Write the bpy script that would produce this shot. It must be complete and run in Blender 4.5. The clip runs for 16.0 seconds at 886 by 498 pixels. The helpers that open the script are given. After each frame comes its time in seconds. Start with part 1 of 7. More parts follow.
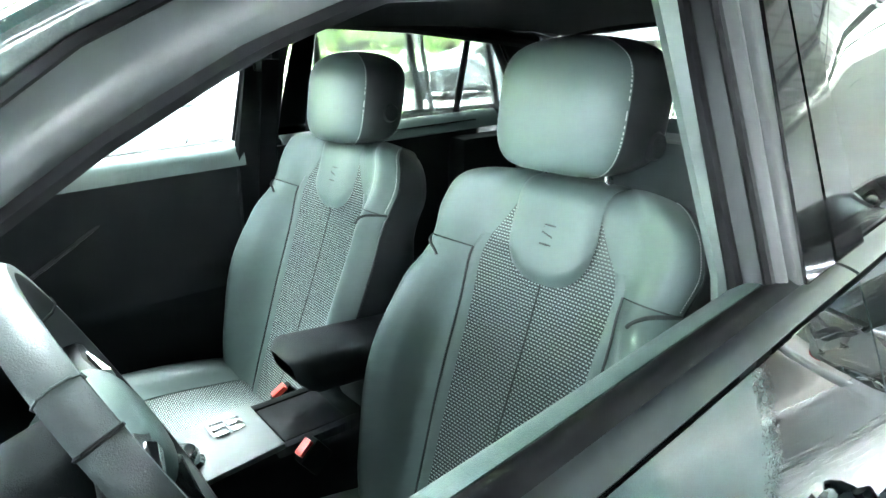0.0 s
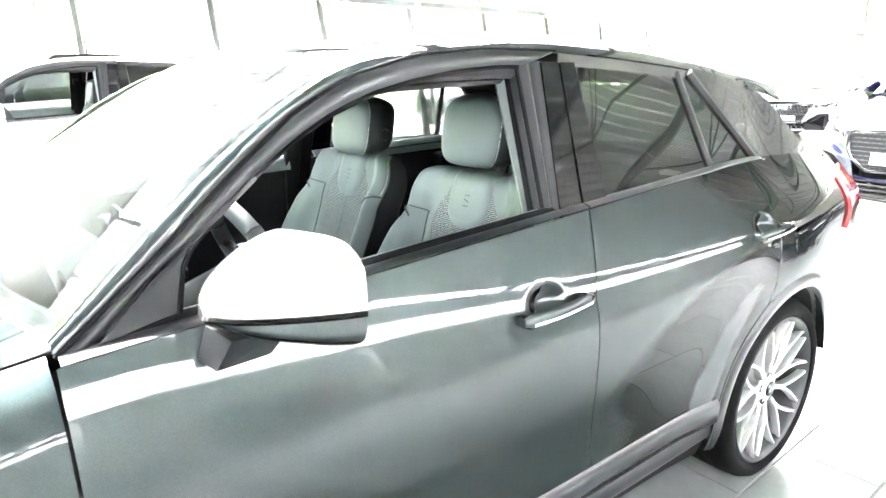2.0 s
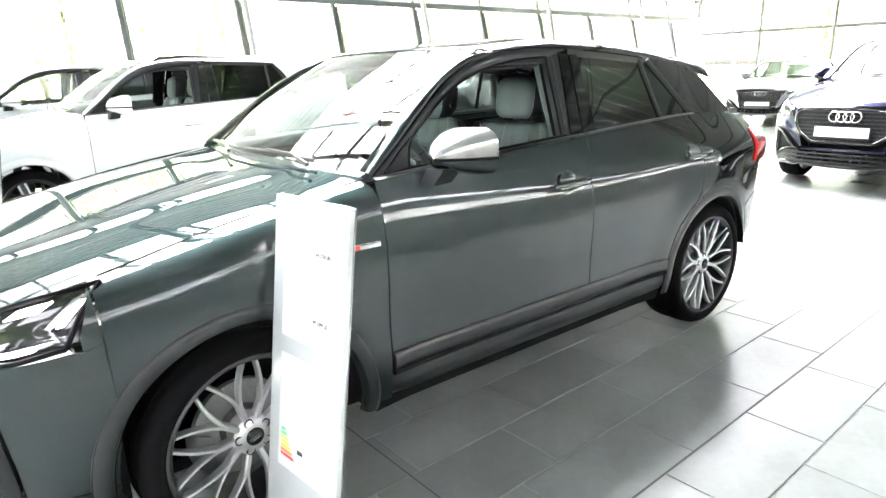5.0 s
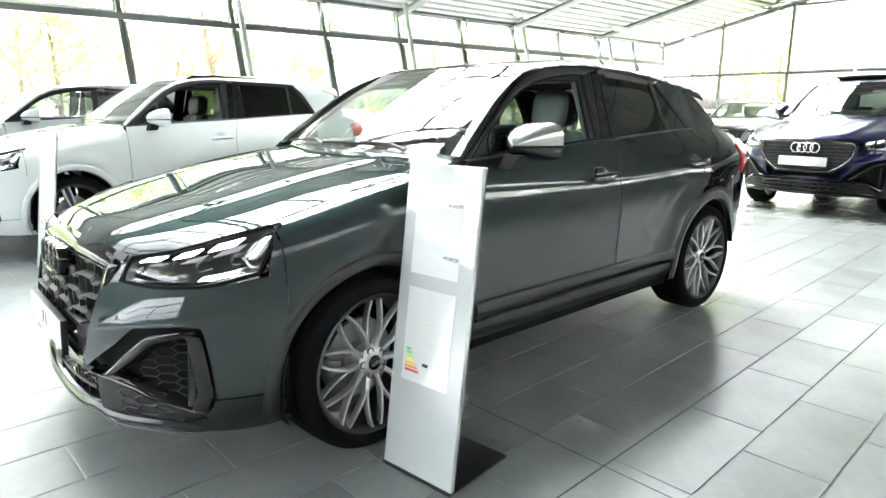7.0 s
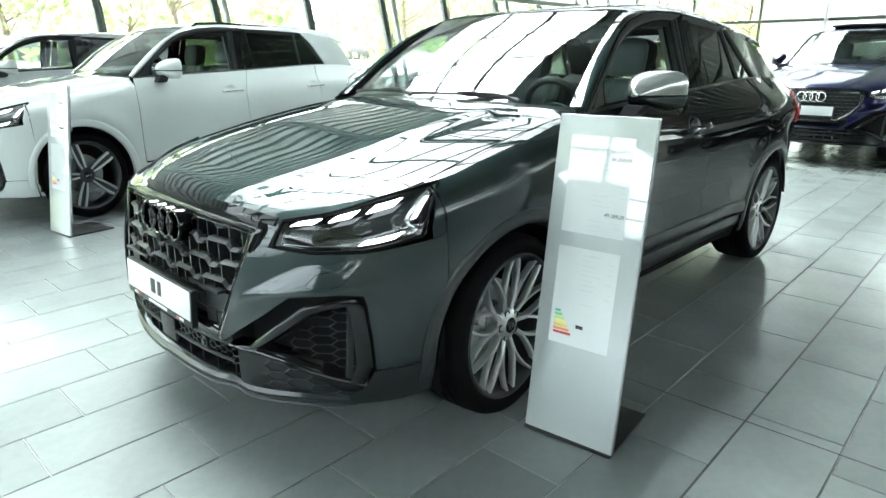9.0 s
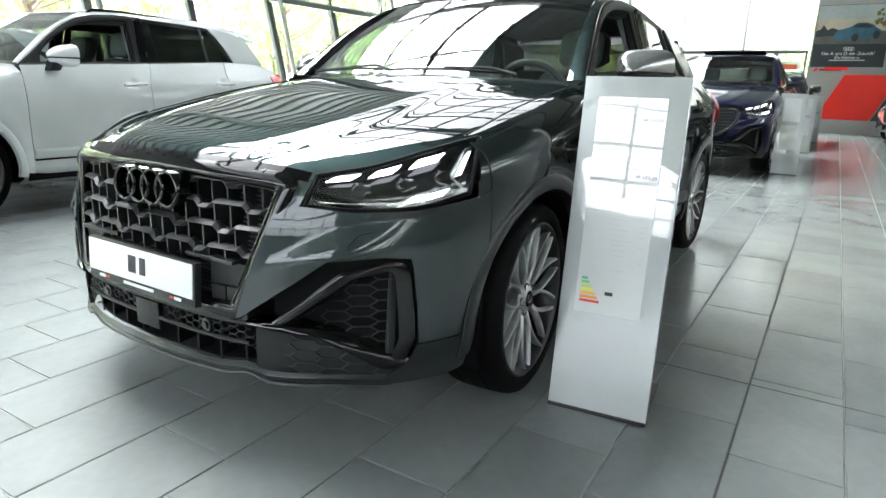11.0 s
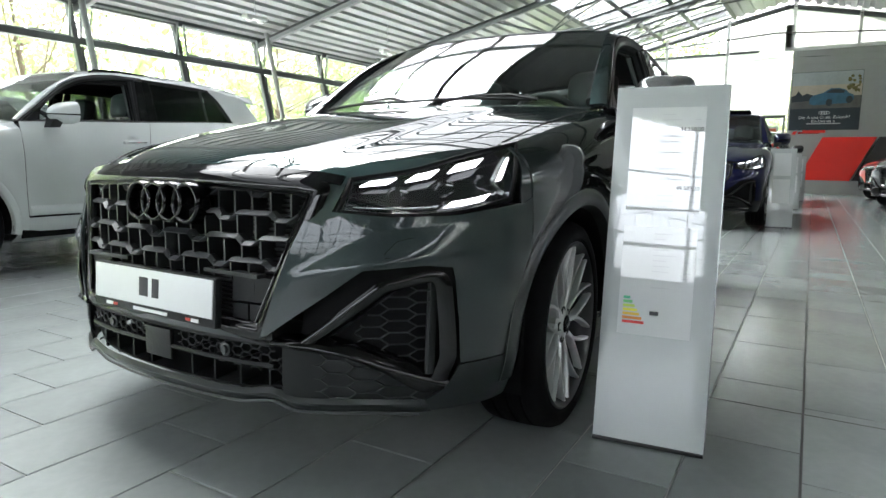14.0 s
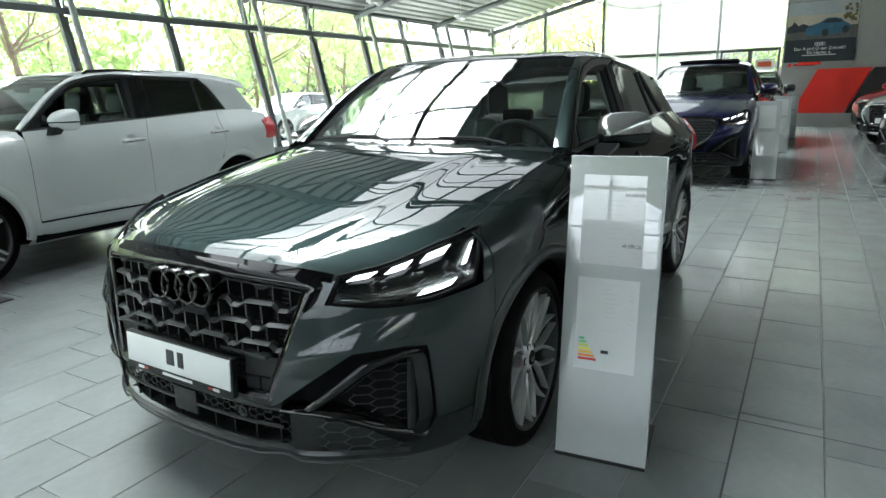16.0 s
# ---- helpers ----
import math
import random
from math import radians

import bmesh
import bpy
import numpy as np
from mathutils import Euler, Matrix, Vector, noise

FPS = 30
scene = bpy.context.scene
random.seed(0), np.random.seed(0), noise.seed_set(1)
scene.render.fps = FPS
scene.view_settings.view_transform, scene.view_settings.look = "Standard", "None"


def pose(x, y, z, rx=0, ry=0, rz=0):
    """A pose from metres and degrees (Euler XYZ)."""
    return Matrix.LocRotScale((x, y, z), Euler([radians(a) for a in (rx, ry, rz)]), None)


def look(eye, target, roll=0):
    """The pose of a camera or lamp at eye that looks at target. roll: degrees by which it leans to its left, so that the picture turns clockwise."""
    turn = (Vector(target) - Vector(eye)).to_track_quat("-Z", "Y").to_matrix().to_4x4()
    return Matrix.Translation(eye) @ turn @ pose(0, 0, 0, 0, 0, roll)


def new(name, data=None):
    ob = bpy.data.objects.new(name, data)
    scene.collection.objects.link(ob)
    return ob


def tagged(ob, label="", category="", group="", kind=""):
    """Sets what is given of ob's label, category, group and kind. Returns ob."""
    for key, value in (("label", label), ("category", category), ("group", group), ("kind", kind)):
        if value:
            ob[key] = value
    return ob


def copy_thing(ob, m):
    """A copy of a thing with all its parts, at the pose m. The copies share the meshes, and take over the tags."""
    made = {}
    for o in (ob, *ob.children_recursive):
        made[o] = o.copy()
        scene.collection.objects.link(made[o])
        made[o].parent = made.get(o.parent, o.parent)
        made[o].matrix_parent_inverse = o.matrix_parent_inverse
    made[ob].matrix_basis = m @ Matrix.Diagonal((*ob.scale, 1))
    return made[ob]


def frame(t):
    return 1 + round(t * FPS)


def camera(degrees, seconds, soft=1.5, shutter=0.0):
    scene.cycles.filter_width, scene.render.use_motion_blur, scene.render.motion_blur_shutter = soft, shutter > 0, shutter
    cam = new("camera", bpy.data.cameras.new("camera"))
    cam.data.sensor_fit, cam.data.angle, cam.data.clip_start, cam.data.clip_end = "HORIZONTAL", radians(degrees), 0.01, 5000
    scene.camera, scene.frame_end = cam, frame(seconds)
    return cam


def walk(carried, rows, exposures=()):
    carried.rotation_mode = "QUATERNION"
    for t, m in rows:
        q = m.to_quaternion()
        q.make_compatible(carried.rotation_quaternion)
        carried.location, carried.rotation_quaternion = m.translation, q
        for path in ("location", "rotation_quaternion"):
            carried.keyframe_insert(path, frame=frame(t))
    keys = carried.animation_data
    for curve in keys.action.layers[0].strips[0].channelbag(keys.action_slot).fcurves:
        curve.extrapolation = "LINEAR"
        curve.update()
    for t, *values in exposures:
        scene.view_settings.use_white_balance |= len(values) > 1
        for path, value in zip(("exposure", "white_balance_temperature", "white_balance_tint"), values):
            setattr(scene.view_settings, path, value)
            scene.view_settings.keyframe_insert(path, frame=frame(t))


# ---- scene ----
cam = camera(70.6, 16.0)
PATH = [
    (0, (0.991, 0.866, 1.362), (-0.492, 2.061, 0.751), -0.5),
    (0.5, (1.166, 0.818, 1.386), (-0.387, 1.941, 0.813), -0.6),
    (1, (1.379, 0.757, 1.412), (-0.227, 1.814, 0.861), 0.3),
    (1.5, (1.565, 0.58, 1.422), (-0.015, 1.674, 0.867), -0.4),
    (2, (1.73, 0.44, 1.433), (0.208, 1.62, 0.895), -0.5),
    (2.5, (1.931, 0.272, 1.414), (0.401, 1.445, 0.88), -1.2),
    (3, (2.06, 0.07, 1.42), (0.528, 1.232, 0.869), -1.8),
    (3.5, (2.158, -0.141, 1.418), (0.661, 1.07, 0.876), -6.0),
    (4, (2.258, -0.277, 1.405), (0.82, 1.007, 0.877), -3.6),
    (4.5, (2.418, -0.43, 1.4), (0.936, 0.803, 0.867), -2.0),
    (5, (2.544, -0.583, 1.403), (1.034, 0.608, 0.856), -1.5),
    (5.2, (2.588, -0.666, 1.399), (1.072, 0.519, 0.851), -1.6),
    (7.3, (2.677, -1.345, 1.275), (1.246, -0.015, 0.846), -0.2),
    (7.5, (2.653, -1.384, 1.294), (1.241, -0.041, 0.845), -0.7),
    (8, (2.526, -1.496, 1.24), (1.11, -0.158, 0.789), -1.0),
    (8.5, (2.311, -1.555, 1.273), (0.924, -0.227, 0.715), -0.9),
    (9, (2.139, -1.672, 1.268), (0.802, -0.303, 0.686), -0.1),
    (9.2, (2.08, -1.739, 1.277), (0.795, -0.321, 0.695), 0.4),
    (11.3, (1.676, -1.909, 1.017), (0.65, -0.256, 0.554), 2.0),
    (11.5, (1.658, -1.903, 1.005), (0.641, -0.231, 0.593), 2.5),
    (12, (1.633, -1.912, 0.967), (0.656, -0.199, 0.635), 3.6),
    (12.5, (1.599, -1.92, 0.931), (0.633, -0.195, 0.634), 3.1),
    (13, (1.567, -1.916, 0.886), (0.568, -0.205, 0.618), 2.2),
    (13.5, (1.54, -1.901, 0.851), (0.538, -0.192, 0.579), 1.2),
    (14, (1.551, -1.905, 0.859), (0.509, -0.221, 0.582), 0.7),
    (14.5, (1.612, -1.912, 0.909), (0.5, -0.291, 0.545), 2.4),
    (15, (1.671, -1.916, 1.025), (0.52, -0.327, 0.639), 2.6),
    (15.5, (1.754, -2.002, 1.19), (0.632, -0.391, 0.81), 2.7),
    (16, (1.733, -2.046, 1.323), (0.711, -0.397, 0.839), -1.5),
]
EXPO = [(0.0, 8.2, 6050, 11), (0.5, 8.32, 6250, 16), (1.0, 8.35, 6350, 20), (2.0, 8.1, 6600, 24), (3.5, 7.2, 6600, 23), (4.5, 6.6, 6600, 23), (5.2, 6.35, 6600, 22), (7.3, 5.5, 6480, 15), (9.0, 5.1, 6120, 5), (11.3, 4.9, 6350, 17), (12.5, 4.52, 6350, 17), (14.5, 4.42, 6350, 16), (16.0, 4.17, 6200, 11)]
walk(cam, [(t, look(eye, target, roll)) for t, eye, target, roll in PATH], EXPO)

# ---------- sky and sun ----------
world = bpy.data.worlds.new("overcast_sky")
scene.world = world
world.use_nodes = True
wt = world.node_tree
sky = wt.nodes.new("ShaderNodeTexSky")
sky.sky_type = "NISHITA"
sky.sun_disc = False
sky.sun_elevation, sky.sun_rotation = radians(59), radians(294)
sky.air_density, sky.dust_density, sky.ozone_density = 1.0, 9.0, 0.6
pale = wt.nodes.new("ShaderNodeHueSaturation")
pale.inputs["Saturation"].default_value = 0.18
wt.links.new(sky.outputs[0], pale.inputs["Color"])
wt.links.new(pale.outputs[0], wt.nodes["Background"].inputs[0])
wt.nodes["Background"].inputs[1].default_value = 0.125
sun = new("sun", bpy.data.lights.new("sun", "SUN"))
sun.data.energy, sun.data.angle, sun.data.color = 1.2, radians(35), (1.0, 0.98, 0.95)
sun.matrix_world = look((0, 0, 30), (5.5, -2.5, 20))
# ---------- materials ----------
def mat(name, color, rough=0.5, metal=0.0, coat=0.0, noise_scale=0.0, noise_amount=0.15, bump=0.0, bump_scale=200.0, spec=0.5, coat_rough=0.03, emit=0.0, rnd=0.0, sheen=0.0):
    """A principled surface with variation at two scales."""
    m = bpy.data.materials.new(name)
    m.use_nodes = True
    nt = m.node_tree
    b = nt.nodes["Principled BSDF"]
    b.inputs["Base Color"].default_value = (*color, 1)
    b.inputs["Roughness"].default_value = rough
    b.inputs["Metallic"].default_value = metal
    b.inputs["Coat Weight"].default_value = coat
    b.inputs["Coat Roughness"].default_value = coat_rough
    b.inputs["Specular IOR Level"].default_value = spec
    b.inputs["Sheen Weight"].default_value = sheen
    if emit:
        b.inputs["Emission Color"].default_value = (*color, 1)
        b.inputs["Emission Strength"].default_value = emit
    tc = nt.nodes.new("ShaderNodeTexCoord")
    col = None
    if noise_scale:
        n1, n2 = nt.nodes.new("ShaderNodeTexNoise"), nt.nodes.new("ShaderNodeTexNoise")
        n1.inputs["Scale"].default_value, n2.inputs["Scale"].default_value = noise_scale, noise_scale * 9
        n1.inputs["Detail"].default_value, n2.inputs["Detail"].default_value = 4, 3
        for n in (n1, n2):
            nt.links.new(tc.outputs["Object"], n.inputs["Vector"])
        mul = nt.nodes.new("ShaderNodeMath")
        mul.operation = "MULTIPLY_ADD"
        mul.inputs[1].default_value = 0.4
        nt.links.new(n2.outputs[0], mul.inputs[0])
        nt.links.new(n1.outputs[0], mul.inputs[2])
        mr = nt.nodes.new("ShaderNodeMapRange")
        mr.inputs[1].default_value, mr.inputs[2].default_value = 0.35, 1.05
        mr.inputs[3].default_value, mr.inputs[4].default_value = 1 - noise_amount, 1 + noise_amount
        nt.links.new(mul.outputs[0], mr.inputs[0])
        mx = nt.nodes.new("ShaderNodeVectorMath")
        mx.operation = "SCALE"
        mx.inputs[0].default_value = color
        nt.links.new(mr.outputs[0], mx.inputs["Scale"])
        col = mx.outputs[0]
        rr = nt.nodes.new("ShaderNodeMapRange")
        rr.inputs[1].default_value, rr.inputs[2].default_value = 0.35, 1.05
        rr.inputs[3].default_value, rr.inputs[4].default_value = rough * 0.85, min(1, rough * 1.15)
        nt.links.new(mul.outputs[0], rr.inputs[0])
        nt.links.new(rr.outputs[0], b.inputs["Roughness"])
    if rnd:
        oi = nt.nodes.new("ShaderNodeObjectInfo")
        mr = nt.nodes.new("ShaderNodeMapRange")
        mr.inputs[3].default_value, mr.inputs[4].default_value = 1 - rnd, 1 + rnd
        nt.links.new(oi.outputs["Random"], mr.inputs[0])
        mx = nt.nodes.new("ShaderNodeVectorMath")
        mx.operation = "SCALE"
        mx.inputs[0].default_value = color
        if col:
            nt.links.new(col, mx.inputs[0])
        nt.links.new(mr.outputs[0], mx.inputs["Scale"])
        col = mx.outputs[0]
    if col:
        nt.links.new(col, b.inputs["Base Color"])
    if bump:
        nb = nt.nodes.new("ShaderNodeTexNoise")
        nb.inputs["Scale"].default_value, nb.inputs["Detail"].default_value = bump_scale, 4
        nt.links.new(tc.outputs["Object"], nb.inputs["Vector"])
        bp = nt.nodes.new("ShaderNodeBump")
        bp.inputs["Strength"].default_value, bp.inputs["Distance"].default_value = bump, 0.002
        nt.links.new(nb.outputs[0], bp.inputs["Height"])
        nt.links.new(bp.outputs[0], b.inputs["Normal"])
    return m


def paint(name, color, flake=0.12, metal=0.55, rough=0.32, edge=1.0):
    """Car paint: metal flakes under a clear coat."""
    m = mat(name, color, rough=rough, metal=metal, coat=1.0, coat_rough=0.008, spec=0.08)
    nt = m.node_tree
    b = nt.nodes["Principled BSDF"]
    b.inputs["Specular Tint"].default_value = (edge, edge, edge, 1)
    tc, vo = nt.nodes.new("ShaderNodeTexCoord"), nt.nodes.new("ShaderNodeTexVoronoi")
    vo.inputs["Scale"].default_value = 900
    nt.links.new(tc.outputs["Object"], vo.inputs["Vector"])
    mr = nt.nodes.new("ShaderNodeMapRange")
    mr.inputs[3].default_value, mr.inputs[4].default_value = 1 - flake, 1 + flake
    sep = nt.nodes.new("ShaderNodeSeparateColor")
    nt.links.new(vo.outputs["Color"], sep.inputs[0])
    nt.links.new(sep.outputs[0], mr.inputs[0])
    mx = nt.nodes.new("ShaderNodeVectorMath")
    mx.operation = "SCALE"
    mx.inputs[0].default_value = color
    nt.links.new(mr.outputs[0], mx.inputs["Scale"])
    nt.links.new(mx.outputs[0], b.inputs["Base Color"])
    return m


def glass(name, tint, rough=0.0):
    """A thin pane: clear or tinted, with mirror gloss that grows at a slant."""
    m = bpy.data.materials.new(name)
    m.use_nodes = True
    nt = m.node_tree
    nt.nodes.remove(nt.nodes["Principled BSDF"])
    tr, gl, mx, fr = (nt.nodes.new("ShaderNode" + k) for k in ("BsdfTransparent", "BsdfGlossy", "MixShader", "LayerWeight"))
    tr.inputs[0].default_value = (*tint, 1)
    gl.inputs["Roughness"].default_value = rough
    gl.inputs["Color"].default_value = (1, 1, 1, 1)
    fr.inputs["Blend"].default_value = 0.5
    po, ma = nt.nodes.new("ShaderNodeMath"), nt.nodes.new("ShaderNodeMath")
    po.operation, ma.operation = "POWER", "MULTIPLY_ADD"
    po.inputs[1].default_value, ma.inputs[1].default_value, ma.inputs[2].default_value = 4.0, 0.85, 0.045
    nt.links.new(fr.outputs["Facing"], po.inputs[0])
    nt.links.new(po.outputs[0], ma.inputs[0])
    nt.links.new(ma.outputs[0], mx.inputs[0])
    nt.links.new(tr.outputs[0], mx.inputs[1])
    nt.links.new(gl.outputs[0], mx.inputs[2])
    nt.links.new(mx.outputs[0], nt.nodes["Material Output"].inputs[0])
    return m


PAINT = paint("dark_grey_metallic_paint", (0.0345, 0.0462, 0.0464), metal=1.0, rough=0.50, edge=0.03)
WHITE = paint("white_car_paint", (0.62, 0.655, 0.65), flake=0.02, metal=0.0, rough=0.4)
BLUE = paint("navy_metallic_paint", (0.0035, 0.005, 0.038))
SILVER = paint("silver_grey_paint", (0.30, 0.32, 0.33))
BLACKP = paint("black_car_paint", (0.012, 0.013, 0.014), metal=0.2)
REDP = paint("red_car_paint", (0.35, 0.02, 0.02), metal=0.2)
GLOSSBLK = mat("gloss_black_plastic", (0.003, 0.003, 0.0035), rough=0.05, spec=0.5)
SATINBLK = mat("grained_black_plastic", (0.012, 0.0135, 0.014), spec=0.3, rough=0.40, noise_scale=30, bump=0.25, bump_scale=900)
ARCHGREY = mat("satin_grey_cladding", (0.015, 0.018, 0.019), rough=0.33, spec=0.3, coat=0.4, coat_rough=0.12, noise_scale=8, noise_amount=0.06)
BLADE = mat("dark_pillar_blade_paint", (0.018, 0.021, 0.022), rough=0.22, spec=0.35, coat=0.5, coat_rough=0.02, noise_scale=9, noise_amount=0.05)
RUBBER = mat("tyre_rubber", (0.006, 0.006, 0.0065), spec=0.05, rough=0.8, noise_scale=15, bump=0.3, bump_scale=300)
GRILLEG = mat("satin_grey_grille_bar", (0.050, 0.054, 0.055), rough=0.42, metal=0.3, noise_scale=20, noise_amount=0.05)
MESHGREY = mat("dark_satin_mesh_bar", (0.020, 0.022, 0.023), rough=0.38, noise_scale=20, noise_amount=0.05)
SEALBLK = mat("black_rubber_seal", (0.004, 0.004, 0.0045), spec=0.1, rough=0.6, noise_scale=20)
ALU = mat("machined_alloy", (0.60, 0.61, 0.61), rough=0.32, metal=0.8, noise_scale=40, noise_amount=0.06)
ALUDARK = mat("dark_alloy_recess", (0.05, 0.05, 0.052), rough=0.4, metal=0.5, noise_scale=20)
RIMGREY = mat("grey_rim_barrel", (0.06, 0.062, 0.064), rough=0.4, metal=0.7, noise_scale=30, noise_amount=0.06)
FRAMEBLK = mat("satin_black_window_frame", (0.018, 0.021, 0.022), rough=0.38, spec=0.45, noise_scale=12, noise_amount=0.08)
BOARD = mat("glossy_white_board", (0.52, 0.555, 0.555), rough=0.35, coat=1.0, coat_rough=0.0, noise_scale=2, noise_amount=0.02)
BOARD.node_tree.nodes["Principled BSDF"].inputs["Coat IOR"].default_value = 2.1
STEEL = mat("brake_steel", (0.28, 0.28, 0.28), rough=0.4, metal=0.9, noise_scale=60)
CHROME = mat("chrome", (0.85, 0.86, 0.86), rough=0.08, metal=1.0)
SATINALU = mat("satin_aluminium_cap", (0.44, 0.455, 0.455), rough=0.22, metal=0.85, coat=0.4, noise_scale=60, noise_amount=0.03)
GLASS = glass("clear_car_glass", (0.84, 0.88, 0.868))
PRIVACY = glass("tinted_privacy_glass", (0.24, 0.26, 0.25))
LENS = glass("clear_lamp_lens", (0.93, 0.95, 0.95))
SKYGLASS = glass("tinted_roof_glass", (0.42, 0.437, 0.433))
HALLGLASS = glass("hall_window_glass", (0.93, 0.96, 0.95))
REDLENS = mat("red_lamp_lens", (0.55, 0.02, 0.02), rough=0.08, coat=1.0)
DRL = mat("white_light_guide", (0.9, 0.93, 0.95), rough=0.2, emit=0.28)
PLATEW = mat("white_plate_enamel", (0.78, 0.80, 0.80), rough=0.3, coat=0.6, noise_scale=10, noise_amount=0.03)
INK = mat("dark_print", (0.03, 0.03, 0.035), rough=0.5)
INKGREY = mat("grey_print", (0.58, 0.59, 0.60), rough=0.5)
PAPER = mat("white_paper", (0.76, 0.78, 0.78), rough=0.45, coat=1.0, coat_rough=0.0, noise_scale=6, noise_amount=0.02)
PAPER.node_tree.nodes["Principled BSDF"].inputs["Coat IOR"].default_value = 2.1
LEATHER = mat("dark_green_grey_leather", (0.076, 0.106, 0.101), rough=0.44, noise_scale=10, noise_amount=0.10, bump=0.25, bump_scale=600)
# LEATHER darkened: shade put into the colour; the console panel reuses it
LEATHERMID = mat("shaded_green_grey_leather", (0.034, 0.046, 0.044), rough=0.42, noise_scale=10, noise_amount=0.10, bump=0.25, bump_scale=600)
LEATHERDK = mat("black_leather", (0.022, 0.026, 0.027), spec=0.3, rough=0.55, noise_scale=10, noise_amount=0.10, bump=0.25, bump_scale=600)
STITCH = mat("pale_stitching", (0.55, 0.57, 0.56), rough=0.8)
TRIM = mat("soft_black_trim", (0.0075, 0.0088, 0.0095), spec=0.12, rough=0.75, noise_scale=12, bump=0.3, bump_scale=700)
HEADLINER = mat("black_headliner_cloth", (0.02, 0.02, 0.022), rough=0.95, noise_scale=30, bump=0.3, bump_scale=900)
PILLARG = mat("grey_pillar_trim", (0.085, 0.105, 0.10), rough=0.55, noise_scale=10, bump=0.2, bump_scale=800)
REDBTN = mat("red_buckle_button", (0.65, 0.06, 0.04), rough=0.35)


def woven(name, color, color2, scale):
    """A coarse two-tone weave with relief."""
    m = mat(name, color, rough=0.75)
    nt = m.node_tree
    b = nt.nodes["Principled BSDF"]
    tc, ck, mp = nt.nodes.new("ShaderNodeTexCoord"), nt.nodes.new("ShaderNodeTexBrick"), nt.nodes.new("ShaderNodeMapping")
    nt.links.new(tc.outputs["UV"], mp.inputs[0])
    mp.inputs["Scale"].default_value = (scale, scale, scale)
    ck.inputs["Color1"].default_value, ck.inputs["Color2"].default_value = (*color2, 1), (*color2, 1)
    ck.inputs["Mortar"].default_value = (*color, 1)
    ck.inputs["Mortar Size"].default_value, ck.inputs["Brick Width"].default_value, ck.inputs["Row Height"].default_value = 0.13, 0.7, 0.4
    ck.inputs["Scale"].default_value = 1
    nt.links.new(mp.outputs[0], ck.inputs[0])
    nt.links.new(ck.outputs[0], b.inputs["Base Color"])
    bp = nt.nodes.new("ShaderNodeBump")
    bp.inputs["Strength"].default_value, bp.inputs["Distance"].default_value = 0.5, 0.002
    bp.invert = True
    nt.links.new(ck.outputs["Fac"], bp.inputs["Height"])
    nt.links.new(bp.outputs[0], b.inputs["Normal"])
    return m


FABRIC = woven("woven_grey_seat_fabric", (0.022, 0.029, 0.028), (0.26, 0.305, 0.29), 88)

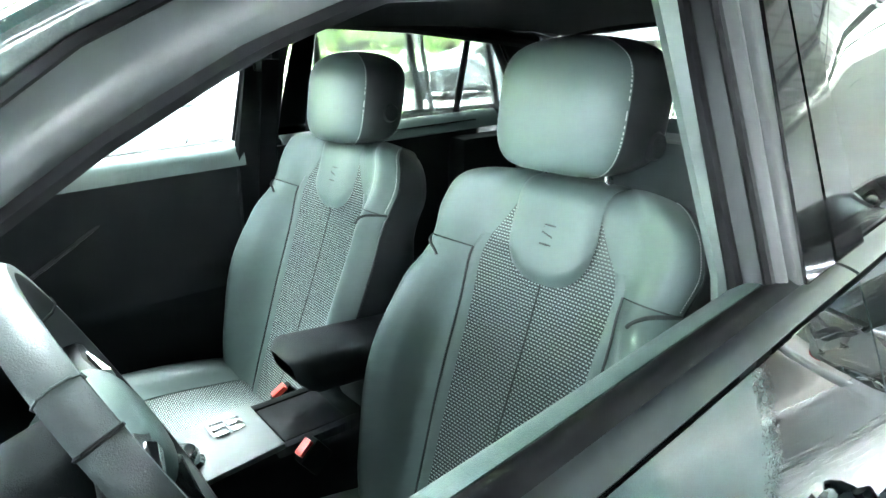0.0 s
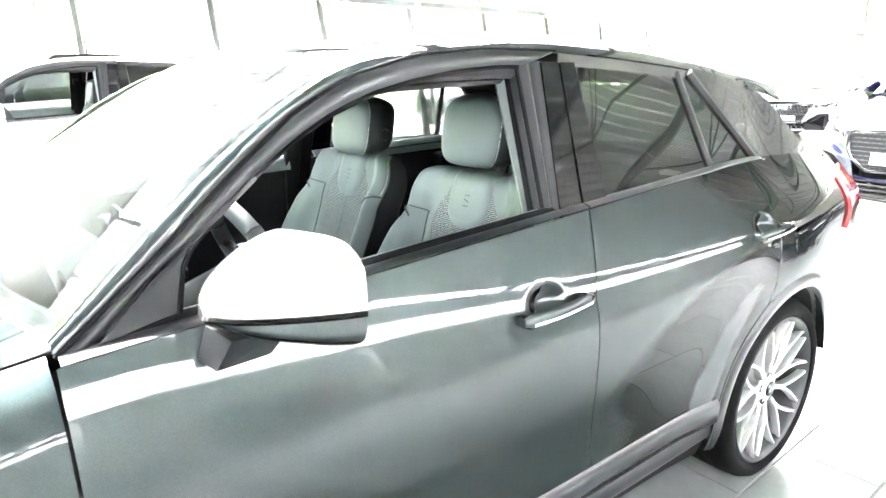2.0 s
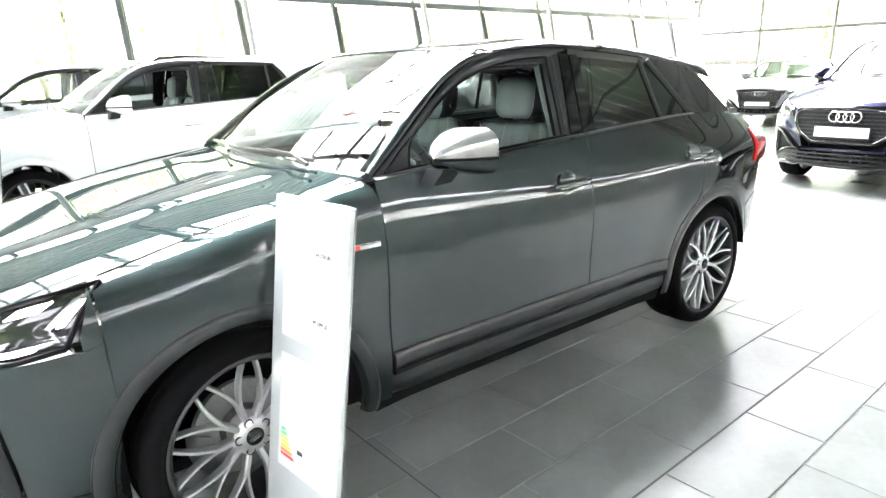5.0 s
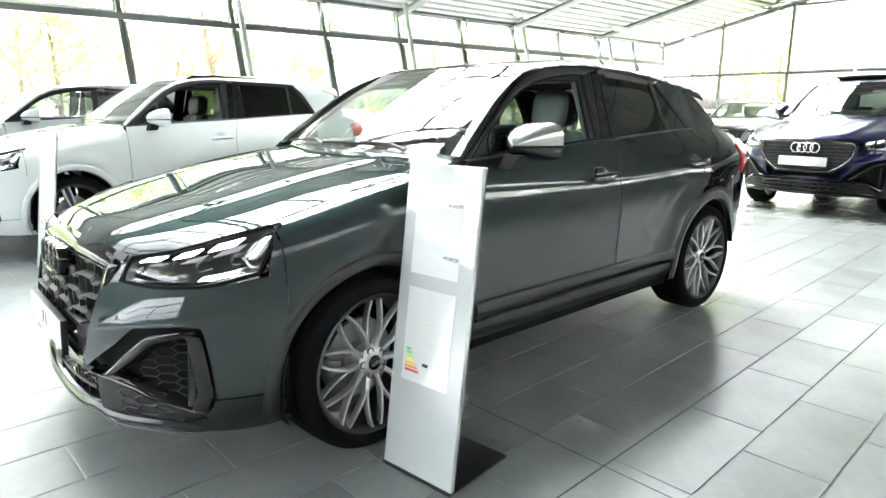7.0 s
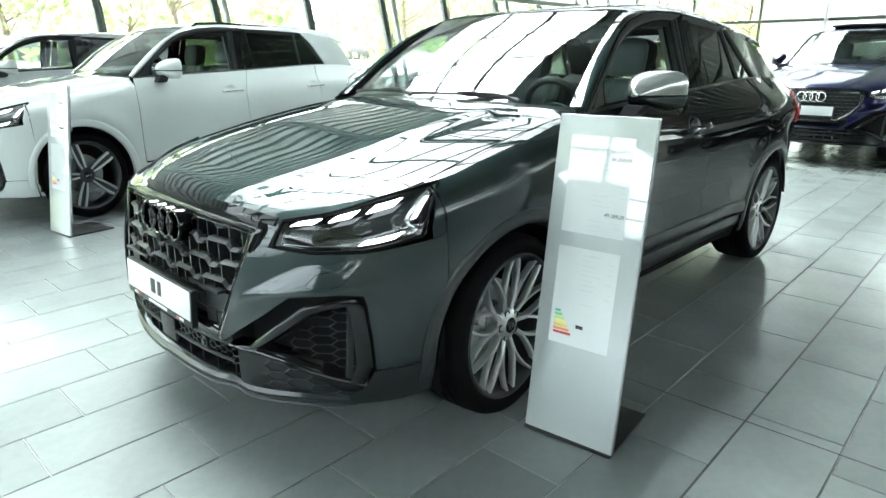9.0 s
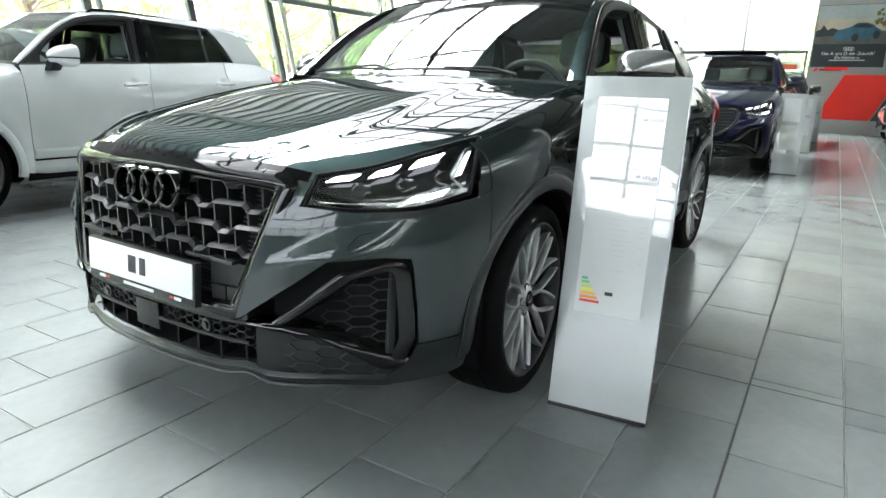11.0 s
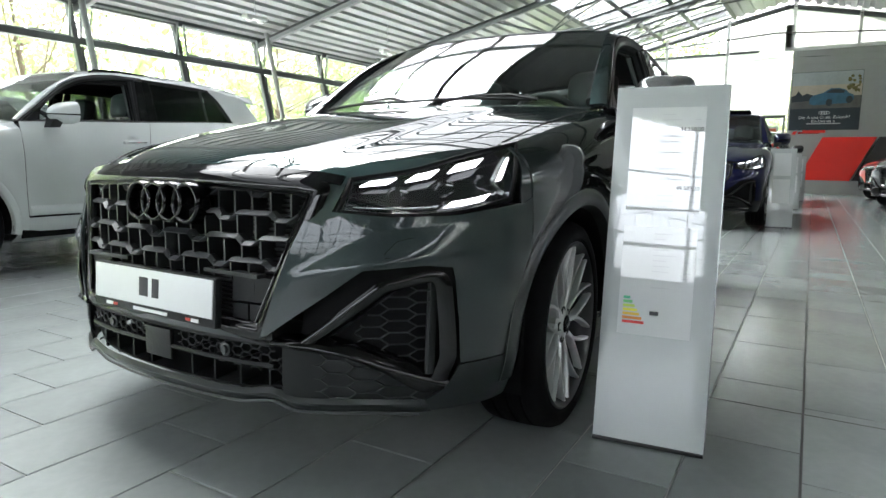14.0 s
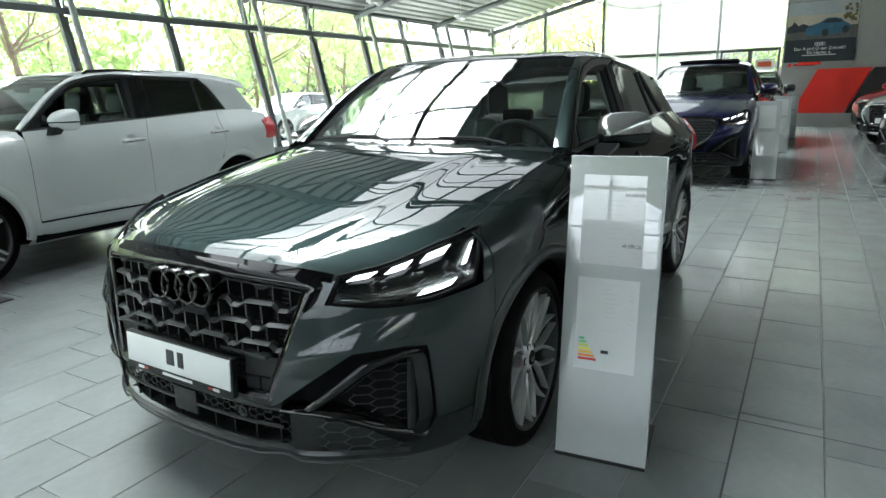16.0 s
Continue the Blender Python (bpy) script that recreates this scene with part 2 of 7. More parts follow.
# ---------- mesh tools ----------
class Mesh:
    """Collects vertices, faces and uv-like grid coordinates of one part."""
    def __init__(self):
        self.v, self.f, self.uv = [], [], {}

    def add(self, verts, faces):
        o = len(self.v)
        self.v += [tuple(p) for p in verts]
        self.f += [tuple(i + o for i in q) for q in faces]
        return self

    def grid(self, fn, nu, nv, flip=False, uv=None):
        o = len(self.v)
        for i in range(nu + 1):
            for j in range(nv + 1):
                self.v.append(tuple(fn(i / nu, j / nv)))
                if uv:
                    self.uv[len(self.v) - 1] = uv(i / nu, j / nv)
        for i in range(nu):
            for j in range(nv):
                a = o + i * (nv + 1) + j
                q = (a, a + 1, a + nv + 2, a + nv + 1)
                self.f.append(q[::-1] if flip else q)
        return self

    def box(self, c, s, m=None, bevel=0.0):
        bm = bmesh.new()
        bmesh.ops.create_cube(bm, size=1)
        bmesh.ops.scale(bm, vec=s, verts=bm.verts)
        if bevel:
            bmesh.ops.bevel(bm, geom=bm.edges[:], offset=bevel, segments=2, profile=0.6, affect="EDGES")
        mm = Matrix.Translation(c) @ (m or Matrix())
        vs = [mm @ v.co for v in bm.verts]
        bm.verts.index_update()
        self.add(vs, [[v.index for v in f.verts] for f in bm.faces])
        bm.free()
        return self

    def tube(self, pts, r, n=8, closed=False, caps=True):
        """A round bar along points; r may be one radius or one for each point."""
        pts = [Vector(p) for p in pts]
        k = len(pts)
        rs = [r] * k if not hasattr(r, "__len__") else list(r)
        o = len(self.v)
        up = Vector((0, 0, 1))
        for i, p in enumerate(pts):
            a, b = pts[i - 1 if closed or i else 0], pts[(i + 1) % k if closed or i < k - 1 else i]
            d = (b - a).normalized()
            side = d.cross(up)
            if side.length < 0.05:
                side = d.cross(Vector((0, 1, 0)))
            side.normalize()
            other = side.cross(d)
            for j in range(n):
                w = 2 * math.pi * j / n
                self.v.append(tuple(p + rs[i] * (math.cos(w) * side + math.sin(w) * other)))
        for i in range(k if closed else k - 1):
            for j in range(n):
                a, b = o + i * n, o + (i + 1) % k * n
                self.f.append((a + j, a + (j + 1) % n, b + (j + 1) % n, b + j))
        if caps and not closed:
            self.f.append(tuple(o + j for j in reversed(range(n))))
            self.f.append(tuple(o + (k - 1) * n + j for j in range(n)))
        return self

    def lathe(self, prof, n=48, axis="x", c=(0, 0, 0)):
        """Turns a profile of (radius, along) about an axis."""
        o, k = len(self.v), len(prof)
        for i in range(n):
            w = 2 * math.pi * i / n
            for r, h in prof:
                a, b = r * math.cos(w), r * math.sin(w)
                p = {"x": (h, a, b), "y": (a, h, b), "z": (a, b, h)}[axis]
                self.v.append((p[0] + c[0], p[1] + c[1], p[2] + c[2]))
        for i in range(n):
            for j in range(k - 1):
                a, b = o + i * k + j, o + (i + 1) % n * k + j
                self.f.append((a, a + 1, b + 1, b))
        return self

    def prism(self, poly, fn0, fn1):
        """A plate between two maps of one outline."""
        o, k = len(self.v), len(poly)
        self.v += [tuple(fn0(*p)) for p in poly] + [tuple(fn1(*p)) for p in poly]
        self.f.append(tuple(o + i for i in reversed(range(k))))
        self.f.append(tuple(o + k + i for i in range(k)))
        for i in range(k):
            j = (i + 1) % k
            self.f.append((o + i, o + j, o + k + j, o + k + i))
        return self

    def move(self, m):
        self.v = [tuple(m @ Vector(p)) for p in self.v]
        return self


def shell(me, faces, thick):
    """Gives a sheet two faces and a crisp rim of its own."""
    n = len(me.vertices)
    co, no = np.empty(n * 3), np.empty(n * 3)
    me.vertices.foreach_get("co", co)
    me.vertices.foreach_get("normal", no)
    co, no = co.reshape(-1, 3), no.reshape(-1, 3) * thick / 2
    v = [tuple(p) for p in co + no] + [tuple(p) for p in co - no]
    f = [tuple(q) for q in faces] + [tuple(n + i for i in reversed(q)) for q in faces]
    side = {}
    for q in faces:
        for a, b in zip(q, q[1:] + q[:1]):
            if a != b:
                side[(a, b)] = side.get((a, b), 0) + 1
    for a, b in side:
        if (b, a) not in side:
            o = len(v)
            v += [v[b], v[a], v[n + a], v[n + b]]
            f.append((o, o + 1, o + 2, o + 3))
    return v, f


def link(name, mesh, material, parent=None, label="", angle=35, thick=0.0, smooth=True):
    """Links a Mesh (or a ready mesh) as one object under a thing or a part."""
    if isinstance(mesh, Mesh):
        me = bpy.data.meshes.new(name)
        me.from_pydata(mesh.v, [], mesh.f)
        if thick:
            v, f = shell(me, mesh.f, thick)
            bpy.data.meshes.remove(me)
            me = bpy.data.meshes.new(name)
            me.from_pydata(v, [], f)
        if mesh.uv:
            lay = me.uv_layers.new(name="UVMap")
            for lp in me.loops:
                lay.data[lp.index].uv = mesh.uv.get(lp.vertex_index, (0, 0))
        me.materials.append(material)
        if smooth:
            me.polygons.foreach_set("use_smooth", [True] * len(me.polygons))
            me.set_sharp_from_angle(angle=radians(angle))
        me.update()
    else:
        me = mesh
    ob = new(name, me)
    if parent:
        ob.parent = parent
    if label:
        ob["label"] = label
    return ob


def thing(name, label, category, group="", at=None):
    ob = new(name)
    ob.empty_display_size = 0.2
    if at is not None:
        ob.matrix_basis = at
    return tagged(ob, label, category, group)


def setting(name, mesh, material, label="", smooth=False, thick=0.0):
    ob = link(name, mesh, material, smooth=smooth, thick=thick)
    return tagged(ob, label, kind="structure")


def curve(pts):
    """A smooth line through points, with its parameter by length."""
    P = np.array(pts, float)
    d = np.r_[0, np.cumsum(np.linalg.norm(np.diff(P, axis=0), axis=1))]
    d /= d[-1]
    T = np.gradient(P, d, axis=0) if len(P) > 2 else np.array([P[1] - P[0]] * 2)

    def at(u):
        u = min(max(u, 0), 1)
        i = min(int(np.searchsorted(d, u, side="right")) - 1, len(P) - 2)
        h = d[i + 1] - d[i]
        s = (u - d[i]) / h
        return (2 * s**3 - 3 * s**2 + 1) * P[i] + (s**3 - 2 * s**2 + s) * h * T[i] + (3 * s**2 - 2 * s**3) * P[i + 1] + (s**3 - s**2) * h * T[i + 1]
    return at


def line(pts):
    """Straight pieces through points, with the parameter by length."""
    P = np.array(pts, float)
    d = np.r_[0, np.cumsum(np.linalg.norm(np.diff(P, axis=0), axis=1))]
    d /= d[-1]
    return lambda u: np.array([np.interp(u, d, P[:, k]) for k in range(P.shape[1])])


def graph(pts):
    """A smooth function of one variable through points, without overshoot."""
    X, Y = np.array(pts, float).T
    h, s = np.diff(X), np.diff(Y) / np.diff(X)
    m = np.r_[s[0], [0 if a * b <= 0 else 2 * a * b / (a + b) for a, b in zip(s[:-1], s[1:])], s[-1]]

    def at(x):
        if x <= X[0]:
            return Y[0] + m[0] * (x - X[0])
        if x >= X[-1]:
            return Y[-1] + m[-1] * (x - X[-1])
        i = int(np.searchsorted(X, x, side="right")) - 1
        q = (x - X[i]) / h[i]
        return (2 * q**3 - 3 * q**2 + 1) * Y[i] + (q**3 - 2 * q**2 + q) * h[i] * m[i] + (3 * q**2 - 2 * q**3) * Y[i + 1] + (q**3 - q**2) * h[i] * m[i + 1]
    return at


def text(name, body, size, m, material, parent=None, align="CENTER", depth=0.0006, bold=0.0):
    cu = bpy.data.curves.new(name, "FONT")
    cu.body, cu.size, cu.align_x, cu.align_y, cu.extrude, cu.offset = body, size, align, "CENTER", depth, bold
    tmp = bpy.data.objects.new(name, cu)
    me = bpy.data.meshes.new_from_object(tmp)
    bpy.data.objects.remove(tmp)
    me.materials.clear()
    me.materials.append(material)
    ob = new(name, me)
    if parent:
        ob.parent = parent
    ob.matrix_basis = m
    return ob

# ---------- the hatchback: surfaces ----------
AX = 2.60                     # wheelbase
PROF = graph([(0.18, 0.79), (0.24, 0.825), (0.30, 0.850), (0.36, 0.862), (0.46, 0.866), (0.56, 0.8685), (0.70, 0.8785), (0.84, 0.8865), (0.88, 0.8880), (0.92, 0.8885)])
SETBACK = graph([(0.18, 0.06), (0.25, 0.02), (0.33, 0.01), (0.50, 0.012), (0.62, 0.022), (0.73, 0.050), (0.82, 0.088), (0.90, 0.14)])
BELT = graph([(0.40, 1.060), (0.50, 1.068), (1.00, 1.093), (1.56, 1.118), (2.10, 1.140), (2.50, 1.152), (2.80, 1.152), (3.05, 1.120), (3.25, 1.08)])
HOOD_Z = graph([(-0.36, 0.905), (-0.30, 0.918), (0.0, 0.984), (0.30, 1.034), (0.52, 1.060)])
HOOD_X = graph([(-0.36, 0.765), (-0.30, 0.765), (0.0, 0.757), (0.30, 0.752), (0.52, 0.748)])
TUCK = graph([(0.2, 0.0), (0.5, 0.018), (1.0, 0.044), (1.6, 0.070), (2.1, 0.078), (2.6, 0.074), (2.85, 0.045), (3.2, 0.0)])
OUTER = [(0.50, 1.068), (0.64, 1.165), (0.78, 1.270), (0.92, 1.365), (1.06, 1.432), (1.22, 1.470), (1.42, 1.487), (1.70, 1.484), (1.97, 1.469), (2.24, 1.449), (2.50, 1.420), (2.70, 1.385), (2.90, 1.330)]
INNER = [(0.667, 1.083), (0.690, 1.160), (0.708, 1.178), (0.735, 1.200), (0.789, 1.240), (0.855, 1.285), (0.92, 1.323), (1.0, 1.362), (1.1, 1.396), (1.2, 1.418), (1.32, 1.437), (1.45, 1.448), (1.535, 1.449)]


EDGE_Z = graph([(-0.6, 1.02), (-0.1, 0.955), (0.30, 0.915), (0.50, 0.913), (1.0, 0.914), (1.40, 0.918), (1.75, 0.926), (2.10, 0.940), (2.40, 0.955), (2.80, 0.965), (3.3, 0.95)])


def side_x(y, z):
    """Half width of the body side: a sheer lower face under a shoulder facet that leans in to the windows."""
    ze, zb = EDGE_Z(y), BELT(y)
    x = PROF(min(z, 0.90))
    xb = glass_x(y, zb) + 0.031
    xe = PROF(min(ze, 0.90))
    up = xe - (xe - xb) * (z - ze) / max(0.03, zb - ze)
    k = 0.010 + 0.016 * min(1, max(0, (y - 0.1) / 0.5))
    x = min(x, up) - k * math.log(1 + math.exp(-abs(x - up) / k))
    if y < 0:
        x -= 0.055 * (y / 0.6) ** 2
    if y > 2.5:
        x -= 0.11 * ((y - 2.5) / 0.80) ** 2 * min(1, max(0.45, (1.14 - z) / 0.3))
    for yc in (0, AX):
        r = math.hypot(y - yc, z - 0.335)
        x += 0.016 * math.exp(-((r - 0.46) / 0.10) ** 2) * min(1, max(0, (1.05 - z) / 0.2))
    return x


def door_x(y, z):
    """The body side with a hollow behind each handle."""
    x = side_x(y, z)
    for y0, z0 in ((1.400, 0.953), (2.368, 0.973)):
        r = math.hypot((y - y0) / 0.062, (z - z0) / 0.040)
        if r < 1:
            x -= 0.024 * (1 - r * r) ** 1.5
    return x


def glass_x(y, z):
    """Half width at the side windows, which lean in."""
    steep = 0.09 - 0.06 * min(1, max(0, (y - 1.8) / 0.5))
    return 0.826 - (z - 1.09) * 0.47 + steep * (z - 1.11) - TUCK(y) - 0.030 * ((y - 1.4) / 1.1) ** 2 - 0.03 * max(0, y - 2.2) ** 2


def fender_x(y, z):
    zh, xh = HOOD_Z(y), HOOD_X(y)
    zs = zh - 0.125
    if z <= zs:
        return side_x(y, z)
    q = min(1, (z - zs) / (zh - zs))
    x0 = side_x(y, zs) + 0.002 * q
    return x0 - (x0 - xh) * (1 - math.sqrt(max(0, 1 - q ** 2.2)))


def nose_y(x, z):
    """Depth of the front skin at a width and height."""
    X = side_x(-0.39, z) + 0.0005
    q = min(1, abs(x) / X)
    return -0.39 - (0.495 - SETBACK(z)) * (1 - q ** 3) ** 0.625


def nose(x, z, out=0.0):
    return Vector((x, nose_y(x, z) - out, z))


def ruled(a, b, fx, s=1, lift=0.0):
    """A patch between two lines of (y, z), laid on a side surface."""
    def at(u, v):
        p = a(u) * (1 - v) + b(u) * v
        return (s * (fx(p[0], p[1]) + lift), p[0], p[1])
    return at


def swept(a, b, fx, s=1):
    """As ruled, with the shut line swept back across the shoulder facet."""
    def at(u, v):
        p = a(u) * (1 - v) + b(u) * v
        y, z = p
        k = min(1, max(0, (y - 0.6) / 0.95)) if y < 1.551 else min(1, max(0, (2.43 - y) / 0.88))
        y += 0.076 * k * min(1, max(0, (z - 0.93) / (BELT(y) - 0.935)))
        return (s * fx(y, z), y, z)
    return at


def arc(yc, r, a0, a1, n=16, zc=0.335):
    return [(yc + r * math.cos(radians(a0 + (a1 - a0) * i / n)), zc + r * math.sin(radians(a0 + (a1 - a0) * i / n))) for i in range(n + 1)]


def ribbon(M, outline, fn, width, out=0.006, closed=True):
    """A raised band that follows an outline of (a, b), inwards by width; fn(a, b, lift) gives places."""
    k = len(outline)
    P = [Vector(p) for p in outline]
    c = sum(P, Vector((0, 0))) / k
    inner = []
    for i, p in enumerate(P):
        a, b = P[i - 1], P[(i + 1) % k]
        e1, e2 = (p - a).normalized(), (b - p).normalized()
        n1, n2 = Vector((-e1.y, e1.x)), Vector((-e2.y, e2.x))
        n = (n1 + n2)
        n = n / max(0.35, n.length_squared / 2) if n.length > 1e-6 else n1
        if n.dot(c - p) < 0 and n1.dot(c - (a + p) / 2) < 0:
            n = -n
        inner.append(p + n * width)
    o = len(M.v)
    for p, q in zip(P, inner):
        M.v += [tuple(fn(p.x, p.y, 0)), tuple(fn(p.x, p.y, out)), tuple(fn(q.x, q.y, out)), tuple(fn(q.x, q.y, -0.01))]
    for i in range(k):
        j = (i + 1) % k
        for t in range(3):
            M.f.append((o + 4 * i + t, o + 4 * i + t + 1, o + 4 * j + t + 1, o + 4 * j + t))
    return inner


def rounded(poly, r=0.016, n=3):
    """The outline with its corners rounded."""
    out = []
    for i, p in enumerate(poly):
        a, b = Vector(poly[i - 1]), Vector(poly[(i + 1) % len(poly)])
        p = Vector(p)
        u, v = p + (a - p) * min(0.4, r / max(1e-6, (a - p).length)), p + (b - p) * min(0.4, r / max(1e-6, (b - p).length))
        for j in range(n + 1):
            t = j / n
            out.append(u * (1 - t) ** 2 + p * 2 * t * (1 - t) + v * t * t)
    return out


def round_band(M, outline, fn, width, out):
    """A rounded frame along an outline of (a, b), inwards by width; returns the inner corners."""
    inner = ribbon(Mesh(), outline, fn, width, out)
    A, B = rounded(outline), rounded([tuple(p) for p in inner], 0.012)
    o, k, m = len(M.v), len(A), 9
    for p, q in zip(A, B):
        for j in range(m):
            t = j / (m - 2)
            r = p.lerp(q, min(1, t))
            M.v.append(tuple(fn(r.x, r.y, out * max(0, math.sin(math.pi * min(1, 0.06 + 0.94 * t))) ** 0.45 if t <= 1 else -0.022)))
    for i in range(k):
        j = (i + 1) % k
        for t in range(m - 1):
            M.f.append((o + m * i + t, o + m * i + t + 1, o + m * j + t + 1, o + m * j + t))
    return inner


# ---------- wheels ----------
def tyre_mesh():
    return Mesh().lathe([(0.262, 0.655), (0.285, 0.642), (0.318, 0.645), (0.332, 0.662), (0.337, 0.69), (0.3375, 0.705), (0.331, 0.707), (0.331, 0.713), (0.3375, 0.715), (0.338, 0.755), (0.331, 0.757), (0.331, 0.763), (0.338, 0.765), (0.3375, 0.80), (0.331, 0.802), (0.331, 0.808), (0.337, 0.81), (0.334, 0.842), (0.324, 0.862), (0.305, 0.873), (0.290, 0.874), (0.280, 0.870), (0.2775, 0.866), (0.270, 0.862), (0.262, 0.855)], 72)


def rim_mesh():
    return Mesh().lathe([(0.255, 0.66), (0.245, 0.72), (0.238, 0.80), (0.248, 0.845), (0.258, 0.862), (0.266, 0.868), (0.272, 0.864), (0.270, 0.855), (0.262, 0.66), (0.255, 0.66)], 72)


def bar(M, p, q, w0, w1, x0, x1, d):
    """A spoke from p to q (r, angle), crowned, of the given widths, faces and depth."""
    def at(r, a, off, x):
        c, s = math.cos(a), math.sin(a)
        return (x, r * c - off * s, r * s + off * c)
    o = len(M.v)
    n = 5
    for i in range(n + 1):
        t = i / n
        r, a, w, x = p[0] + (q[0] - p[0]) * t, p[1] + (q[1] - p[1]) * t, w0 + (w1 - w0) * t, x0 + (x1 - x0) * t ** 1.3
        for off, dx in ((-w, -d), (-w, -0.006), (-w * 0.55, 0), (w * 0.55, 0), (w, -0.006), (w, -d)):
            M.v.append(at(r, a, off, x + dx))
    for i in range(n):
        for j in range(6):
            a, b = o + 6 * i, o + 6 * (i + 1)
            M.f.append((a + j, a + (j + 1) % 6, b + (j + 1) % 6, b + j))
    return M


def make_wheel(parent, style, at):
    """A wheel under its car: tyre, rim with spokes, brake disc, caliper, cap and bolts."""
    w = link("wheel", tyre_mesh(), RUBBER, parent, "black road tyre on an alloy rim" if style == "cross" else "")
    w.name = "wheel"
    w.matrix_basis = at
    link("rim", rim_mesh(), RIMGREY if style == "cross" else ALUDARK, w, "silver alloy rim" if style == "cross" else "dark alloy rim")
    M = Mesh()
    if style == "cross":
        for k in range(10):
            a = 2 * math.pi * (k + 0.5) / 10
            bar(M, (0.050, a), (0.108, a), 0.0105, 0.0100, 0.838, 0.847, 0.030)
            bar(M, (0.100, a), (0.254, a - 0.235), 0.0072, 0.0062, 0.846, 0.862, 0.026)
            bar(M, (0.100, a), (0.254, a + 0.235), 0.0072, 0.0062, 0.846, 0.862, 0.026)
        link("spokes", M, ALU, w, "machined ten-arm forked spokes")
    else:
        D = Mesh()
        for k in range(5):
            a = 2 * math.pi * (k + 0.25) / 5
            bar(D, (0.05, a), (0.25, a), 0.030, 0.040, 0.835, 0.850, 0.035)
            for e in (-1, 1):
                bar(M, (0.06, a + e * 0.22), (0.252, a + e * 0.10), 0.008, 0.010, 0.846, 0.864, 0.02)
        link("spokes", D, ALUDARK, w, "broad dark spokes")
        link("spoke_edges", M, ALU, w, "bright machined spoke edges")
    link("hub", Mesh().lathe([(0.0, 0.846), (0.034, 0.846), (0.056, 0.838), (0.063, 0.83), (0.063, 0.78)], 32), ALU if style == "cross" else ALUDARK, w)
    link("cap", Mesh().lathe([(0.0, 0.853), (0.024, 0.852), (0.029, 0.848), (0.030, 0.842)], 32), GLOSSBLK, w, "black centre cap")
    R = Mesh()
    for k in range(4):
        ring = [(0.8535, (k - 1.5) * 0.0085 + 0.006 * math.cos(t * math.pi / 6), 0.006 * math.sin(t * math.pi / 6)) for t in range(12)]
        R.tube(ring, 0.0011, 5, closed=True)
    link("cap_emblem", R, CHROME, w)
    for k in range(5):
        a = 2 * math.pi * k / 5 + 0.3
        b = link("bolt_well", Mesh().lathe([(0.0, 0.825), (0.010, 0.826), (0.0115, 0.8425), (0.0145, 0.8428), (0.0155, 0.838)], 12, c=(0, 0.048 * math.cos(a), 0.048 * math.sin(a))), ALUDARK, w)
    link("brake_disc", Mesh().lathe([(0.06, 0.775), (0.075, 0.755), (0.155, 0.755), (0.156, 0.735), (0.06, 0.735)], 48), STEEL, w)
    link("caliper", Mesh().grid(lambda u, v: ((0.70 + 0.09 * v), -(0.115 + 0.055 * math.sin(v * math.pi)) * math.cos(-0.5 + u), (0.115 + 0.055 * math.sin(v * math.pi)) * math.sin(-0.5 + u)), 8, 6), STEEL, w, thick=0.01)
    return w


# ---------- the car ----------
def hood_patch(M, s_all=True):
    EDGE = curve([(0.515, -0.735, 0.806), (0.57, -0.690, 0.810), (0.66, -0.60, 0.843), (0.735, -0.46, 0.885), (0.762, -0.30, 0.919), (0.754, 0.0, 0.985), (0.750, 0.30, 1.035), (0.742, 0.505, 1.060)])
    CY = graph([(0, -0.795), (0.5, -0.16), (1, 0.375)])
    CZ = graph([(0, 0.836), (0.04, 0.861), (0.08, 0.876), (0.3, 0.944), (0.6, 1.016), (1, 1.080)])

    def at(u, v):
        e = EDGE(v)
        w = 2 * u - 1
        a = abs(w)
        y = CY(v) + (e[1] - CY(v)) * a ** 2.2
        z = CZ(v) + (e[2] - CZ(v)) * a ** 4.5
        dome = 0.016 * (1 / (1 + math.exp((a - 0.60) / 0.018)) - 0.5) if a < 0.97 else -0.008
        fade = min(1, v / 0.10) * min(1, (1 - v) / 0.15)
        z += dome * fade * 0.9
        if v < 0.05:
            z -= 0.010 * (1 - v / 0.05)
        return (w * e[0], y, z)
    M.grid(at, 72, 40)
    return M


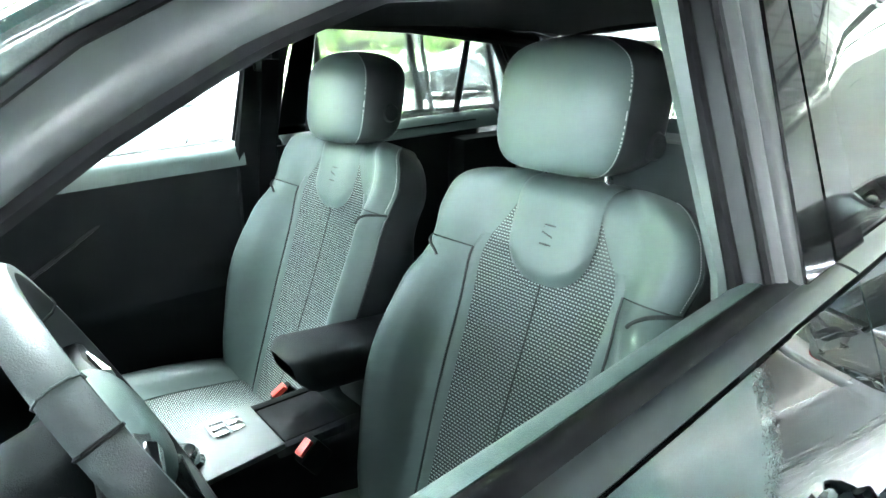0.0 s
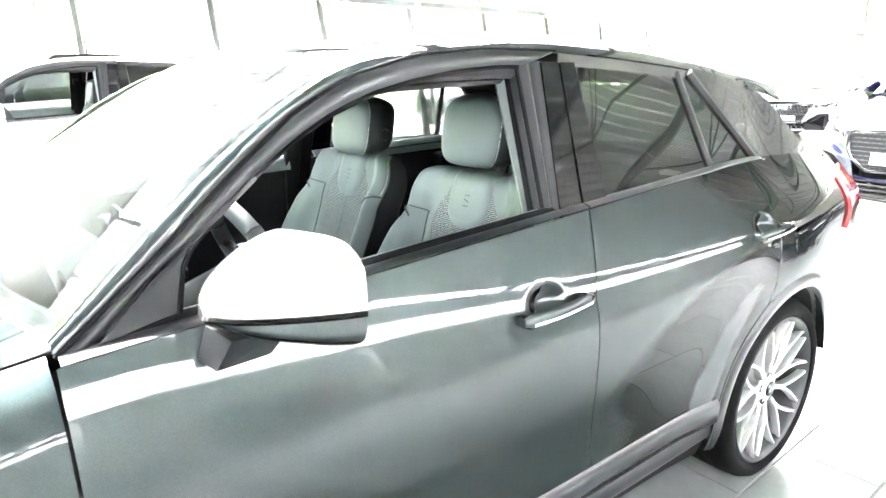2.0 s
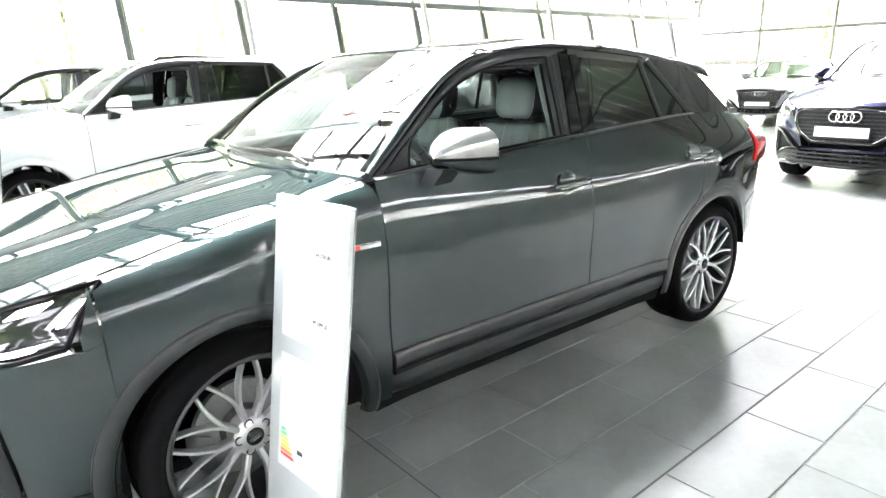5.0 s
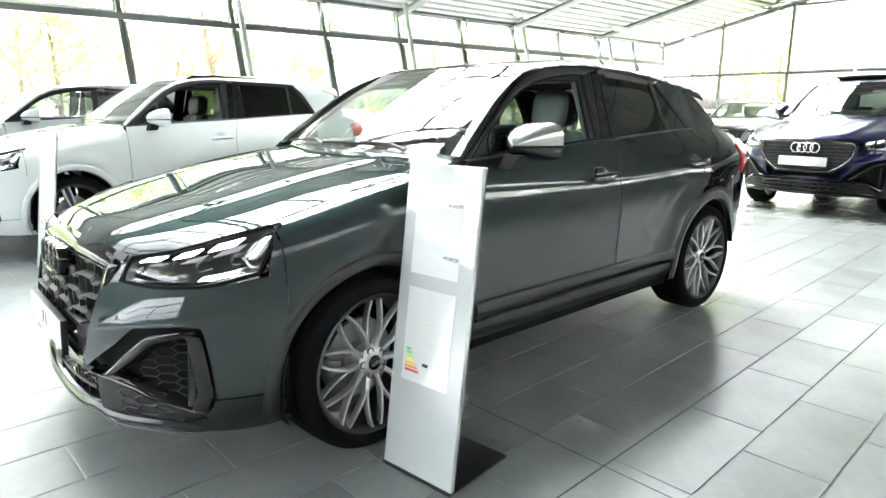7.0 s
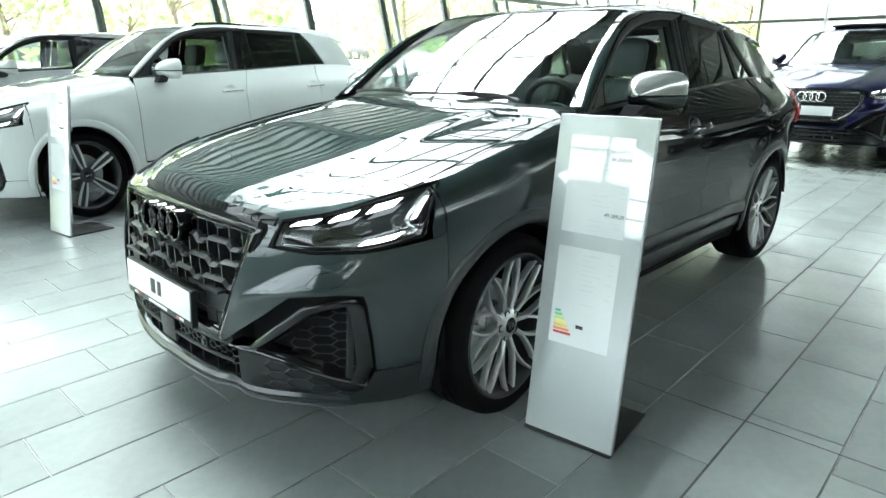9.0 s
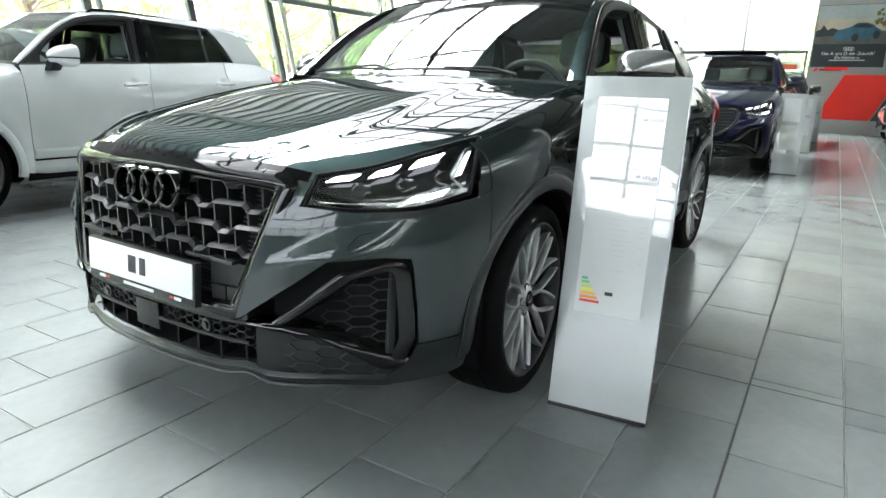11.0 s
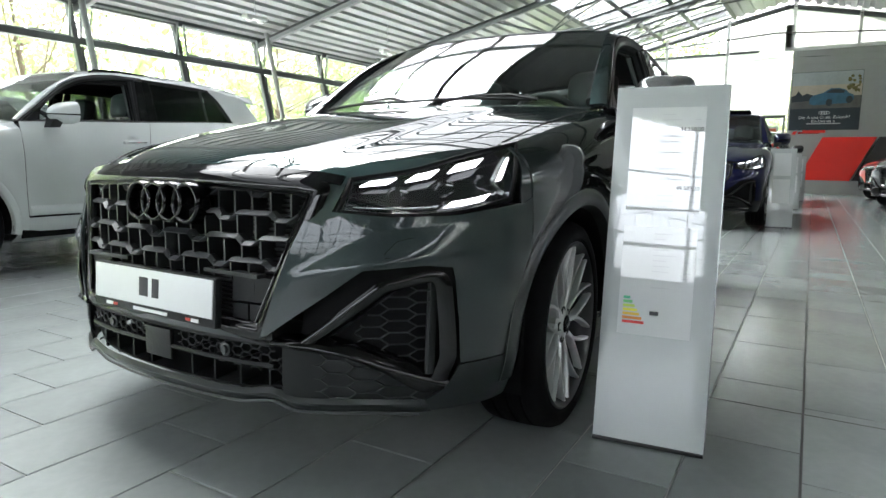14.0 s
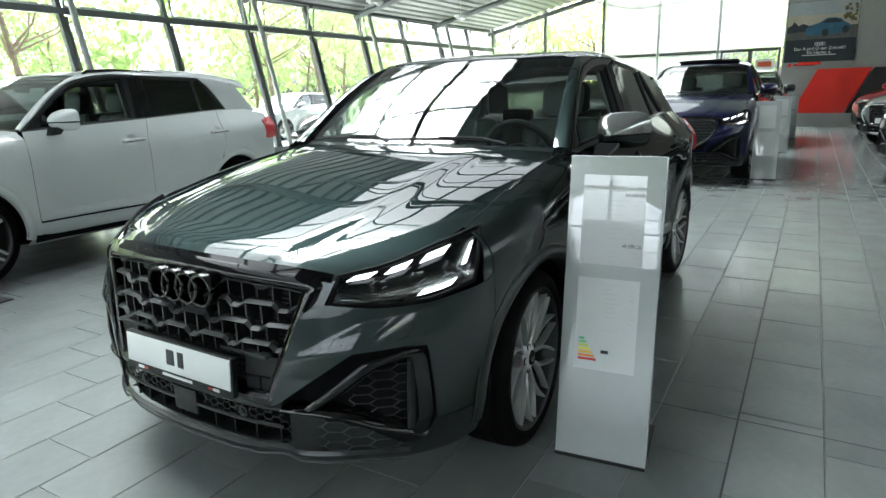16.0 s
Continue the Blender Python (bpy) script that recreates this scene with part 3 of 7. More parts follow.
def honeycomb(M, poly, fn, cell=0.030, r=0.0022, flat=1.7):
    """Hexagonal bars inside an outline of (x, z)."""
    xs, zs = [p[0] for p in poly], [p[1] for p in poly]

    def inside(x, z):
        hit = False
        for (x0, z0), (x1, z1) in zip(poly, poly[1:] + poly[:1]):
            if (z0 > z) != (z1 > z) and x < (x1 - x0) * (z - z0) / (z1 - z0) + x0:
                hit = not hit
        return hit
    done = set()
    cw, ch = cell * flat, cell
    for i in range(int((max(xs) - min(xs)) / (cw * 0.75)) + 2):
        for j in range(int((max(zs) - min(zs)) / ch) + 2):
            cx, cz = min(xs) + i * cw * 0.75, min(zs) + (j + 0.5 * (i % 2)) * ch
            hexa = [(cx + cw / 2 * math.cos(k * math.pi / 3), cz + ch / 2 / 0.866 * math.sin(k * math.pi / 3)) for k in range(6)]
            for a, b in zip(hexa, hexa[1:] + hexa[:1]):
                key = tuple(sorted([(round(a[0], 3), round(a[1], 3)), (round(b[0], 3), round(b[1], 3))]))
                mid = ((a[0] + b[0]) / 2, (a[1] + b[1]) / 2)
                ia, ib = inside(*a), inside(*b)
                if key in done or not (ia or ib):
                    continue
                done.add(key)
                if not (ia and ib):
                    p, q = (a, b) if ia else (b, a)
                    lo, hi = 0.0, 1.0
                    for _ in range(7):
                        t = (lo + hi) / 2
                        lo, hi = (t, hi) if inside(p[0] + (q[0] - p[0]) * t, p[1] + (q[1] - p[1]) * t) else (lo, t)
                    a, b = p, (p[0] + (q[0] - p[0]) * lo, p[1] + (q[1] - p[1]) * lo)
                M.tube([fn(*a), fn(*b)], r, 4, caps=False)
    return M


def band(M, path, fn, h, d):
    """A bar of height h and depth d along a path of (x, z) on the nose, with a chamfered upper face."""
    o = len(M.v)
    for x, z in path:
        y = fn(x, z)
        M.v += [(x, y + d, z - h / 2), (x, y + 0.004, z - h / 2), (x, y, z - h * 0.2), (x, y + d * 0.45, z + h / 2), (x, y + d, z + h / 2)]
    for i in range(len(path) - 1):
        for j in range(5):
            a, b = o + 5 * i, o + 5 * (i + 1)
            M.f.append((a + j, a + (j + 1) % 5, b + (j + 1) % 5, b + j))
    M.f += [tuple(o + j for j in range(5)), tuple(o + 5 * (len(path) - 1) + j for j in reversed(range(5)))]
    return M


def rings(parent, name, m, R, gap, r, material, label=""):
    M = Mesh()
    for k in range(4):
        M.tube([m @ Vector(((k - 1.5) * gap + R * math.cos(t * math.pi / 16), 0, R * math.sin(t * math.pi / 16))) for t in range(32)], r, 8, closed=True)
    return link(name, M, material, parent, label)


CLOSED = [(-0.30, 0.470), (0.30, 0.470), (0.44, 0.560), (0.512, 0.660), (0.520, 0.780), (0.470, 0.826), (0.22, 0.838), (0.0, 0.841), (-0.22, 0.838), (-0.470, 0.826), (-0.520, 0.780), (-0.512, 0.660), (-0.44, 0.560)]


def closed_face(car):
    """A blind octagonal grille panel with rows of short raised dashes, and slats in the lower intake."""
    face = link("grille_panel", Mesh().prism(CLOSED, lambda x, z: (x, nose_y(x, z) - 0.001, z), lambda x, z: (x, nose_y(x, z) + 0.02, z)), SATINBLK, car, "blind dark grille panel", smooth=False)
    D = Mesh()
    for r in range(9):
        z = 0.500 + 0.036 * r
        w = np.interp(z, (0.47, 0.56, 0.66, 0.80), (0.28, 0.40, 0.475, 0.475))
        for i in range(-9, 10):
            x = 0.056 * (i + 0.5 * (r % 2))
            if abs(x) < w:
                D.box((x, nose_y(x, z) - 0.004, z), (0.040, 0.008, 0.009))
    tagged(link("panel_relief", D, GRILLEG, face, "rows of grey dashes", smooth=False), kind="stuff")
    for z in (0.290, 0.330, 0.370):
        link("intake_slat", Mesh().tube([(0.60 * i / 12, nose_y(0.60 * i / 12, z) - 0.016, z) for i in range(-12, 13)], 0.011, 6), SATINBLK, car)


def build_car(label, category, at, body, detail=2, wheels="cross", clad=None, group="", rails=False, open_window=True, cap=None, plate=True, scale=(1, 1, 1), grille_mat=None, closed=False):
    car = thing("car", label, category, group, at @ Matrix.Diagonal((*scale, 1)))
    clad = clad or body
    K = 1 if detail == 2 else 0.5
    N = lambda n: max(3, int(n * K))
    # bonnet
    link("bonnet", hood_patch(Mesh()), body, car, thick=0.006)
    # dark inner shell that closes the gaps
    sh = Mesh()
    for s in (1, -1):
        sh.grid(lambda u, v: (s * (side_x(0.45 + 1.72 * u, 0.24 + 0.80 * v) - 0.016 - 0.045 * max(0, v - 0.86) / 0.14), 0.45 + 1.72 * u, 0.24 + 0.80 * v), 12, 8)
    for s in (1, -1):
        sh.grid(lambda u, v: (lambda x, z: (s * x, nose_y(x, z) + 0.035, z))(0.43 + 0.05 * v + (0.43 - 0.05 * v) * u, 0.25 + 0.455 * v), 20, 12)
    sh.grid(lambda u, v: ((2 * u - 1) * (0.48 + 0.24 * v), -0.62 + 1.10 * v, 0.76 + 0.24 * v), 4, 4)
    link("inner_shell", sh, SEALBLK, car)
    link("underbody", Mesh().box((0, 1.45, 0.245), (1.40, 3.5, 0.05), bevel=0.02), SEALBLK, car)
    for s in (1, -1):
        # fender
        low = line(arc(0, 0.432, 144, 0, 22) + [(0.440, 0.30), (0.492, 0.30)])
        top = line([(-0.355, HOOD_Z(-0.355))] + [(-0.355 + 0.847 * i / 12, HOOD_Z(-0.355 + 0.847 * i / 12)) for i in range(1, 13)])
        link("fender", Mesh().grid(ruled(low, top, fender_x, s), N(40), N(36)), body, car, thick=0.005)
        link("fender_nose", Mesh().grid(ruled(line(arc(0, 0.432, 154, 144, 4)), line([(-0.404, 0.790), (-0.362, 0.900)]), fender_x, s, -0.002), 6, N(16)), body, car, thick=0.005)
        # doors
        fd = link("front_door", Mesh().grid(swept(line([(0.498, 0.405), (1.566, 0.425)]), curve([(0.497, BELT(0.497) - 0.004), (1.0, BELT(1.0) - 0.004), (1.548, BELT(1.548) - 0.004)]), door_x, s), N(112), N(72)), body, car, thick=0.003)
        rear_low = line([(1.5705, 0.425), (2.155, 0.44)] + arc(AX, 0.432, 172, 126, 10) + [(2.40, 0.78), (2.43, 0.86)])
        rear_top = line([(1.5525 + 0.8975 * i / 10, BELT(1.5525 + 0.8975 * i / 10) - 0.004) for i in range(11)])
        rd = link("rear_door", Mesh().grid(swept(rear_low, rear_top, door_x, s), N(104), N(68)), body, car, thick=0.003)
        q_low = line([(2.437, 0.86), (2.405, 0.778)] + arc(AX, 0.432, 122, 32, 14) + [(2.97, 0.62), (3.21, 0.66)])
        q_top = line([(2.457 + 0.70 * i / 10, BELT(2.457 + 0.70 * i / 10) - 0.004) for i in range(11)])
        link("rear_quarter", Mesh().grid(ruled(q_low, q_top, side_x, s), N(36), N(30)), body, car, thick=0.006)
        link("rear_bumper_corner", Mesh().grid(ruled(line(arc(AX, 0.432, 30, 9, 6) + [(3.22, 0.43)]), line([(2.965, 0.61), (3.23, 0.655)]), side_x, s), 12, 14), body, car, thick=0.006)
        # shoulder and rocker cladding
        link("sill_trim", Mesh().grid(lambda u, v: (s * (side_x(0.5 + 1.66 * u, 0.405 + 0.075 * v) + 0.010 + 0.004 * math.sin(v * math.pi) * (0 if v in (0, 1) else 1) - (0.008 if v in (0, 1) else 0)), 0.503 + 1.645 * u, 0.400 + 0.072 * v), N(24), 6), clad, car, thick=0.004)
        link("side_sill", Mesh().grid(lambda u, v: (s * (PROF(0.36) + 0.004 - 0.30 * max(0, 0.72 - v) ** 1.6 - (0.006 if v > 0.97 else 0)), 0.445 + 1.72 * u, 0.205 + 0.19 * v), 8, N(14)), clad, car, thick=0.004)
        link("sill_seal", Mesh().tube([(s * (side_x(0.5 + 0.165 * i, 0.40) + 0.006), 0.5 + 0.165 * i, 0.397) for i in range(11)], 0.008, 6), SEALBLK, car, "black seal above the sill")
        if detail == 2:
            link("bonnet_seal", Mesh().tube([(s * (HOOD_X(-0.33 + 0.083 * i) + 0.001), -0.33 + 0.083 * i, HOOD_Z(-0.33 + 0.083 * i) + 0.001) for i in range(11)], 0.0042, 6), SEALBLK, car, "dark gap along the bonnet")
        for yc, a0, a1 in ((0, 188, -8), (AX, 188, 10)):
            def lip(u, v, yc=yc, a0=a0, a1=a1):
                a = radians(a0 + (a1 - a0) * u)
                r = 0.386 + 0.060 * v
                y, z = yc + r * math.cos(a), 0.335 + r * math.sin(a)
                x = side_x(y, max(z, 0.24)) + 0.012 * math.sin(min(1, v * 1.15) * math.pi) ** 0.5 + 0.001
                if v < 0.15:
                    x -= 0.022 * (1 - v / 0.15)
                return (s * x, y, z)
            link("arch_trim", Mesh().grid(lip, N(56), 12), clad, car, thick=0.004)
            link("arch_liner", Mesh().grid(lambda u, v, yc=yc: (s * (0.865 - 0.36 * v), yc + 0.388 * math.cos(radians(198 - (203 if yc == 0 else 190) * u)), 0.335 + 0.388 * math.sin(radians(198 - (203 if yc == 0 else 190) * u))), 24, 4), SEALBLK, car)
            make_wheel(car, wheels, Matrix.Translation((0, yc, 0.338)) @ pose(s * 0.80, 0, 0, 0, 0, 4 if detail == 2 and yc == 0 else 0) @ Matrix.Translation((-s * 0.80, 0, 0)) @ (Matrix() if s > 0 else pose(0, 0, 0, 0, 0, 180)) @ pose(0, 0, 0, 17 if yc == 0 else 3))
        # door handles
        if detail == 2 or s > 0:
            for door, y0, z0 in ((fd, 1.298, 0.943), (rd, 2.265, 0.962)):
                x0 = side_x(y0 + 0.1, z0) + 0.006
                H = Mesh()
                H.grid(lambda u, v: (lambda a, e: (s * (x0 + 0.022 + 0.010 * math.cos(a) + 0.012 * math.sin(u * math.pi) ** 0.6), y0 + 0.215 * u, z0 - 0.002 + 0.008 * u + e * 0.0165 * math.sin(a)))(2 * math.pi * v, 1 if 0.02 < u < 0.98 else 0.6), 16, 12)
                H.box((s * (x0 + 0.012), y0 + 0.012, z0 - 0.004), (0.03, 0.022, 0.022), bevel=0.004).box((s * (x0 + 0.012), y0 + 0.202, z0 + 0.004), (0.03, 0.022, 0.022), bevel=0.004)
                link("handle", H, body, door)
                link("handle_strip", Mesh().grid(lambda u, v: (s * (x0 + 0.0335 + 0.012 * math.sin((0.08 + 0.84 * u) * math.pi) ** 0.6), y0 + 0.016 + 0.182 * u, z0 - 0.008 + 0.008 * u + 0.006 * v), 10, 2), CHROME, door, "chrome handle strip", thick=0.002)
        # greenhouse
        top_line = line([(1.678, 1.486), (1.75, 1.482), (1.97, 1.469), (2.30, 1.443)])
        o_front = line([p for p in OUTER if p[0] <= 1.43] + [(1.55, 1.487), (1.672, 1.486)])
        ws = lambda u: (lambda v: np.array([0.722 - 0.1365 * v, 0.504 + 0.628 * v - 0.010 * math.sin(math.pi * v), 1.062 + 0.4175 * v + 0.031 * math.sin(math.pi * v)]))(u + 0.08 * math.sin(math.pi * u))
        outer3 = [(s * glass_x(y, z), y, z) for y, z in OUTER if y <= 1.23]
        edge = curve(outer3)
        link("front_pillar", Mesh().grid(lambda u, v: (lambda a, b: tuple((a * (1 - v) + b * v) + (1 - u ** 4) * np.array([s * 0.024 * math.sin(v * math.pi), -0.004 * math.sin(v * math.pi), 0.008 * math.sin(v * math.pi) + 0.021 * v])))(edge(u), np.array([s, 1, 1]) * ws(u)), N(24), 8), body, car, thick=0.005)
        win = line(INNER)
        def fr(u, v):
            p, q = o_front(u), win(u)
            p = p + (q - p) * 0.04
            k = min(1, u / 0.22)
            q = p + (q - p) * (0.30 + 0.70 * k * k * (3 - 2 * k))
            r = p * (1 - v) + q * v
            return (s * (glass_x(*r) + 0.004 - 0.012 * v * v + 0.006 * math.sin(v * math.pi)), r[0], r[1])
        link("window_frame", Mesh().grid(fr, N(40), 8), FRAMEBLK if detail == 2 else SATINBLK, fd, "satin black window frame", thick=0.004)
        link("frame_seal", Mesh().tube([(s * (glass_x(*win(u / 30)) - 0.006), *win(u / 30)) for u in range(31)], 0.006, 6), SEALBLK, fd)
        link("inner_seal", Mesh().tube([(s * (glass_x(*win(u / 30)) - 0.034), *(win(u / 30) + np.array([0.006 * u / 30, 0.006]))) for u in range(31)], 0.009, 8), SEALBLK, fd, "black rubber door seal")
        link("drip_rail", Mesh().tube([(s * (glass_x(*o_front(u / 30)) + 0.004), *o_front(u / 30)) for u in range(31)], 0.0045, 6), SEALBLK, fd)
        def corner(u, v):
            u *= 0.26
            p, q = o_front(u), win(u)
            k = min(1, u / 0.22)
            a = p + (q - p) * (0.04 + 0.96 * (0.30 + 0.70 * k * k * (3 - 2 * k)))
            r = a * (1 - v) + q * v
            return (s * (glass_x(*r) + 0.003 - 0.010 * v), r[0], r[1])
        link("mirror_triangle", Mesh().grid(corner, 20, 4), SATINBLK, fd, "grained black corner behind the mirror", thick=0.008)
        link("belt_seal", Mesh().grid(lambda u, v: (lambda y: (s * (glass_x(y, BELT(y)) + 0.006 - 0.034 * v), y, BELT(y) - 0.002 + 0.012 * math.sin(v * math.pi)))(0.515 + 1.10 * u), N(24), 6), SEALBLK, fd, thick=0.004)
        link("belt_strip", Mesh().grid(lambda u, v: (lambda y: (s * (glass_x(y, BELT(y)) + 0.032 - 0.030 * v), y, BELT(y) - 0.003 + 0.006 * math.sin(v * 2.2)))(0.503 + 1.128 * u), N(24), 3), ARCHGREY, fd, thick=0.003)
        link("belt_strip", Mesh().grid(lambda u, v: (lambda y: (s * (glass_x(y, BELT(y)) + 0.032 - 0.030 * v), y, BELT(y) - 0.003 + 0.006 * math.sin(v * 2.2)))(1.639 + 0.96 * u), N(24), 3), ARCHGREY, rd, thick=0.003)
        bp = lambda y0, y1, y2, y3: Mesh().grid(lambda u, v: (lambda y, z: (s * (glass_x(y, z) + 0.006), y, z))((y0 + (y1 - y0) * u) * (1 - v) + (y3 + (y2 - y3) * u) * v, (1.118 + 0.004 * u) * (1 - v) + 1.458 * v), 3, 10)
        link("window_post", Mesh().grid(lambda u, v: (lambda y, z: (s * (glass_x(y, z) - 0.012 + 0.016 * u ** 0.5 - 0.006 * math.exp(-((u - 0.55) / 0.08) ** 2)), y, z))((1.510 + 0.040 * u) * (1 - v) + (1.535 + 0.070 * u) * v, 1.112 + (0.340 + 0.010 * u) * v), 14, 10), SATINBLK, fd, "satin black frame post", thick=0.004)
        link("post_seal", Mesh().tube([(s * (glass_x(1.510 + 0.026 * i / 10, 1.112 + 0.338 * i / 10) - 0.012), 1.510 + 0.026 * i / 10, 1.112 + 0.338 * i / 10) for i in range(11)], 0.006, 6), SEALBLK, fd)
        link("post_reveal", Mesh().grid(lambda u, v: (lambda z: (s * (glass_x(1.51, z) - 0.012 - 0.034 * u), 1.513 + 0.026 * v - 0.003 * u, z))(1.105 + 0.345 * v), 3, 10), SATINBLK, fd, "dark inner face of the frame post", thick=0.003)
        link("inner_post_seal", Mesh().tube([(s * (glass_x(1.51, 1.10 + 0.348 * i / 10) - 0.050), 1.508 + 0.026 * i / 10, 1.10 + 0.348 * i / 10) for i in range(11)], 0.009, 8), SEALBLK, fd, "black rubber door seal")
        link("pillar_edge", Mesh().tube([(s * (glass_x(1.736, 1.12 + 0.334 * i / 6) + 0.004), 1.737, 1.12 + 0.334 * i / 6) for i in range(7)], 0.0022, 5), SATINALU, rd, "thin bright edge")
        link("pillar_panel", bp(1.550, 1.631, 1.669, 1.606), GLOSSBLK, fd, "gloss black door pillar panel", thick=0.008)
        link("pillar_panel", bp(1.639, 1.734, 1.732, 1.677), GLOSSBLK, rd, "gloss black door pillar panel", thick=0.008)
        link("upper_strip", Mesh().grid(lambda u, v: (lambda p: (s * (glass_x(*p) + 0.008), p[0], p[1] - 0.030 * v))(top_line(u) - np.array([0, 0.004])), N(20), 3), SATINBLK, rd, thick=0.004)
        rp = link("rear_side_glass", Mesh().grid(lambda u, v: (lambda y, z: (s * (glass_x(y, z) - 0.003), y, z))((1.734 + 0.552 * u) * (1 - v) + (1.734 + 0.505 * u) * v, (1.128 + 0.018 * u) * (1 - v) + (1.456 - 0.022 * u ** 1.6) * v), 12, 10), PRIVACY, rd, "dark tinted glass", thick=0.004)
        link("glass_divider", Mesh().tube([(s * (glass_x(2.292, 1.146) + 0.002), 2.292, 1.143), (s * (glass_x(2.250, 1.434) + 0.002), 2.250, 1.434)], 0.012, 8), SATINBLK, rd)
        link("quarter_glass", Mesh().grid(lambda u, v: (lambda y, z: (s * (glass_x(y, z) - 0.002), y, z))((2.300 + 0.285 * u) * (1 - v) + (2.262 + 0.050 * u) * v, 1.146 * (1 - v) + 1.430 * v), 4, 8), PRIVACY, rd, "dark tinted glass", thick=0.004)
        link("quarter_seal", Mesh().tube([(s * (glass_x(2.602, 1.15) + 0.004), 2.602, 1.147), (s * (glass_x(2.322, 1.432) + 0.004), 2.322, 1.432)], 0.014, 8), SATINBLK, rd)
        link("rear_pillar", Mesh().grid(ruled(line([(2.325, 1.437), (2.615, 1.150)]), line([(2.345, 1.440), (2.50, 1.421), (2.68, 1.390), (2.80, 1.335), (2.93, 1.215), (3.02, 1.135)]), lambda y, z: glass_x(y, z) + 0.012 - 0.05 * max(0, y - 2.6), s), N(24), N(20)), BLADE if detail == 2 else body, car, "dark satin roof pillar blade", thick=0.006)
        if not (open_window and s > 0):
            link("front_side_glass", Mesh().grid(lambda u, v: (lambda p: (s * (glass_x(*p) - 0.008), p[0], p[1]))(np.array([0.667 + 0.83 * u, BELT(0.667 + 0.83 * u)]) * (1 - v) + win(u) * v), 16, 8), GLASS, fd, "clear side glass", thick=0.004)
        # mirror
        c = Vector((s * 0.930, 0.742, 1.126))
        def cap_fn(u, v, up=1.0, grow=0.0):
            a = math.pi * u
            x, z = -math.cos(a), math.sin(a)
            x = math.copysign(abs(x) ** 0.60, x)
            k = math.sin(math.pi * (0.5 * v)) ** 0.55 + grow
            h = (0.088 * (1 + 0.04 * x)) if up > 0 else -0.066 * (1 - 0.06 * x)
            return c + Vector((s * 0.108 * x * k * (1 + 0.05 * x), 0.072 - 0.150 * (1 - v) ** 1.5 + 0.040 * x * k * (1 - 0.3 * v), h * z ** 0.44 * k))
        mir = link("door_mirror", Mesh().grid(lambda u, v: cap_fn(u, v, -1), 32, 16), body, fd, "dark mirror housing")
        link("mirror_cap", Mesh().grid(lambda u, v: cap_fn(u, v, 1, 0.015) + Vector((0, 0, 0.003)), 32, 18), cap or body, mir, "satin aluminium mirror cap" if cap else "", thick=0.003)
        rim = [cap_fn(0, 1 - i / 14) for i in range(15)] + [cap_fn(1, i / 14) for i in range(15)]
        link("mirror_band", Mesh().tube([q + Vector((0, 0, -0.002)) for q in rim], 0.005, 6), GLOSSBLK, mir, "gloss band under the cap")
        link("mirror_glass", Mesh().grid(lambda u, v: c + (cap_fn(2 * u if u < 0.5 else 2 - 2 * u, 1, 1 if u < 0.5 else -1) - c) * v * 0.97 + Vector((0, -0.004, 0)), 36, 3), CHROME, mir, "mirror glass")
        FT = Mesh()
        FT.add([(s * x, y, z) for x, y, z in ((0.835, 0.672, 1.030), (0.895, 0.680, 1.030), (0.895, 0.762, 1.034), (0.835, 0.762, 1.034), (0.865, 0.680, 1.090), (0.945, 0.690, 1.090), (0.945, 0.775, 1.090), (0.865, 0.775, 1.090))], [(0, 1, 5, 4), (1, 2, 6, 5), (2, 3, 7, 6), (3, 0, 4, 7), (4, 5, 6, 7), (3, 2, 1, 0)])
        link("mirror_foot", FT, SATINBLK, mir, "black mirror foot", smooth=False)
    # windscreen
    def screen(u, v):
        w = 2 * u - 1
        b = Vector((0.720 * w, 0.372 + 0.132 * abs(w) ** 2.2, 1.080 - 0.018 * w * w))
        t = Vector((0.5845 * w, 1.03 + 0.102 * abs(w) ** 2.2, 1.4855 - 0.006 * w * w))
        p = b.lerp(t, v)
        p.z += (0.022 + 0.008 * w * w) * math.sin(math.pi * v)
        p.y -= 0.010 * math.sin(math.pi * v)
        return p
    link("windscreen", Mesh().grid(screen, 30, 16), GLASS, car, "clear windscreen", thick=0.004)
    link("windscreen_border", Mesh().grid(lambda u, v: screen(u, 0.975 + 0.025 * v) - Vector((0, 0, 0.004)), 30, 2), SEALBLK, car)
    for x0, x1, y1 in ((0.52, -0.10, 0.40), (-0.06, -0.62, 0.44)):
        wb = [screen(0.5 + (x0 + (x1 - x0) * t / 8) / 1.476, 0.045 + 0.012 * math.sin(t * 0.4)) + Vector((0, -0.012, 0.014)) for t in range(9)]
        wp = link("wiper", Mesh().tube(wb, 0.007, 6), SATINBLK, car, "black windscreen wiper")
        link("wiper_arm", Mesh().tube([Vector((x0 + 0.03, wb[0].y - 0.05, wb[0].z - 0.005)), wb[1] + Vector((0, -0.03, 0.014)), wb[4] + Vector((0, 0, 0.010))], [0.008, 0.007, 0.004], 6), SATINBLK, wp)
    link("cowl", Mesh().grid(lambda u, v: screen(u, 0.02 + 0.03 * v) + Vector((0, -0.045 + 0.06 * v, -0.018 + 0.01 * v)), 24, 3), SATINBLK, car)
    # roof
    RC = graph([(0, 1.493), (0.12, 1.520), (0.28, 1.541), (0.5, 1.535), (0.75, 1.496), (1, 1.430)])
    oe = line([(1.11, 1.448), *OUTER[5:]])
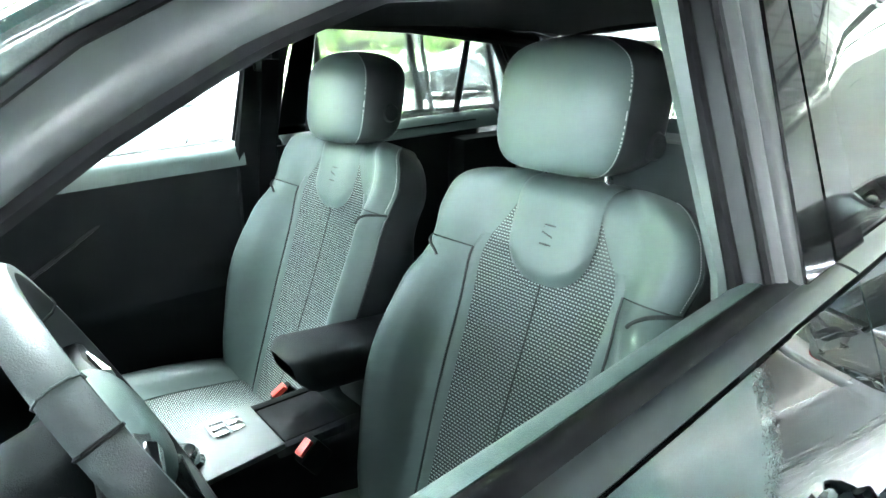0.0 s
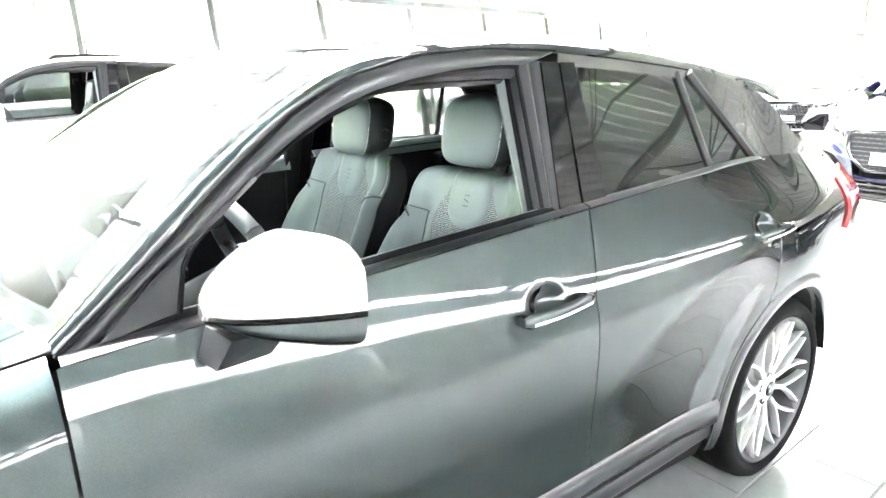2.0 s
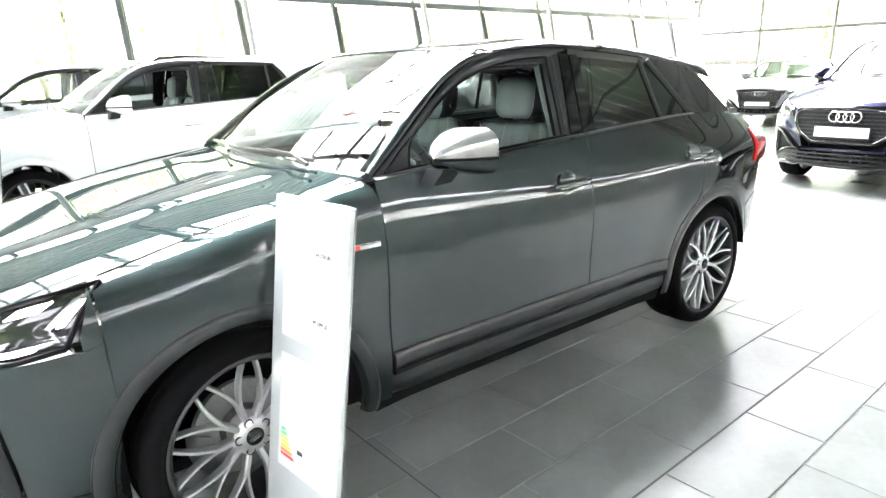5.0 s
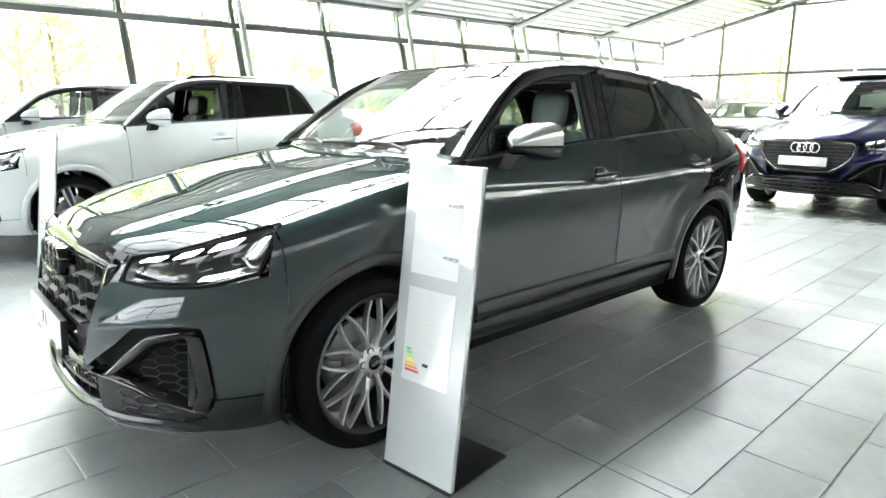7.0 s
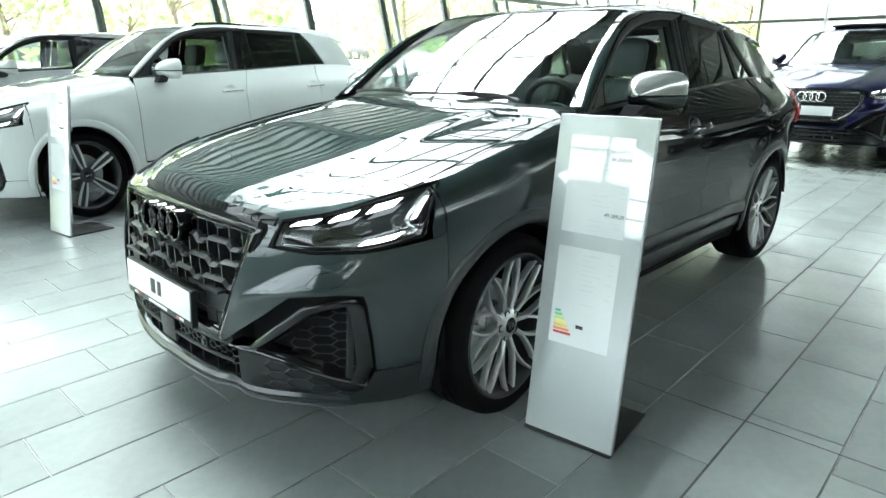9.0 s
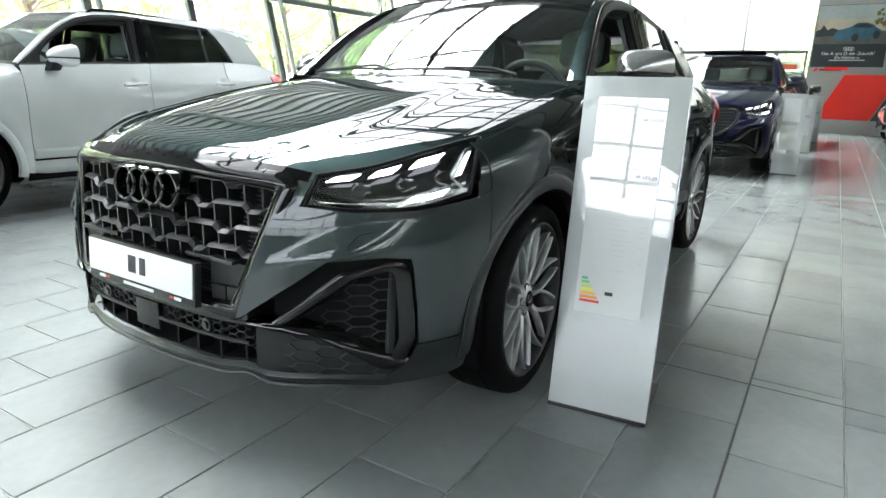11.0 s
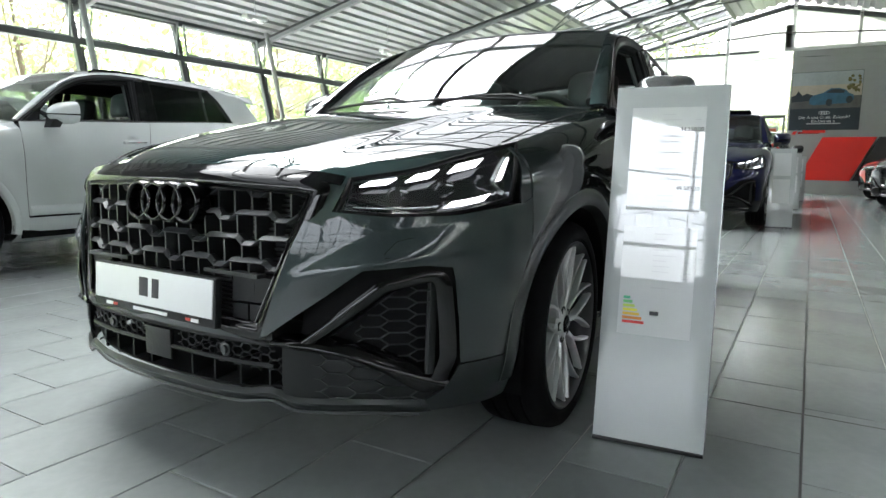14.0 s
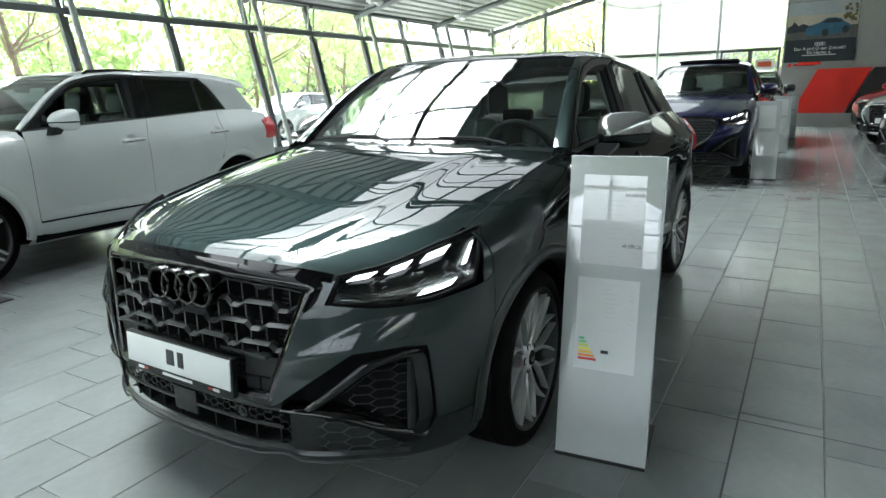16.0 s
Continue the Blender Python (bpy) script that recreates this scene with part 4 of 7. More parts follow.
    def roof(u, v):
        q = 1 - (1 - abs(2 * u - 1)) ** 1.7
        w = math.copysign(q, u - 0.5)
        y, z = oe(v)
        x = glass_x(y, z)
        p = Vector((w * x, y - 0.10 * (1 - q ** 2) * (1 - v) ** 2, RC(v) - (RC(v) - z) * (0.14 * q ** 2 + 0.86 * q ** 12)))
        return (screen((w + 1) / 2, 1.0) + Vector((0, 0.002, 0.004))).lerp(p, min(1, v / 0.055))
    link("roof", Mesh().grid(roof, N(56), N(44)), body, car, thick=0.006)
    if rails:
        for s in (1, -1):
            link("roof_rail", Mesh().tube([(s * (glass_x(y, z) - 0.05), y, z + 0.035 - (0.03 if i in (0, 7) else 0)) for i, (y, z) in enumerate([(1.2, 1.475), (1.26, 1.48), (1.5, 1.49), (1.75, 1.48), (2.0, 1.462), (2.2, 1.442), (2.4, 1.412), (2.48, 1.40)])], 0.012, 8), GLOSSBLK, car, "black roof rail")
    link("roof_aerial", Mesh().grid(lambda u, v: (0.022 * math.cos(2 * math.pi * u) * (1 - v) ** 0.5, 2.45 + 0.06 * math.sin(2 * math.pi * u) * (1 - v) + 0.05 * v, 1.472 + 0.055 * v), 12, 6), GLOSSBLK, car)
    # tail
    link("tailgate", Mesh().grid(lambda u, v: (lambda w: ((0.63 + 0.10 * (1 - v)) * w, 3.245 - 0.06 * v - 0.10 * abs(w) ** 4, 0.62 + 0.47 * v))(2 * u - 1), N(20), N(10)), body, car, thick=0.006)
    link("rear_glass", Mesh().grid(lambda u, v: (lambda w: ((0.655 - 0.085 * v) * w, 3.185 - 0.37 * v - 0.05 * w * w - 0.16 * abs(w) ** 5 * (1 - 0.4 * v), 1.095 + 0.285 * v))(2 * u - 1), 16, 8), PRIVACY, car, "dark tinted rear glass", thick=0.004)
    link("spoiler", Mesh().grid(lambda u, v: (lambda w: ((0.60 - 0.03 * v) * w, 2.74 + 0.17 * v - 0.05 * w * w, 1.434 - 0.035 * v - 0.02 * w * w - 0.03 * abs(w) ** 5))(2 * u - 1), 16, 5), body, car, thick=0.02)
    link("rear_bumper", Mesh().grid(lambda u, v: (lambda w: ((0.70 + 0.09 * v ** 0.5) * w, 3.30 - 0.11 * abs(w) ** 4 - 0.05 * (2 * v - 1) ** 2, 0.30 + 0.34 * v))(2 * u - 1), N(24), 8), body, car, thick=0.008)
    for s in (1, -1):
        link("tail_light", Mesh().grid(lambda u, v: (lambda y, z: (s * (side_x(y, z) + 0.010 - 0.010 * u), y, z))(3.05 + 0.185 * u, 0.86 + (0.185 + 0.03 * u) * v), 10, 8), REDLENS, car, "red tail lamp", thick=0.012)
    # nose skin
    def crease(x, z):
        zl = np.interp(x, (0.43, 0.60, 0.72, 0.82, 0.87), (0.572, 0.604, 0.620, 0.640, 0.69))
        zu = np.interp(x, (0.43, 0.457, 0.64, 0.79, 0.87), (0.585, 0.592, 0.689, 0.714, 0.74))
        p = 0.019 * min(1, max(0, (x - 0.42) / 0.16)) * min(1, max(0, (0.855 - x) / 0.10))
        q = 0.022 * min(1, max(0, (0.53 - x) / 0.14))
        return q + p * max(0, (zu - z) / (zu - zl) if z > zl else 1 - (zl - z) / 0.06) if z < zu else q
    def skin(a, b, s, ease=1.0, vease=1.0):
        def at(u, v):
            u, v = 1 - (1 - u) ** ease, 1 - (1 - v) ** vease
            p = a(u) * (1 - v) + b(u) * v
            x = side_x(-0.39, p[1])
            if p[0] > x:
                y = -0.39 + p[0] - x
                return (s * (side_x(y, p[1]) + 0.001), y, p[1])
            return (s * p[0], nose_y(p[0], p[1]) - crease(p[0], p[1]), p[1])
        return at
    for s in (1, -1):
        link("grille_surround", Mesh().grid(skin(line([(0.383, 0.424), (0.500, 0.797)]), line([(0.400, 0.430), (0.531, 0.735), (0.552, 0.803)]), s), 16, 4), body, car, thick=0.006)
        low_k = lambda u: np.array([np.interp(u, (0, 0.25, 0.38, 0.45, 0.70, 1), (0.400, 0.62, 0.735, 0.777, 0.783, 0.783)), np.interp(u, (0, 0.25, 0.38, 0.45, 0.70, 1), (0.430, 0.600, 0.612, 0.604, 0.47, 0.355))])
        up_k = lambda u: np.array([np.interp(u, (0, 0.15, 0.28, 0.38, 0.45, 0.70, 1), (0.531, 0.66, 0.775, 0.838, 0.897, 0.900, 0.872)), np.interp(u, (0, 0.15, 0.28, 0.38, 0.45, 0.70, 1), (0.735, 0.7245, 0.729, 0.745, 0.768, 0.55, 0.355))])
        link("front_bumper", Mesh().grid(skin(low_k, up_k, s, 1, 1.7), N(80), N(26)), body, car, thick=0.006)
    link("bumper_bridge", Mesh().grid(lambda u, v: (lambda x: (x, nose_y(x, 0.418), 0.408 + 0.020 * v + 0.006 * abs(x / 0.4) ** 6))(0.80 * u - 0.40), 24, 3), body, car, thick=0.006)
    LB = graph([(0, 0.234), (0.30, 0.242), (0.40, 0.256), (0.455, 0.236), (0.60, 0.238), (0.72, 0.224), (0.80, 0.216), (0.87, 0.214)])
    LIP = Mesh().grid(lambda u, v: (lambda x, z: (x, nose_y(x, max(z, 0.25)) - 0.016 + 0.011 * (x / 0.72) ** 4 + 0.03 * abs(v - 0.6), z))(0.72 * (2 * u - 1), LB(abs(0.72 * (2 * u - 1))) + 0.034 * v), N(80), 6)
    EDGE_LIP = Mesh().tube([(0.71 * i / 36, nose_y(0.71 * i / 36, 0.26) - 0.012, LB(abs(0.71 * i / 36)) + 0.001) for i in range(-36, 37)], 0.004, 6)
    for s in (1, -1):
        cb_low = line([(0.715, 0.229), (0.80, 0.217), (0.868, 0.214)])
        cb_up = lambda u: np.array([np.interp(u, (0, 0.3, 0.5, 0.68, 1), (0.718, 0.748, 0.766, 0.783, 0.868)), np.interp(u, (0, 0.3, 0.5, 0.68, 1), (0.262, 0.284, 0.310, 0.351, 0.351))])
        CB = Mesh().grid(lambda u, v: (lambda p: (p[0], p[1] - 0.005, p[2]))(skin(cb_low, cb_up, s, 1.6)(u, v)), N(24), N(12))
        link("bumper_corner", CB, clad, car, "dark satin lower bumper corner", thick=0.006)
    lp = link("front_lip", LIP, clad, car, "satin grey front lip", thick=0.006)
    link("lip_edge", EDGE_LIP, GRILLEG, lp, "silver lower edge")
    gm = grille_mat or GRILLEG
    # grille
    gf = lambda x, z, lift=0.0: Vector((x, nose_y(x, z) - 0.004 - lift, z))
    OUT = CLOSED if closed else [(-0.380, 0.412), (0.380, 0.412), (0.402, 0.428), (0.526, 0.790), (0.508, 0.812), (0.44, 0.822), (0.22, 0.831), (0.0, 0.834), (-0.22, 0.831), (-0.44, 0.822), (-0.508, 0.812), (-0.526, 0.790), (-0.402, 0.428)]
    G = Mesh()
    inner = round_band(G, OUT, lambda x, z, l: gf(x, z, l), 0.030 if closed else 0.046, 0.018)
    grille = link("grille", G, GLOSSBLK, car, "gloss black grille frame", angle=60)
    link("grille_edge", Mesh().tube([gf(p.x, p.y, 0.012) for p in inner], 0.0022, 5, closed=True), CHROME if detail == 1 else GLOSSBLK, grille)
    half = lambda z: 0.352 + (0.468 - 0.352) * min(1, max(0, (z - 0.435) / 0.352))
    ROWS = () if closed else (0.776, 0.716, 0.656, 0.598)
    if closed:
        closed_face(car)
    for row, z0 in enumerate(ROWS):
        w = half(z0) + 0.004
        step = 0.090
        pts = []
        x0 = -step * 8 + (step if row % 2 else 0)
        lev = -1
        for i in range(18):
            xx = x0 + i * step + (0.018 if i % 2 else -0.018)
            for q, l in ((xx - 0.012, lev), (xx + 0.012, -lev)):
                if -w < q < w:
                    if not pts:
                        pts.append((-w, z0 + 0.008 * l if q == xx - 0.012 else z0 - 0.008 * l))
                    pts.append((q, z0 + 0.008 * l))
            lev = -lev
        pts.append((w, pts[-1][1]))
        B = band(Mesh(), pts, lambda x, z: nose_y(x, z) - 0.002, 0.0125, 0.030)
        link("grille_bar", B, gm, grille, smooth=False)
    V = Mesh()
    for r in range(len(ROWS)):
        z1, z2 = ROWS[r], (ROWS + (0.556,))[r + 1]
        for i in range(-8, 9):
            x = i * 0.059 + (0.0295 if r % 2 else 0)
            if abs(x) < half(z2) - 0.02:
                V.box((x, nose_y(x, z1) + 0.028, (z1 + z2) / 2), (0.006, 0.05, z1 - z2))
    if not closed:
        tagged(link("grille_backing", V, MESHGREY, grille, smooth=False), kind="stuff")
    for e in () if closed else (1, -1):
        for z0, z1 in ((0.443, 0.497), (0.503, 0.566)):
            for x0, x1 in ((0.272, 0.322), (0.328, 0.362)):
                k = (z0 - 0.443) * 0.33
                link("blank_panel", Mesh().prism([(x0, z0), (x1 + k, z0), (x1 + k + (0.018 if x1 > 0.35 else 0), z1), (x0, z1)], lambda x, z: (e * x, nose_y(x, z) + 0.006, z), lambda x, z: (e * x, nose_y(x, z) + 0.030, z)), SATINBLK, grille, smooth=False)
        link("plate_strut", Mesh().box((e * 0.27, nose_y(0.27, 0.57) + 0.012, 0.572), (0.20, 0.03, 0.010)), GRILLEG, grille)
    S = Mesh()
    for i in range(0 if closed else 30):
        z = 0.45 + i * 0.0122
        w = half(z) - 0.03
        S.box((0, nose_y(0, z) + 0.075, z), (2 * w, 0.008, 0.005))
    if not closed:
        link("radiator_slats", S, MESHGREY, grille, smooth=False)
    link("radiator_back", Mesh().grid(lambda u, v: (lambda x, z: (x, nose_y(x, z) + 0.105, z))((2 * u - 1) * half(0.43 + 0.385 * v), 0.43 + 0.385 * v), 16, 6), SEALBLK, grille)
    EM = Mesh()
    for k in range(4):
        EM.lathe([(0.0445, 0.05), (0.0430, 0.004), (0.0438, -0.001), (0.0460, -0.0045), (0.0490, -0.006), (0.0525, -0.0045), (0.0552, 0.0), (0.0562, 0.006), (0.0562, 0.05)], 40, "y", ((k - 1.5) * 0.0685, 0, 0))
    link("emblem", EM.move(Matrix.Translation((0, nose_y(0, 0.742) - 0.030, 0.742)) @ pose(0, 0, 0, -4)), GLOSSBLK if detail == 2 else CHROME, grille, "four linked rings as a plain emblem", angle=60)
    if plate:
        pm = Matrix.Translation((0, -0.895, 0.585 if closed else 0.498)) @ pose(0, 0, 0, -4)
        hold = link("plate_holder", Mesh().box((0, 0, 0), (0.532, 0.022, 0.128), bevel=0.004).move(pm), SATINBLK, car, "black plate holder")
        link("plate", Mesh().box((0, -0.0125, 0.010), (0.518, 0.004, 0.099), bevel=0.0015).move(pm), PLATEW, hold, "white enamel show plate")
        if detail == 2:
            for x0, w in ((-0.026, 0.040), (0.026, 0.030)):
                link("plate_mark", Mesh().box((x0, -0.0148, 0.012), (w, 0.001, 0.052), bevel=0.0004).move(pm), INK, hold, "dark printed bar")
            link("plate_bar", Mesh().box((0, -0.012, -0.052), (0.150, 0.002, 0.009)).move(pm), PLATEW, hold, "white printed bar")
            for e in (-1, 1):
                link("plate_mark", Mesh().box((e * 0.190, -0.012, -0.052), (0.030, 0.002, 0.009)).move(pm), PLATEW, hold)
                link("plate_mark", Mesh().box((e * 0.190 + 0.028 * (1 if e < 0 else -1), -0.012, -0.052), (0.018, 0.002, 0.007)).move(pm), REDBTN, hold)
    # lower intake and side vents
    nf = lambda x, z: Vector((x, nose_y(x, z) + 0.006, z))
    L = Mesh()
    for z in (0.345, 0.402):
        L.tube([(x * 0.05, nose_y(x * 0.05, z) + 0.002, z) for x in range(-8, 9)], 0.006, 6)
    for i in range(-4, 5):
        if i:
            x = i * 0.092
            L.box((x, nose_y(x, 0.30) + 0.055, 0.305), (0.006, 0.07, 0.08))
    intake = link("lower_intake", L, SATINBLK, car, "black bars of the lower intake")
    if detail == 2:
        for e in (1, -1):
            H = Mesh()
            honeycomb(H, [(e * 0.06, 0.345), (e * 0.42, 0.325), (e * 0.43, 0.34), (e * 0.385, 0.405), (e * 0.06, 0.405)], nf, 0.0235, 0.0026, 1.6)
            link("intake_mesh", H, MESHGREY, intake, "fine black hexagon mesh")
    link("intake_back", Mesh().grid(lambda u, v: (lambda x: (x, nose_y(x, 0.3) + 0.14, 0.22 + 0.21 * v))((2 * u - 1) * 0.46), 12, 3), SEALBLK, intake, thick=0.004)
    link("intake_floor", Mesh().grid(lambda u, v: (lambda x: (x, nose_y(x, 0.26) + 0.012 + 0.11 * v, LB(abs(x)) + 0.032 + 0.01 * v))((2 * u - 1) * 0.44), 20, 3), SATINBLK, intake, thick=0.006)
    for e in ((-0.25, 0.372), (0.25, 0.372)):
        link("parking_sensor", Mesh().lathe([(0, -0.006), (0.011, -0.006), (0.012, 0), (0.019, 0.001), (0.020, 0.012)], 16, "y", (e[0], nose_y(*e) - 0.002, e[1])), ARCHGREY, intake)
    link("radar_cover", Mesh().box((-0.02, nose_y(0, 0.345) + 0.002, 0.350), (0.115, 0.012, 0.085), bevel=0.004), SATINBLK, intake)
    for s in (1, -1):
        vent = [(0.452, 0.398), (0.557, 0.487), (0.65, 0.572), (0.737, 0.598), (0.767, 0.594), (0.778, 0.559), (0.782, 0.45), (0.782, 0.371), (0.763, 0.310), (0.744, 0.283), (0.718, 0.284), (0.653, 0.350), (0.582, 0.385)]
        F = Mesh()
        vin = round_band(F, vent, lambda x, z, l: Vector((s * x, nose_y(x, z) - 0.004 - l, z)), 0.030, 0.013)
        vt = link("side_vent", F, GLOSSBLK, car, "gloss black vent frame", angle=60)
        link("vent_wall", Mesh().grid(lambda u, v: (lambda p: (s * p.x, nose_y(p.x, p.y) + 0.055 * v, p.y))(vin[round(u * len(vin)) % len(vin)]), len(vin), 2), SATINBLK, vt, smooth=False)
        link("vent_back", Mesh().prism(vent, lambda x, z: (s * x, nose_y(x, z) + 0.038, z), lambda x, z: (s * x, nose_y(x, z) + 0.046, z)), SEALBLK, vt, smooth=False)
        if detail == 2:
            HC = Mesh()
            honeycomb(HC, [(0.565, 0.410), (0.655, 0.556), (0.722, 0.580), (0.735, 0.580), (0.735, 0.335), (0.70, 0.365), (0.63, 0.398)], lambda x, z: (s * x, nose_y(x, z) + 0.022, z), 0.030, 0.0024, 2.35)
            link("vent_mesh", HC, MESHGREY, vt, "black hexagon mesh")
            HC = Mesh()
            honeycomb(HC, [(0.435, 0.268), (0.755, 0.255), (0.72, 0.285), (0.645, 0.345), (0.58, 0.385), (0.45, 0.395)], lambda x, z: (s * x, nose_y(x, z) + 0.005, z), 0.034, 0.0026, 2.3)
            link("lower_mesh", HC, MESHGREY, vt, "black hexagon relief")
        link("vent_floor", Mesh().grid(skin(line([(0.425, 0.258), (0.76, 0.245)]), line([(0.43, 0.402), (0.585, 0.388), (0.66, 0.345), (0.765, 0.285)]), s), 24, 6).move(Matrix.Translation((0, 0.010, 0))), SATINBLK, vt, "grained black lower panel", thick=0.004)
        link("vent_blade", Mesh().grid(lambda u, v: (lambda p: (s * p[0], nose_y(p[0], p[1]) - 0.004 - 0.022 * math.sin(math.pi * v) + 0.03 * v * v, p[1]))(line([(0.405, 0.402), (0.50, 0.396), (0.582, 0.383), (0.655, 0.346), (0.755, 0.284)])(u) * (1 - v) + line([(0.41, 0.425), (0.52, 0.43), (0.61, 0.412), (0.70, 0.362), (0.768, 0.315)])(u) * v), 28, 8), GLOSSBLK, vt, "gloss black blade", thick=0.004)
        link("air_curtain", Mesh().grid(lambda u, v: (s * (0.722 + 0.018 * v - 0.004 * u), nose_y(0.735, 0.35) + 0.006 - 0.012 * math.sin(math.pi * v) + 0.02 * u, 0.335 + 0.245 * u), 12, 5), SATINBLK, vt, "upright black air guide", thick=0.012)
        link("fog_sensor", Mesh().lathe([(0, -0.006), (0.012, -0.006), (0.013, 0), (0.02, 0.001), (0.021, 0.014)], 16, "y", (s * 0.757, nose_y(0.757, 0.40) + 0.020, 0.375)), SATINBLK, vt)
        wash = [(0.664, 0.630), (0.662, 0.640), (0.680, 0.668), (0.70, 0.675), (0.752, 0.681), (0.758, 0.675), (0.742, 0.640), (0.728, 0.634)]
        Wm = Mesh()
        Wm.tube([Vector((s * x, nose_y(x, z) - crease(x, z) - 0.0034, z)) for x, z in wash], 0.0015, 5, closed=True)
        link("washer_cover", Wm, SEALBLK, car, "washer cover seam in the bumper")
        # headlight
        bot = curve([(0.542, -0.757, 0.735), (0.66, -0.688, 0.7275), (0.775, -0.565, 0.735), (0.845, -0.435, 0.765)])
        topc = curve([(0.555, -0.725, 0.812), (0.655, -0.612, 0.835), (0.735, -0.490, 0.873), (0.806, -0.330, 0.909)])
        def lampf(u, v, inset=0.0):
            p = bot(u) * (1 - v) + topc(u) * v
            p = p + np.array([0.012, -0.010, 0.002]) * math.sin(math.pi * v) - inset * np.array([0.45, -0.8, 0.1])
            return (s * p[0], p[1], p[2])
        hl = link("headlight", Mesh().grid(lambda u, v: lampf(u, v), N(24), 10), LENS, car, "clear headlamp lens", thick=0.003)
        link("lamp_housing", Mesh().grid(lambda u, v: lampf(u, v, 0.05), 20, 8), GLOSSBLK, hl, "black lamp housing")
        HB = Mesh()
        for k in range(4):
            pts = {0: [lampf(0, t / 10) for t in range(11)], 1: [lampf(t / 20, 0.0) for t in range(21)], 2: [lampf(t / 20, 1.0) for t in range(21)], 3: [lampf(1, t / 10) for t in range(11)]}[k]
            HB.tube(pts, 0.007, 6)
        link("lamp_rim", HB, SEALBLK, hl)
        for u0 in (0.05, 0.29, 0.53):
            link("day_light", Mesh().grid(lambda u, v: lampf(u0 + (0.14 + 0.04 * (u0 > 0.5)) * u + 0.05 * v, 0.76 + 0.12 * v, 0.018), 4, 2), DRL, hl, "white light segment", thick=0.006)
        link("lamp_chevron", Mesh().tube([lampf(0.97, 0.86, 0.012), lampf(0.90, 0.78, 0.012), lampf(0.83, 0.42, 0.012), lampf(0.93, 0.14, 0.012)], 0.0075, 6), SATINALU, hl, "chrome chevron")
        link("day_light", Mesh().grid(lambda u, v: lampf(0.86 + 0.04 * u + 0.05 * v, 0.40 + 0.38 * v, 0.020), 3, 5), DRL, hl, "white light segment", thick=0.005)
        link("day_light", Mesh().grid(lambda u, v: lampf(0.55 + 0.25 * u + 0.04 * v, 0.11 + 0.10 * v, 0.010), 4, 2), DRL, hl, "white light segment", thick=0.006)
        link("lamp_blade", Mesh().grid(lambda u, v: lampf(0.05 + 0.5 * u, 0.03 + 0.035 * v, 0.012), 8, 2), GLOSSBLK, hl, thick=0.004)
        link("lamp_line", Mesh().tube([lampf(0.06 + 0.42 * i / 8, 0.15, 0.010) for i in range(9)], 0.002, 5), CHROME, hl, "thin chrome line")
        for u0 in (0.24, 0.50, 0.74):
            pp = Vector(lampf(u0, 0.42, 0.035))
            link("projector", Mesh().lathe([(0.0, -0.014), (0.012, -0.011), (0.019, -0.004), (0.022, 0.004), (0.026, 0.006), (0.028, 0.03)], 20, "y", tuple(pp)), GLOSSBLK, hl)
    # bonnet front strip and fender badge
    link("bonnet_strip", Mesh().grid(lambda u, v: (lambda x, z: (x, nose_y(x, z) - 0.012 + 0.010 * v, z))((2 * u - 1) * 0.545, 0.800 + 0.022 * (1 - (2 * u - 1) ** 4) + 0.020 * v), 24, 3), GLOSSBLK, car, thick=0.006)
    if detail == 2:
        for s in (1, -1):
            bd = link("side_badge", Mesh().box((s * (side_x(0.42, 0.872) + 0.002), 0.418, 0.872), (0.005, 0.105, 0.018), bevel=0.001), CHROME, car, "chrome badge strip")
            link("badge_red", Mesh().box((s * (side_x(0.42, 0.872) + 0.0048), 0.383, 0.872), (0.002, 0.018, 0.016)), REDBTN, bd)
    return car

# ---------- cabin ----------
SEAT_W = graph([(0, 0.215), (0.15, 0.258), (0.42, 0.287), (0.62, 0.272), (0.72, 0.247), (0.755, 0.249), (0.82, 0.258), (0.88, 0.246), (0.93, 0.216), (0.97, 0.175), (1.0, 0.12)])
SEAT_B = graph([(0, 0.045), (0.18, 0.075), (0.42, 0.098), (0.62, 0.080), (0.76, 0.048), (0.82, 0.040), (0.92, 0.032), (1.0, 0.012)])
FAB_W = graph([(0, 0.46), (0.4, 0.50), (0.62, 0.57), (0.735, 0.67), (0.77, 0.65), (0.83, 0.52), (0.89, 0.42)])


def seat_back(cx, p, v, lift=0.0):
    """A place on a backrest: p runs from its middle (0) round the bolster to its back (1); v from foot to top."""
    s = 1 if p >= 0 else -1
    p = abs(p)
    w, b = SEAT_W(v), SEAT_B(v)
    sec = curve([(0, 0), (0.42 * w, 0.004), (0.62 * w, 0.16 * b), (0.80 * w, 0.80 * b), (0.92 * w, 1.0 * b), (1.0 * w, 0.70 * b), (1.02 * w, 0.05 * b - 0.02), (0.98 * w, -0.075), (0.82 * w, -0.105), (0.4 * w, -0.112), (0, -0.112)])
    x, d = sec(p)
    d += lift
    z = 0.50 + 0.690 * v
    y = 1.385 + 0.41 * 0.655 * v + 0.018 * math.sin(v * math.pi)
    if v > 0.90:
        q = (v - 0.90) / 0.10
        z -= 0.022 * q ** 2
        d = d - (0.050 * q ** 2 if d > -0.06 else 0)
    return Vector((cx + s * x, y - d * 0.925, z + d * 0.38))


def sec_param(frac):
    """Section parameter at which the front face has the given share of the half width."""
    return 0.335 * frac


def dashes(M, pts, r=0.0011):
    for a, b in zip(pts[::2], pts[1::2]):
        M.tube([a, b], r, 4, caps=False)
    return M


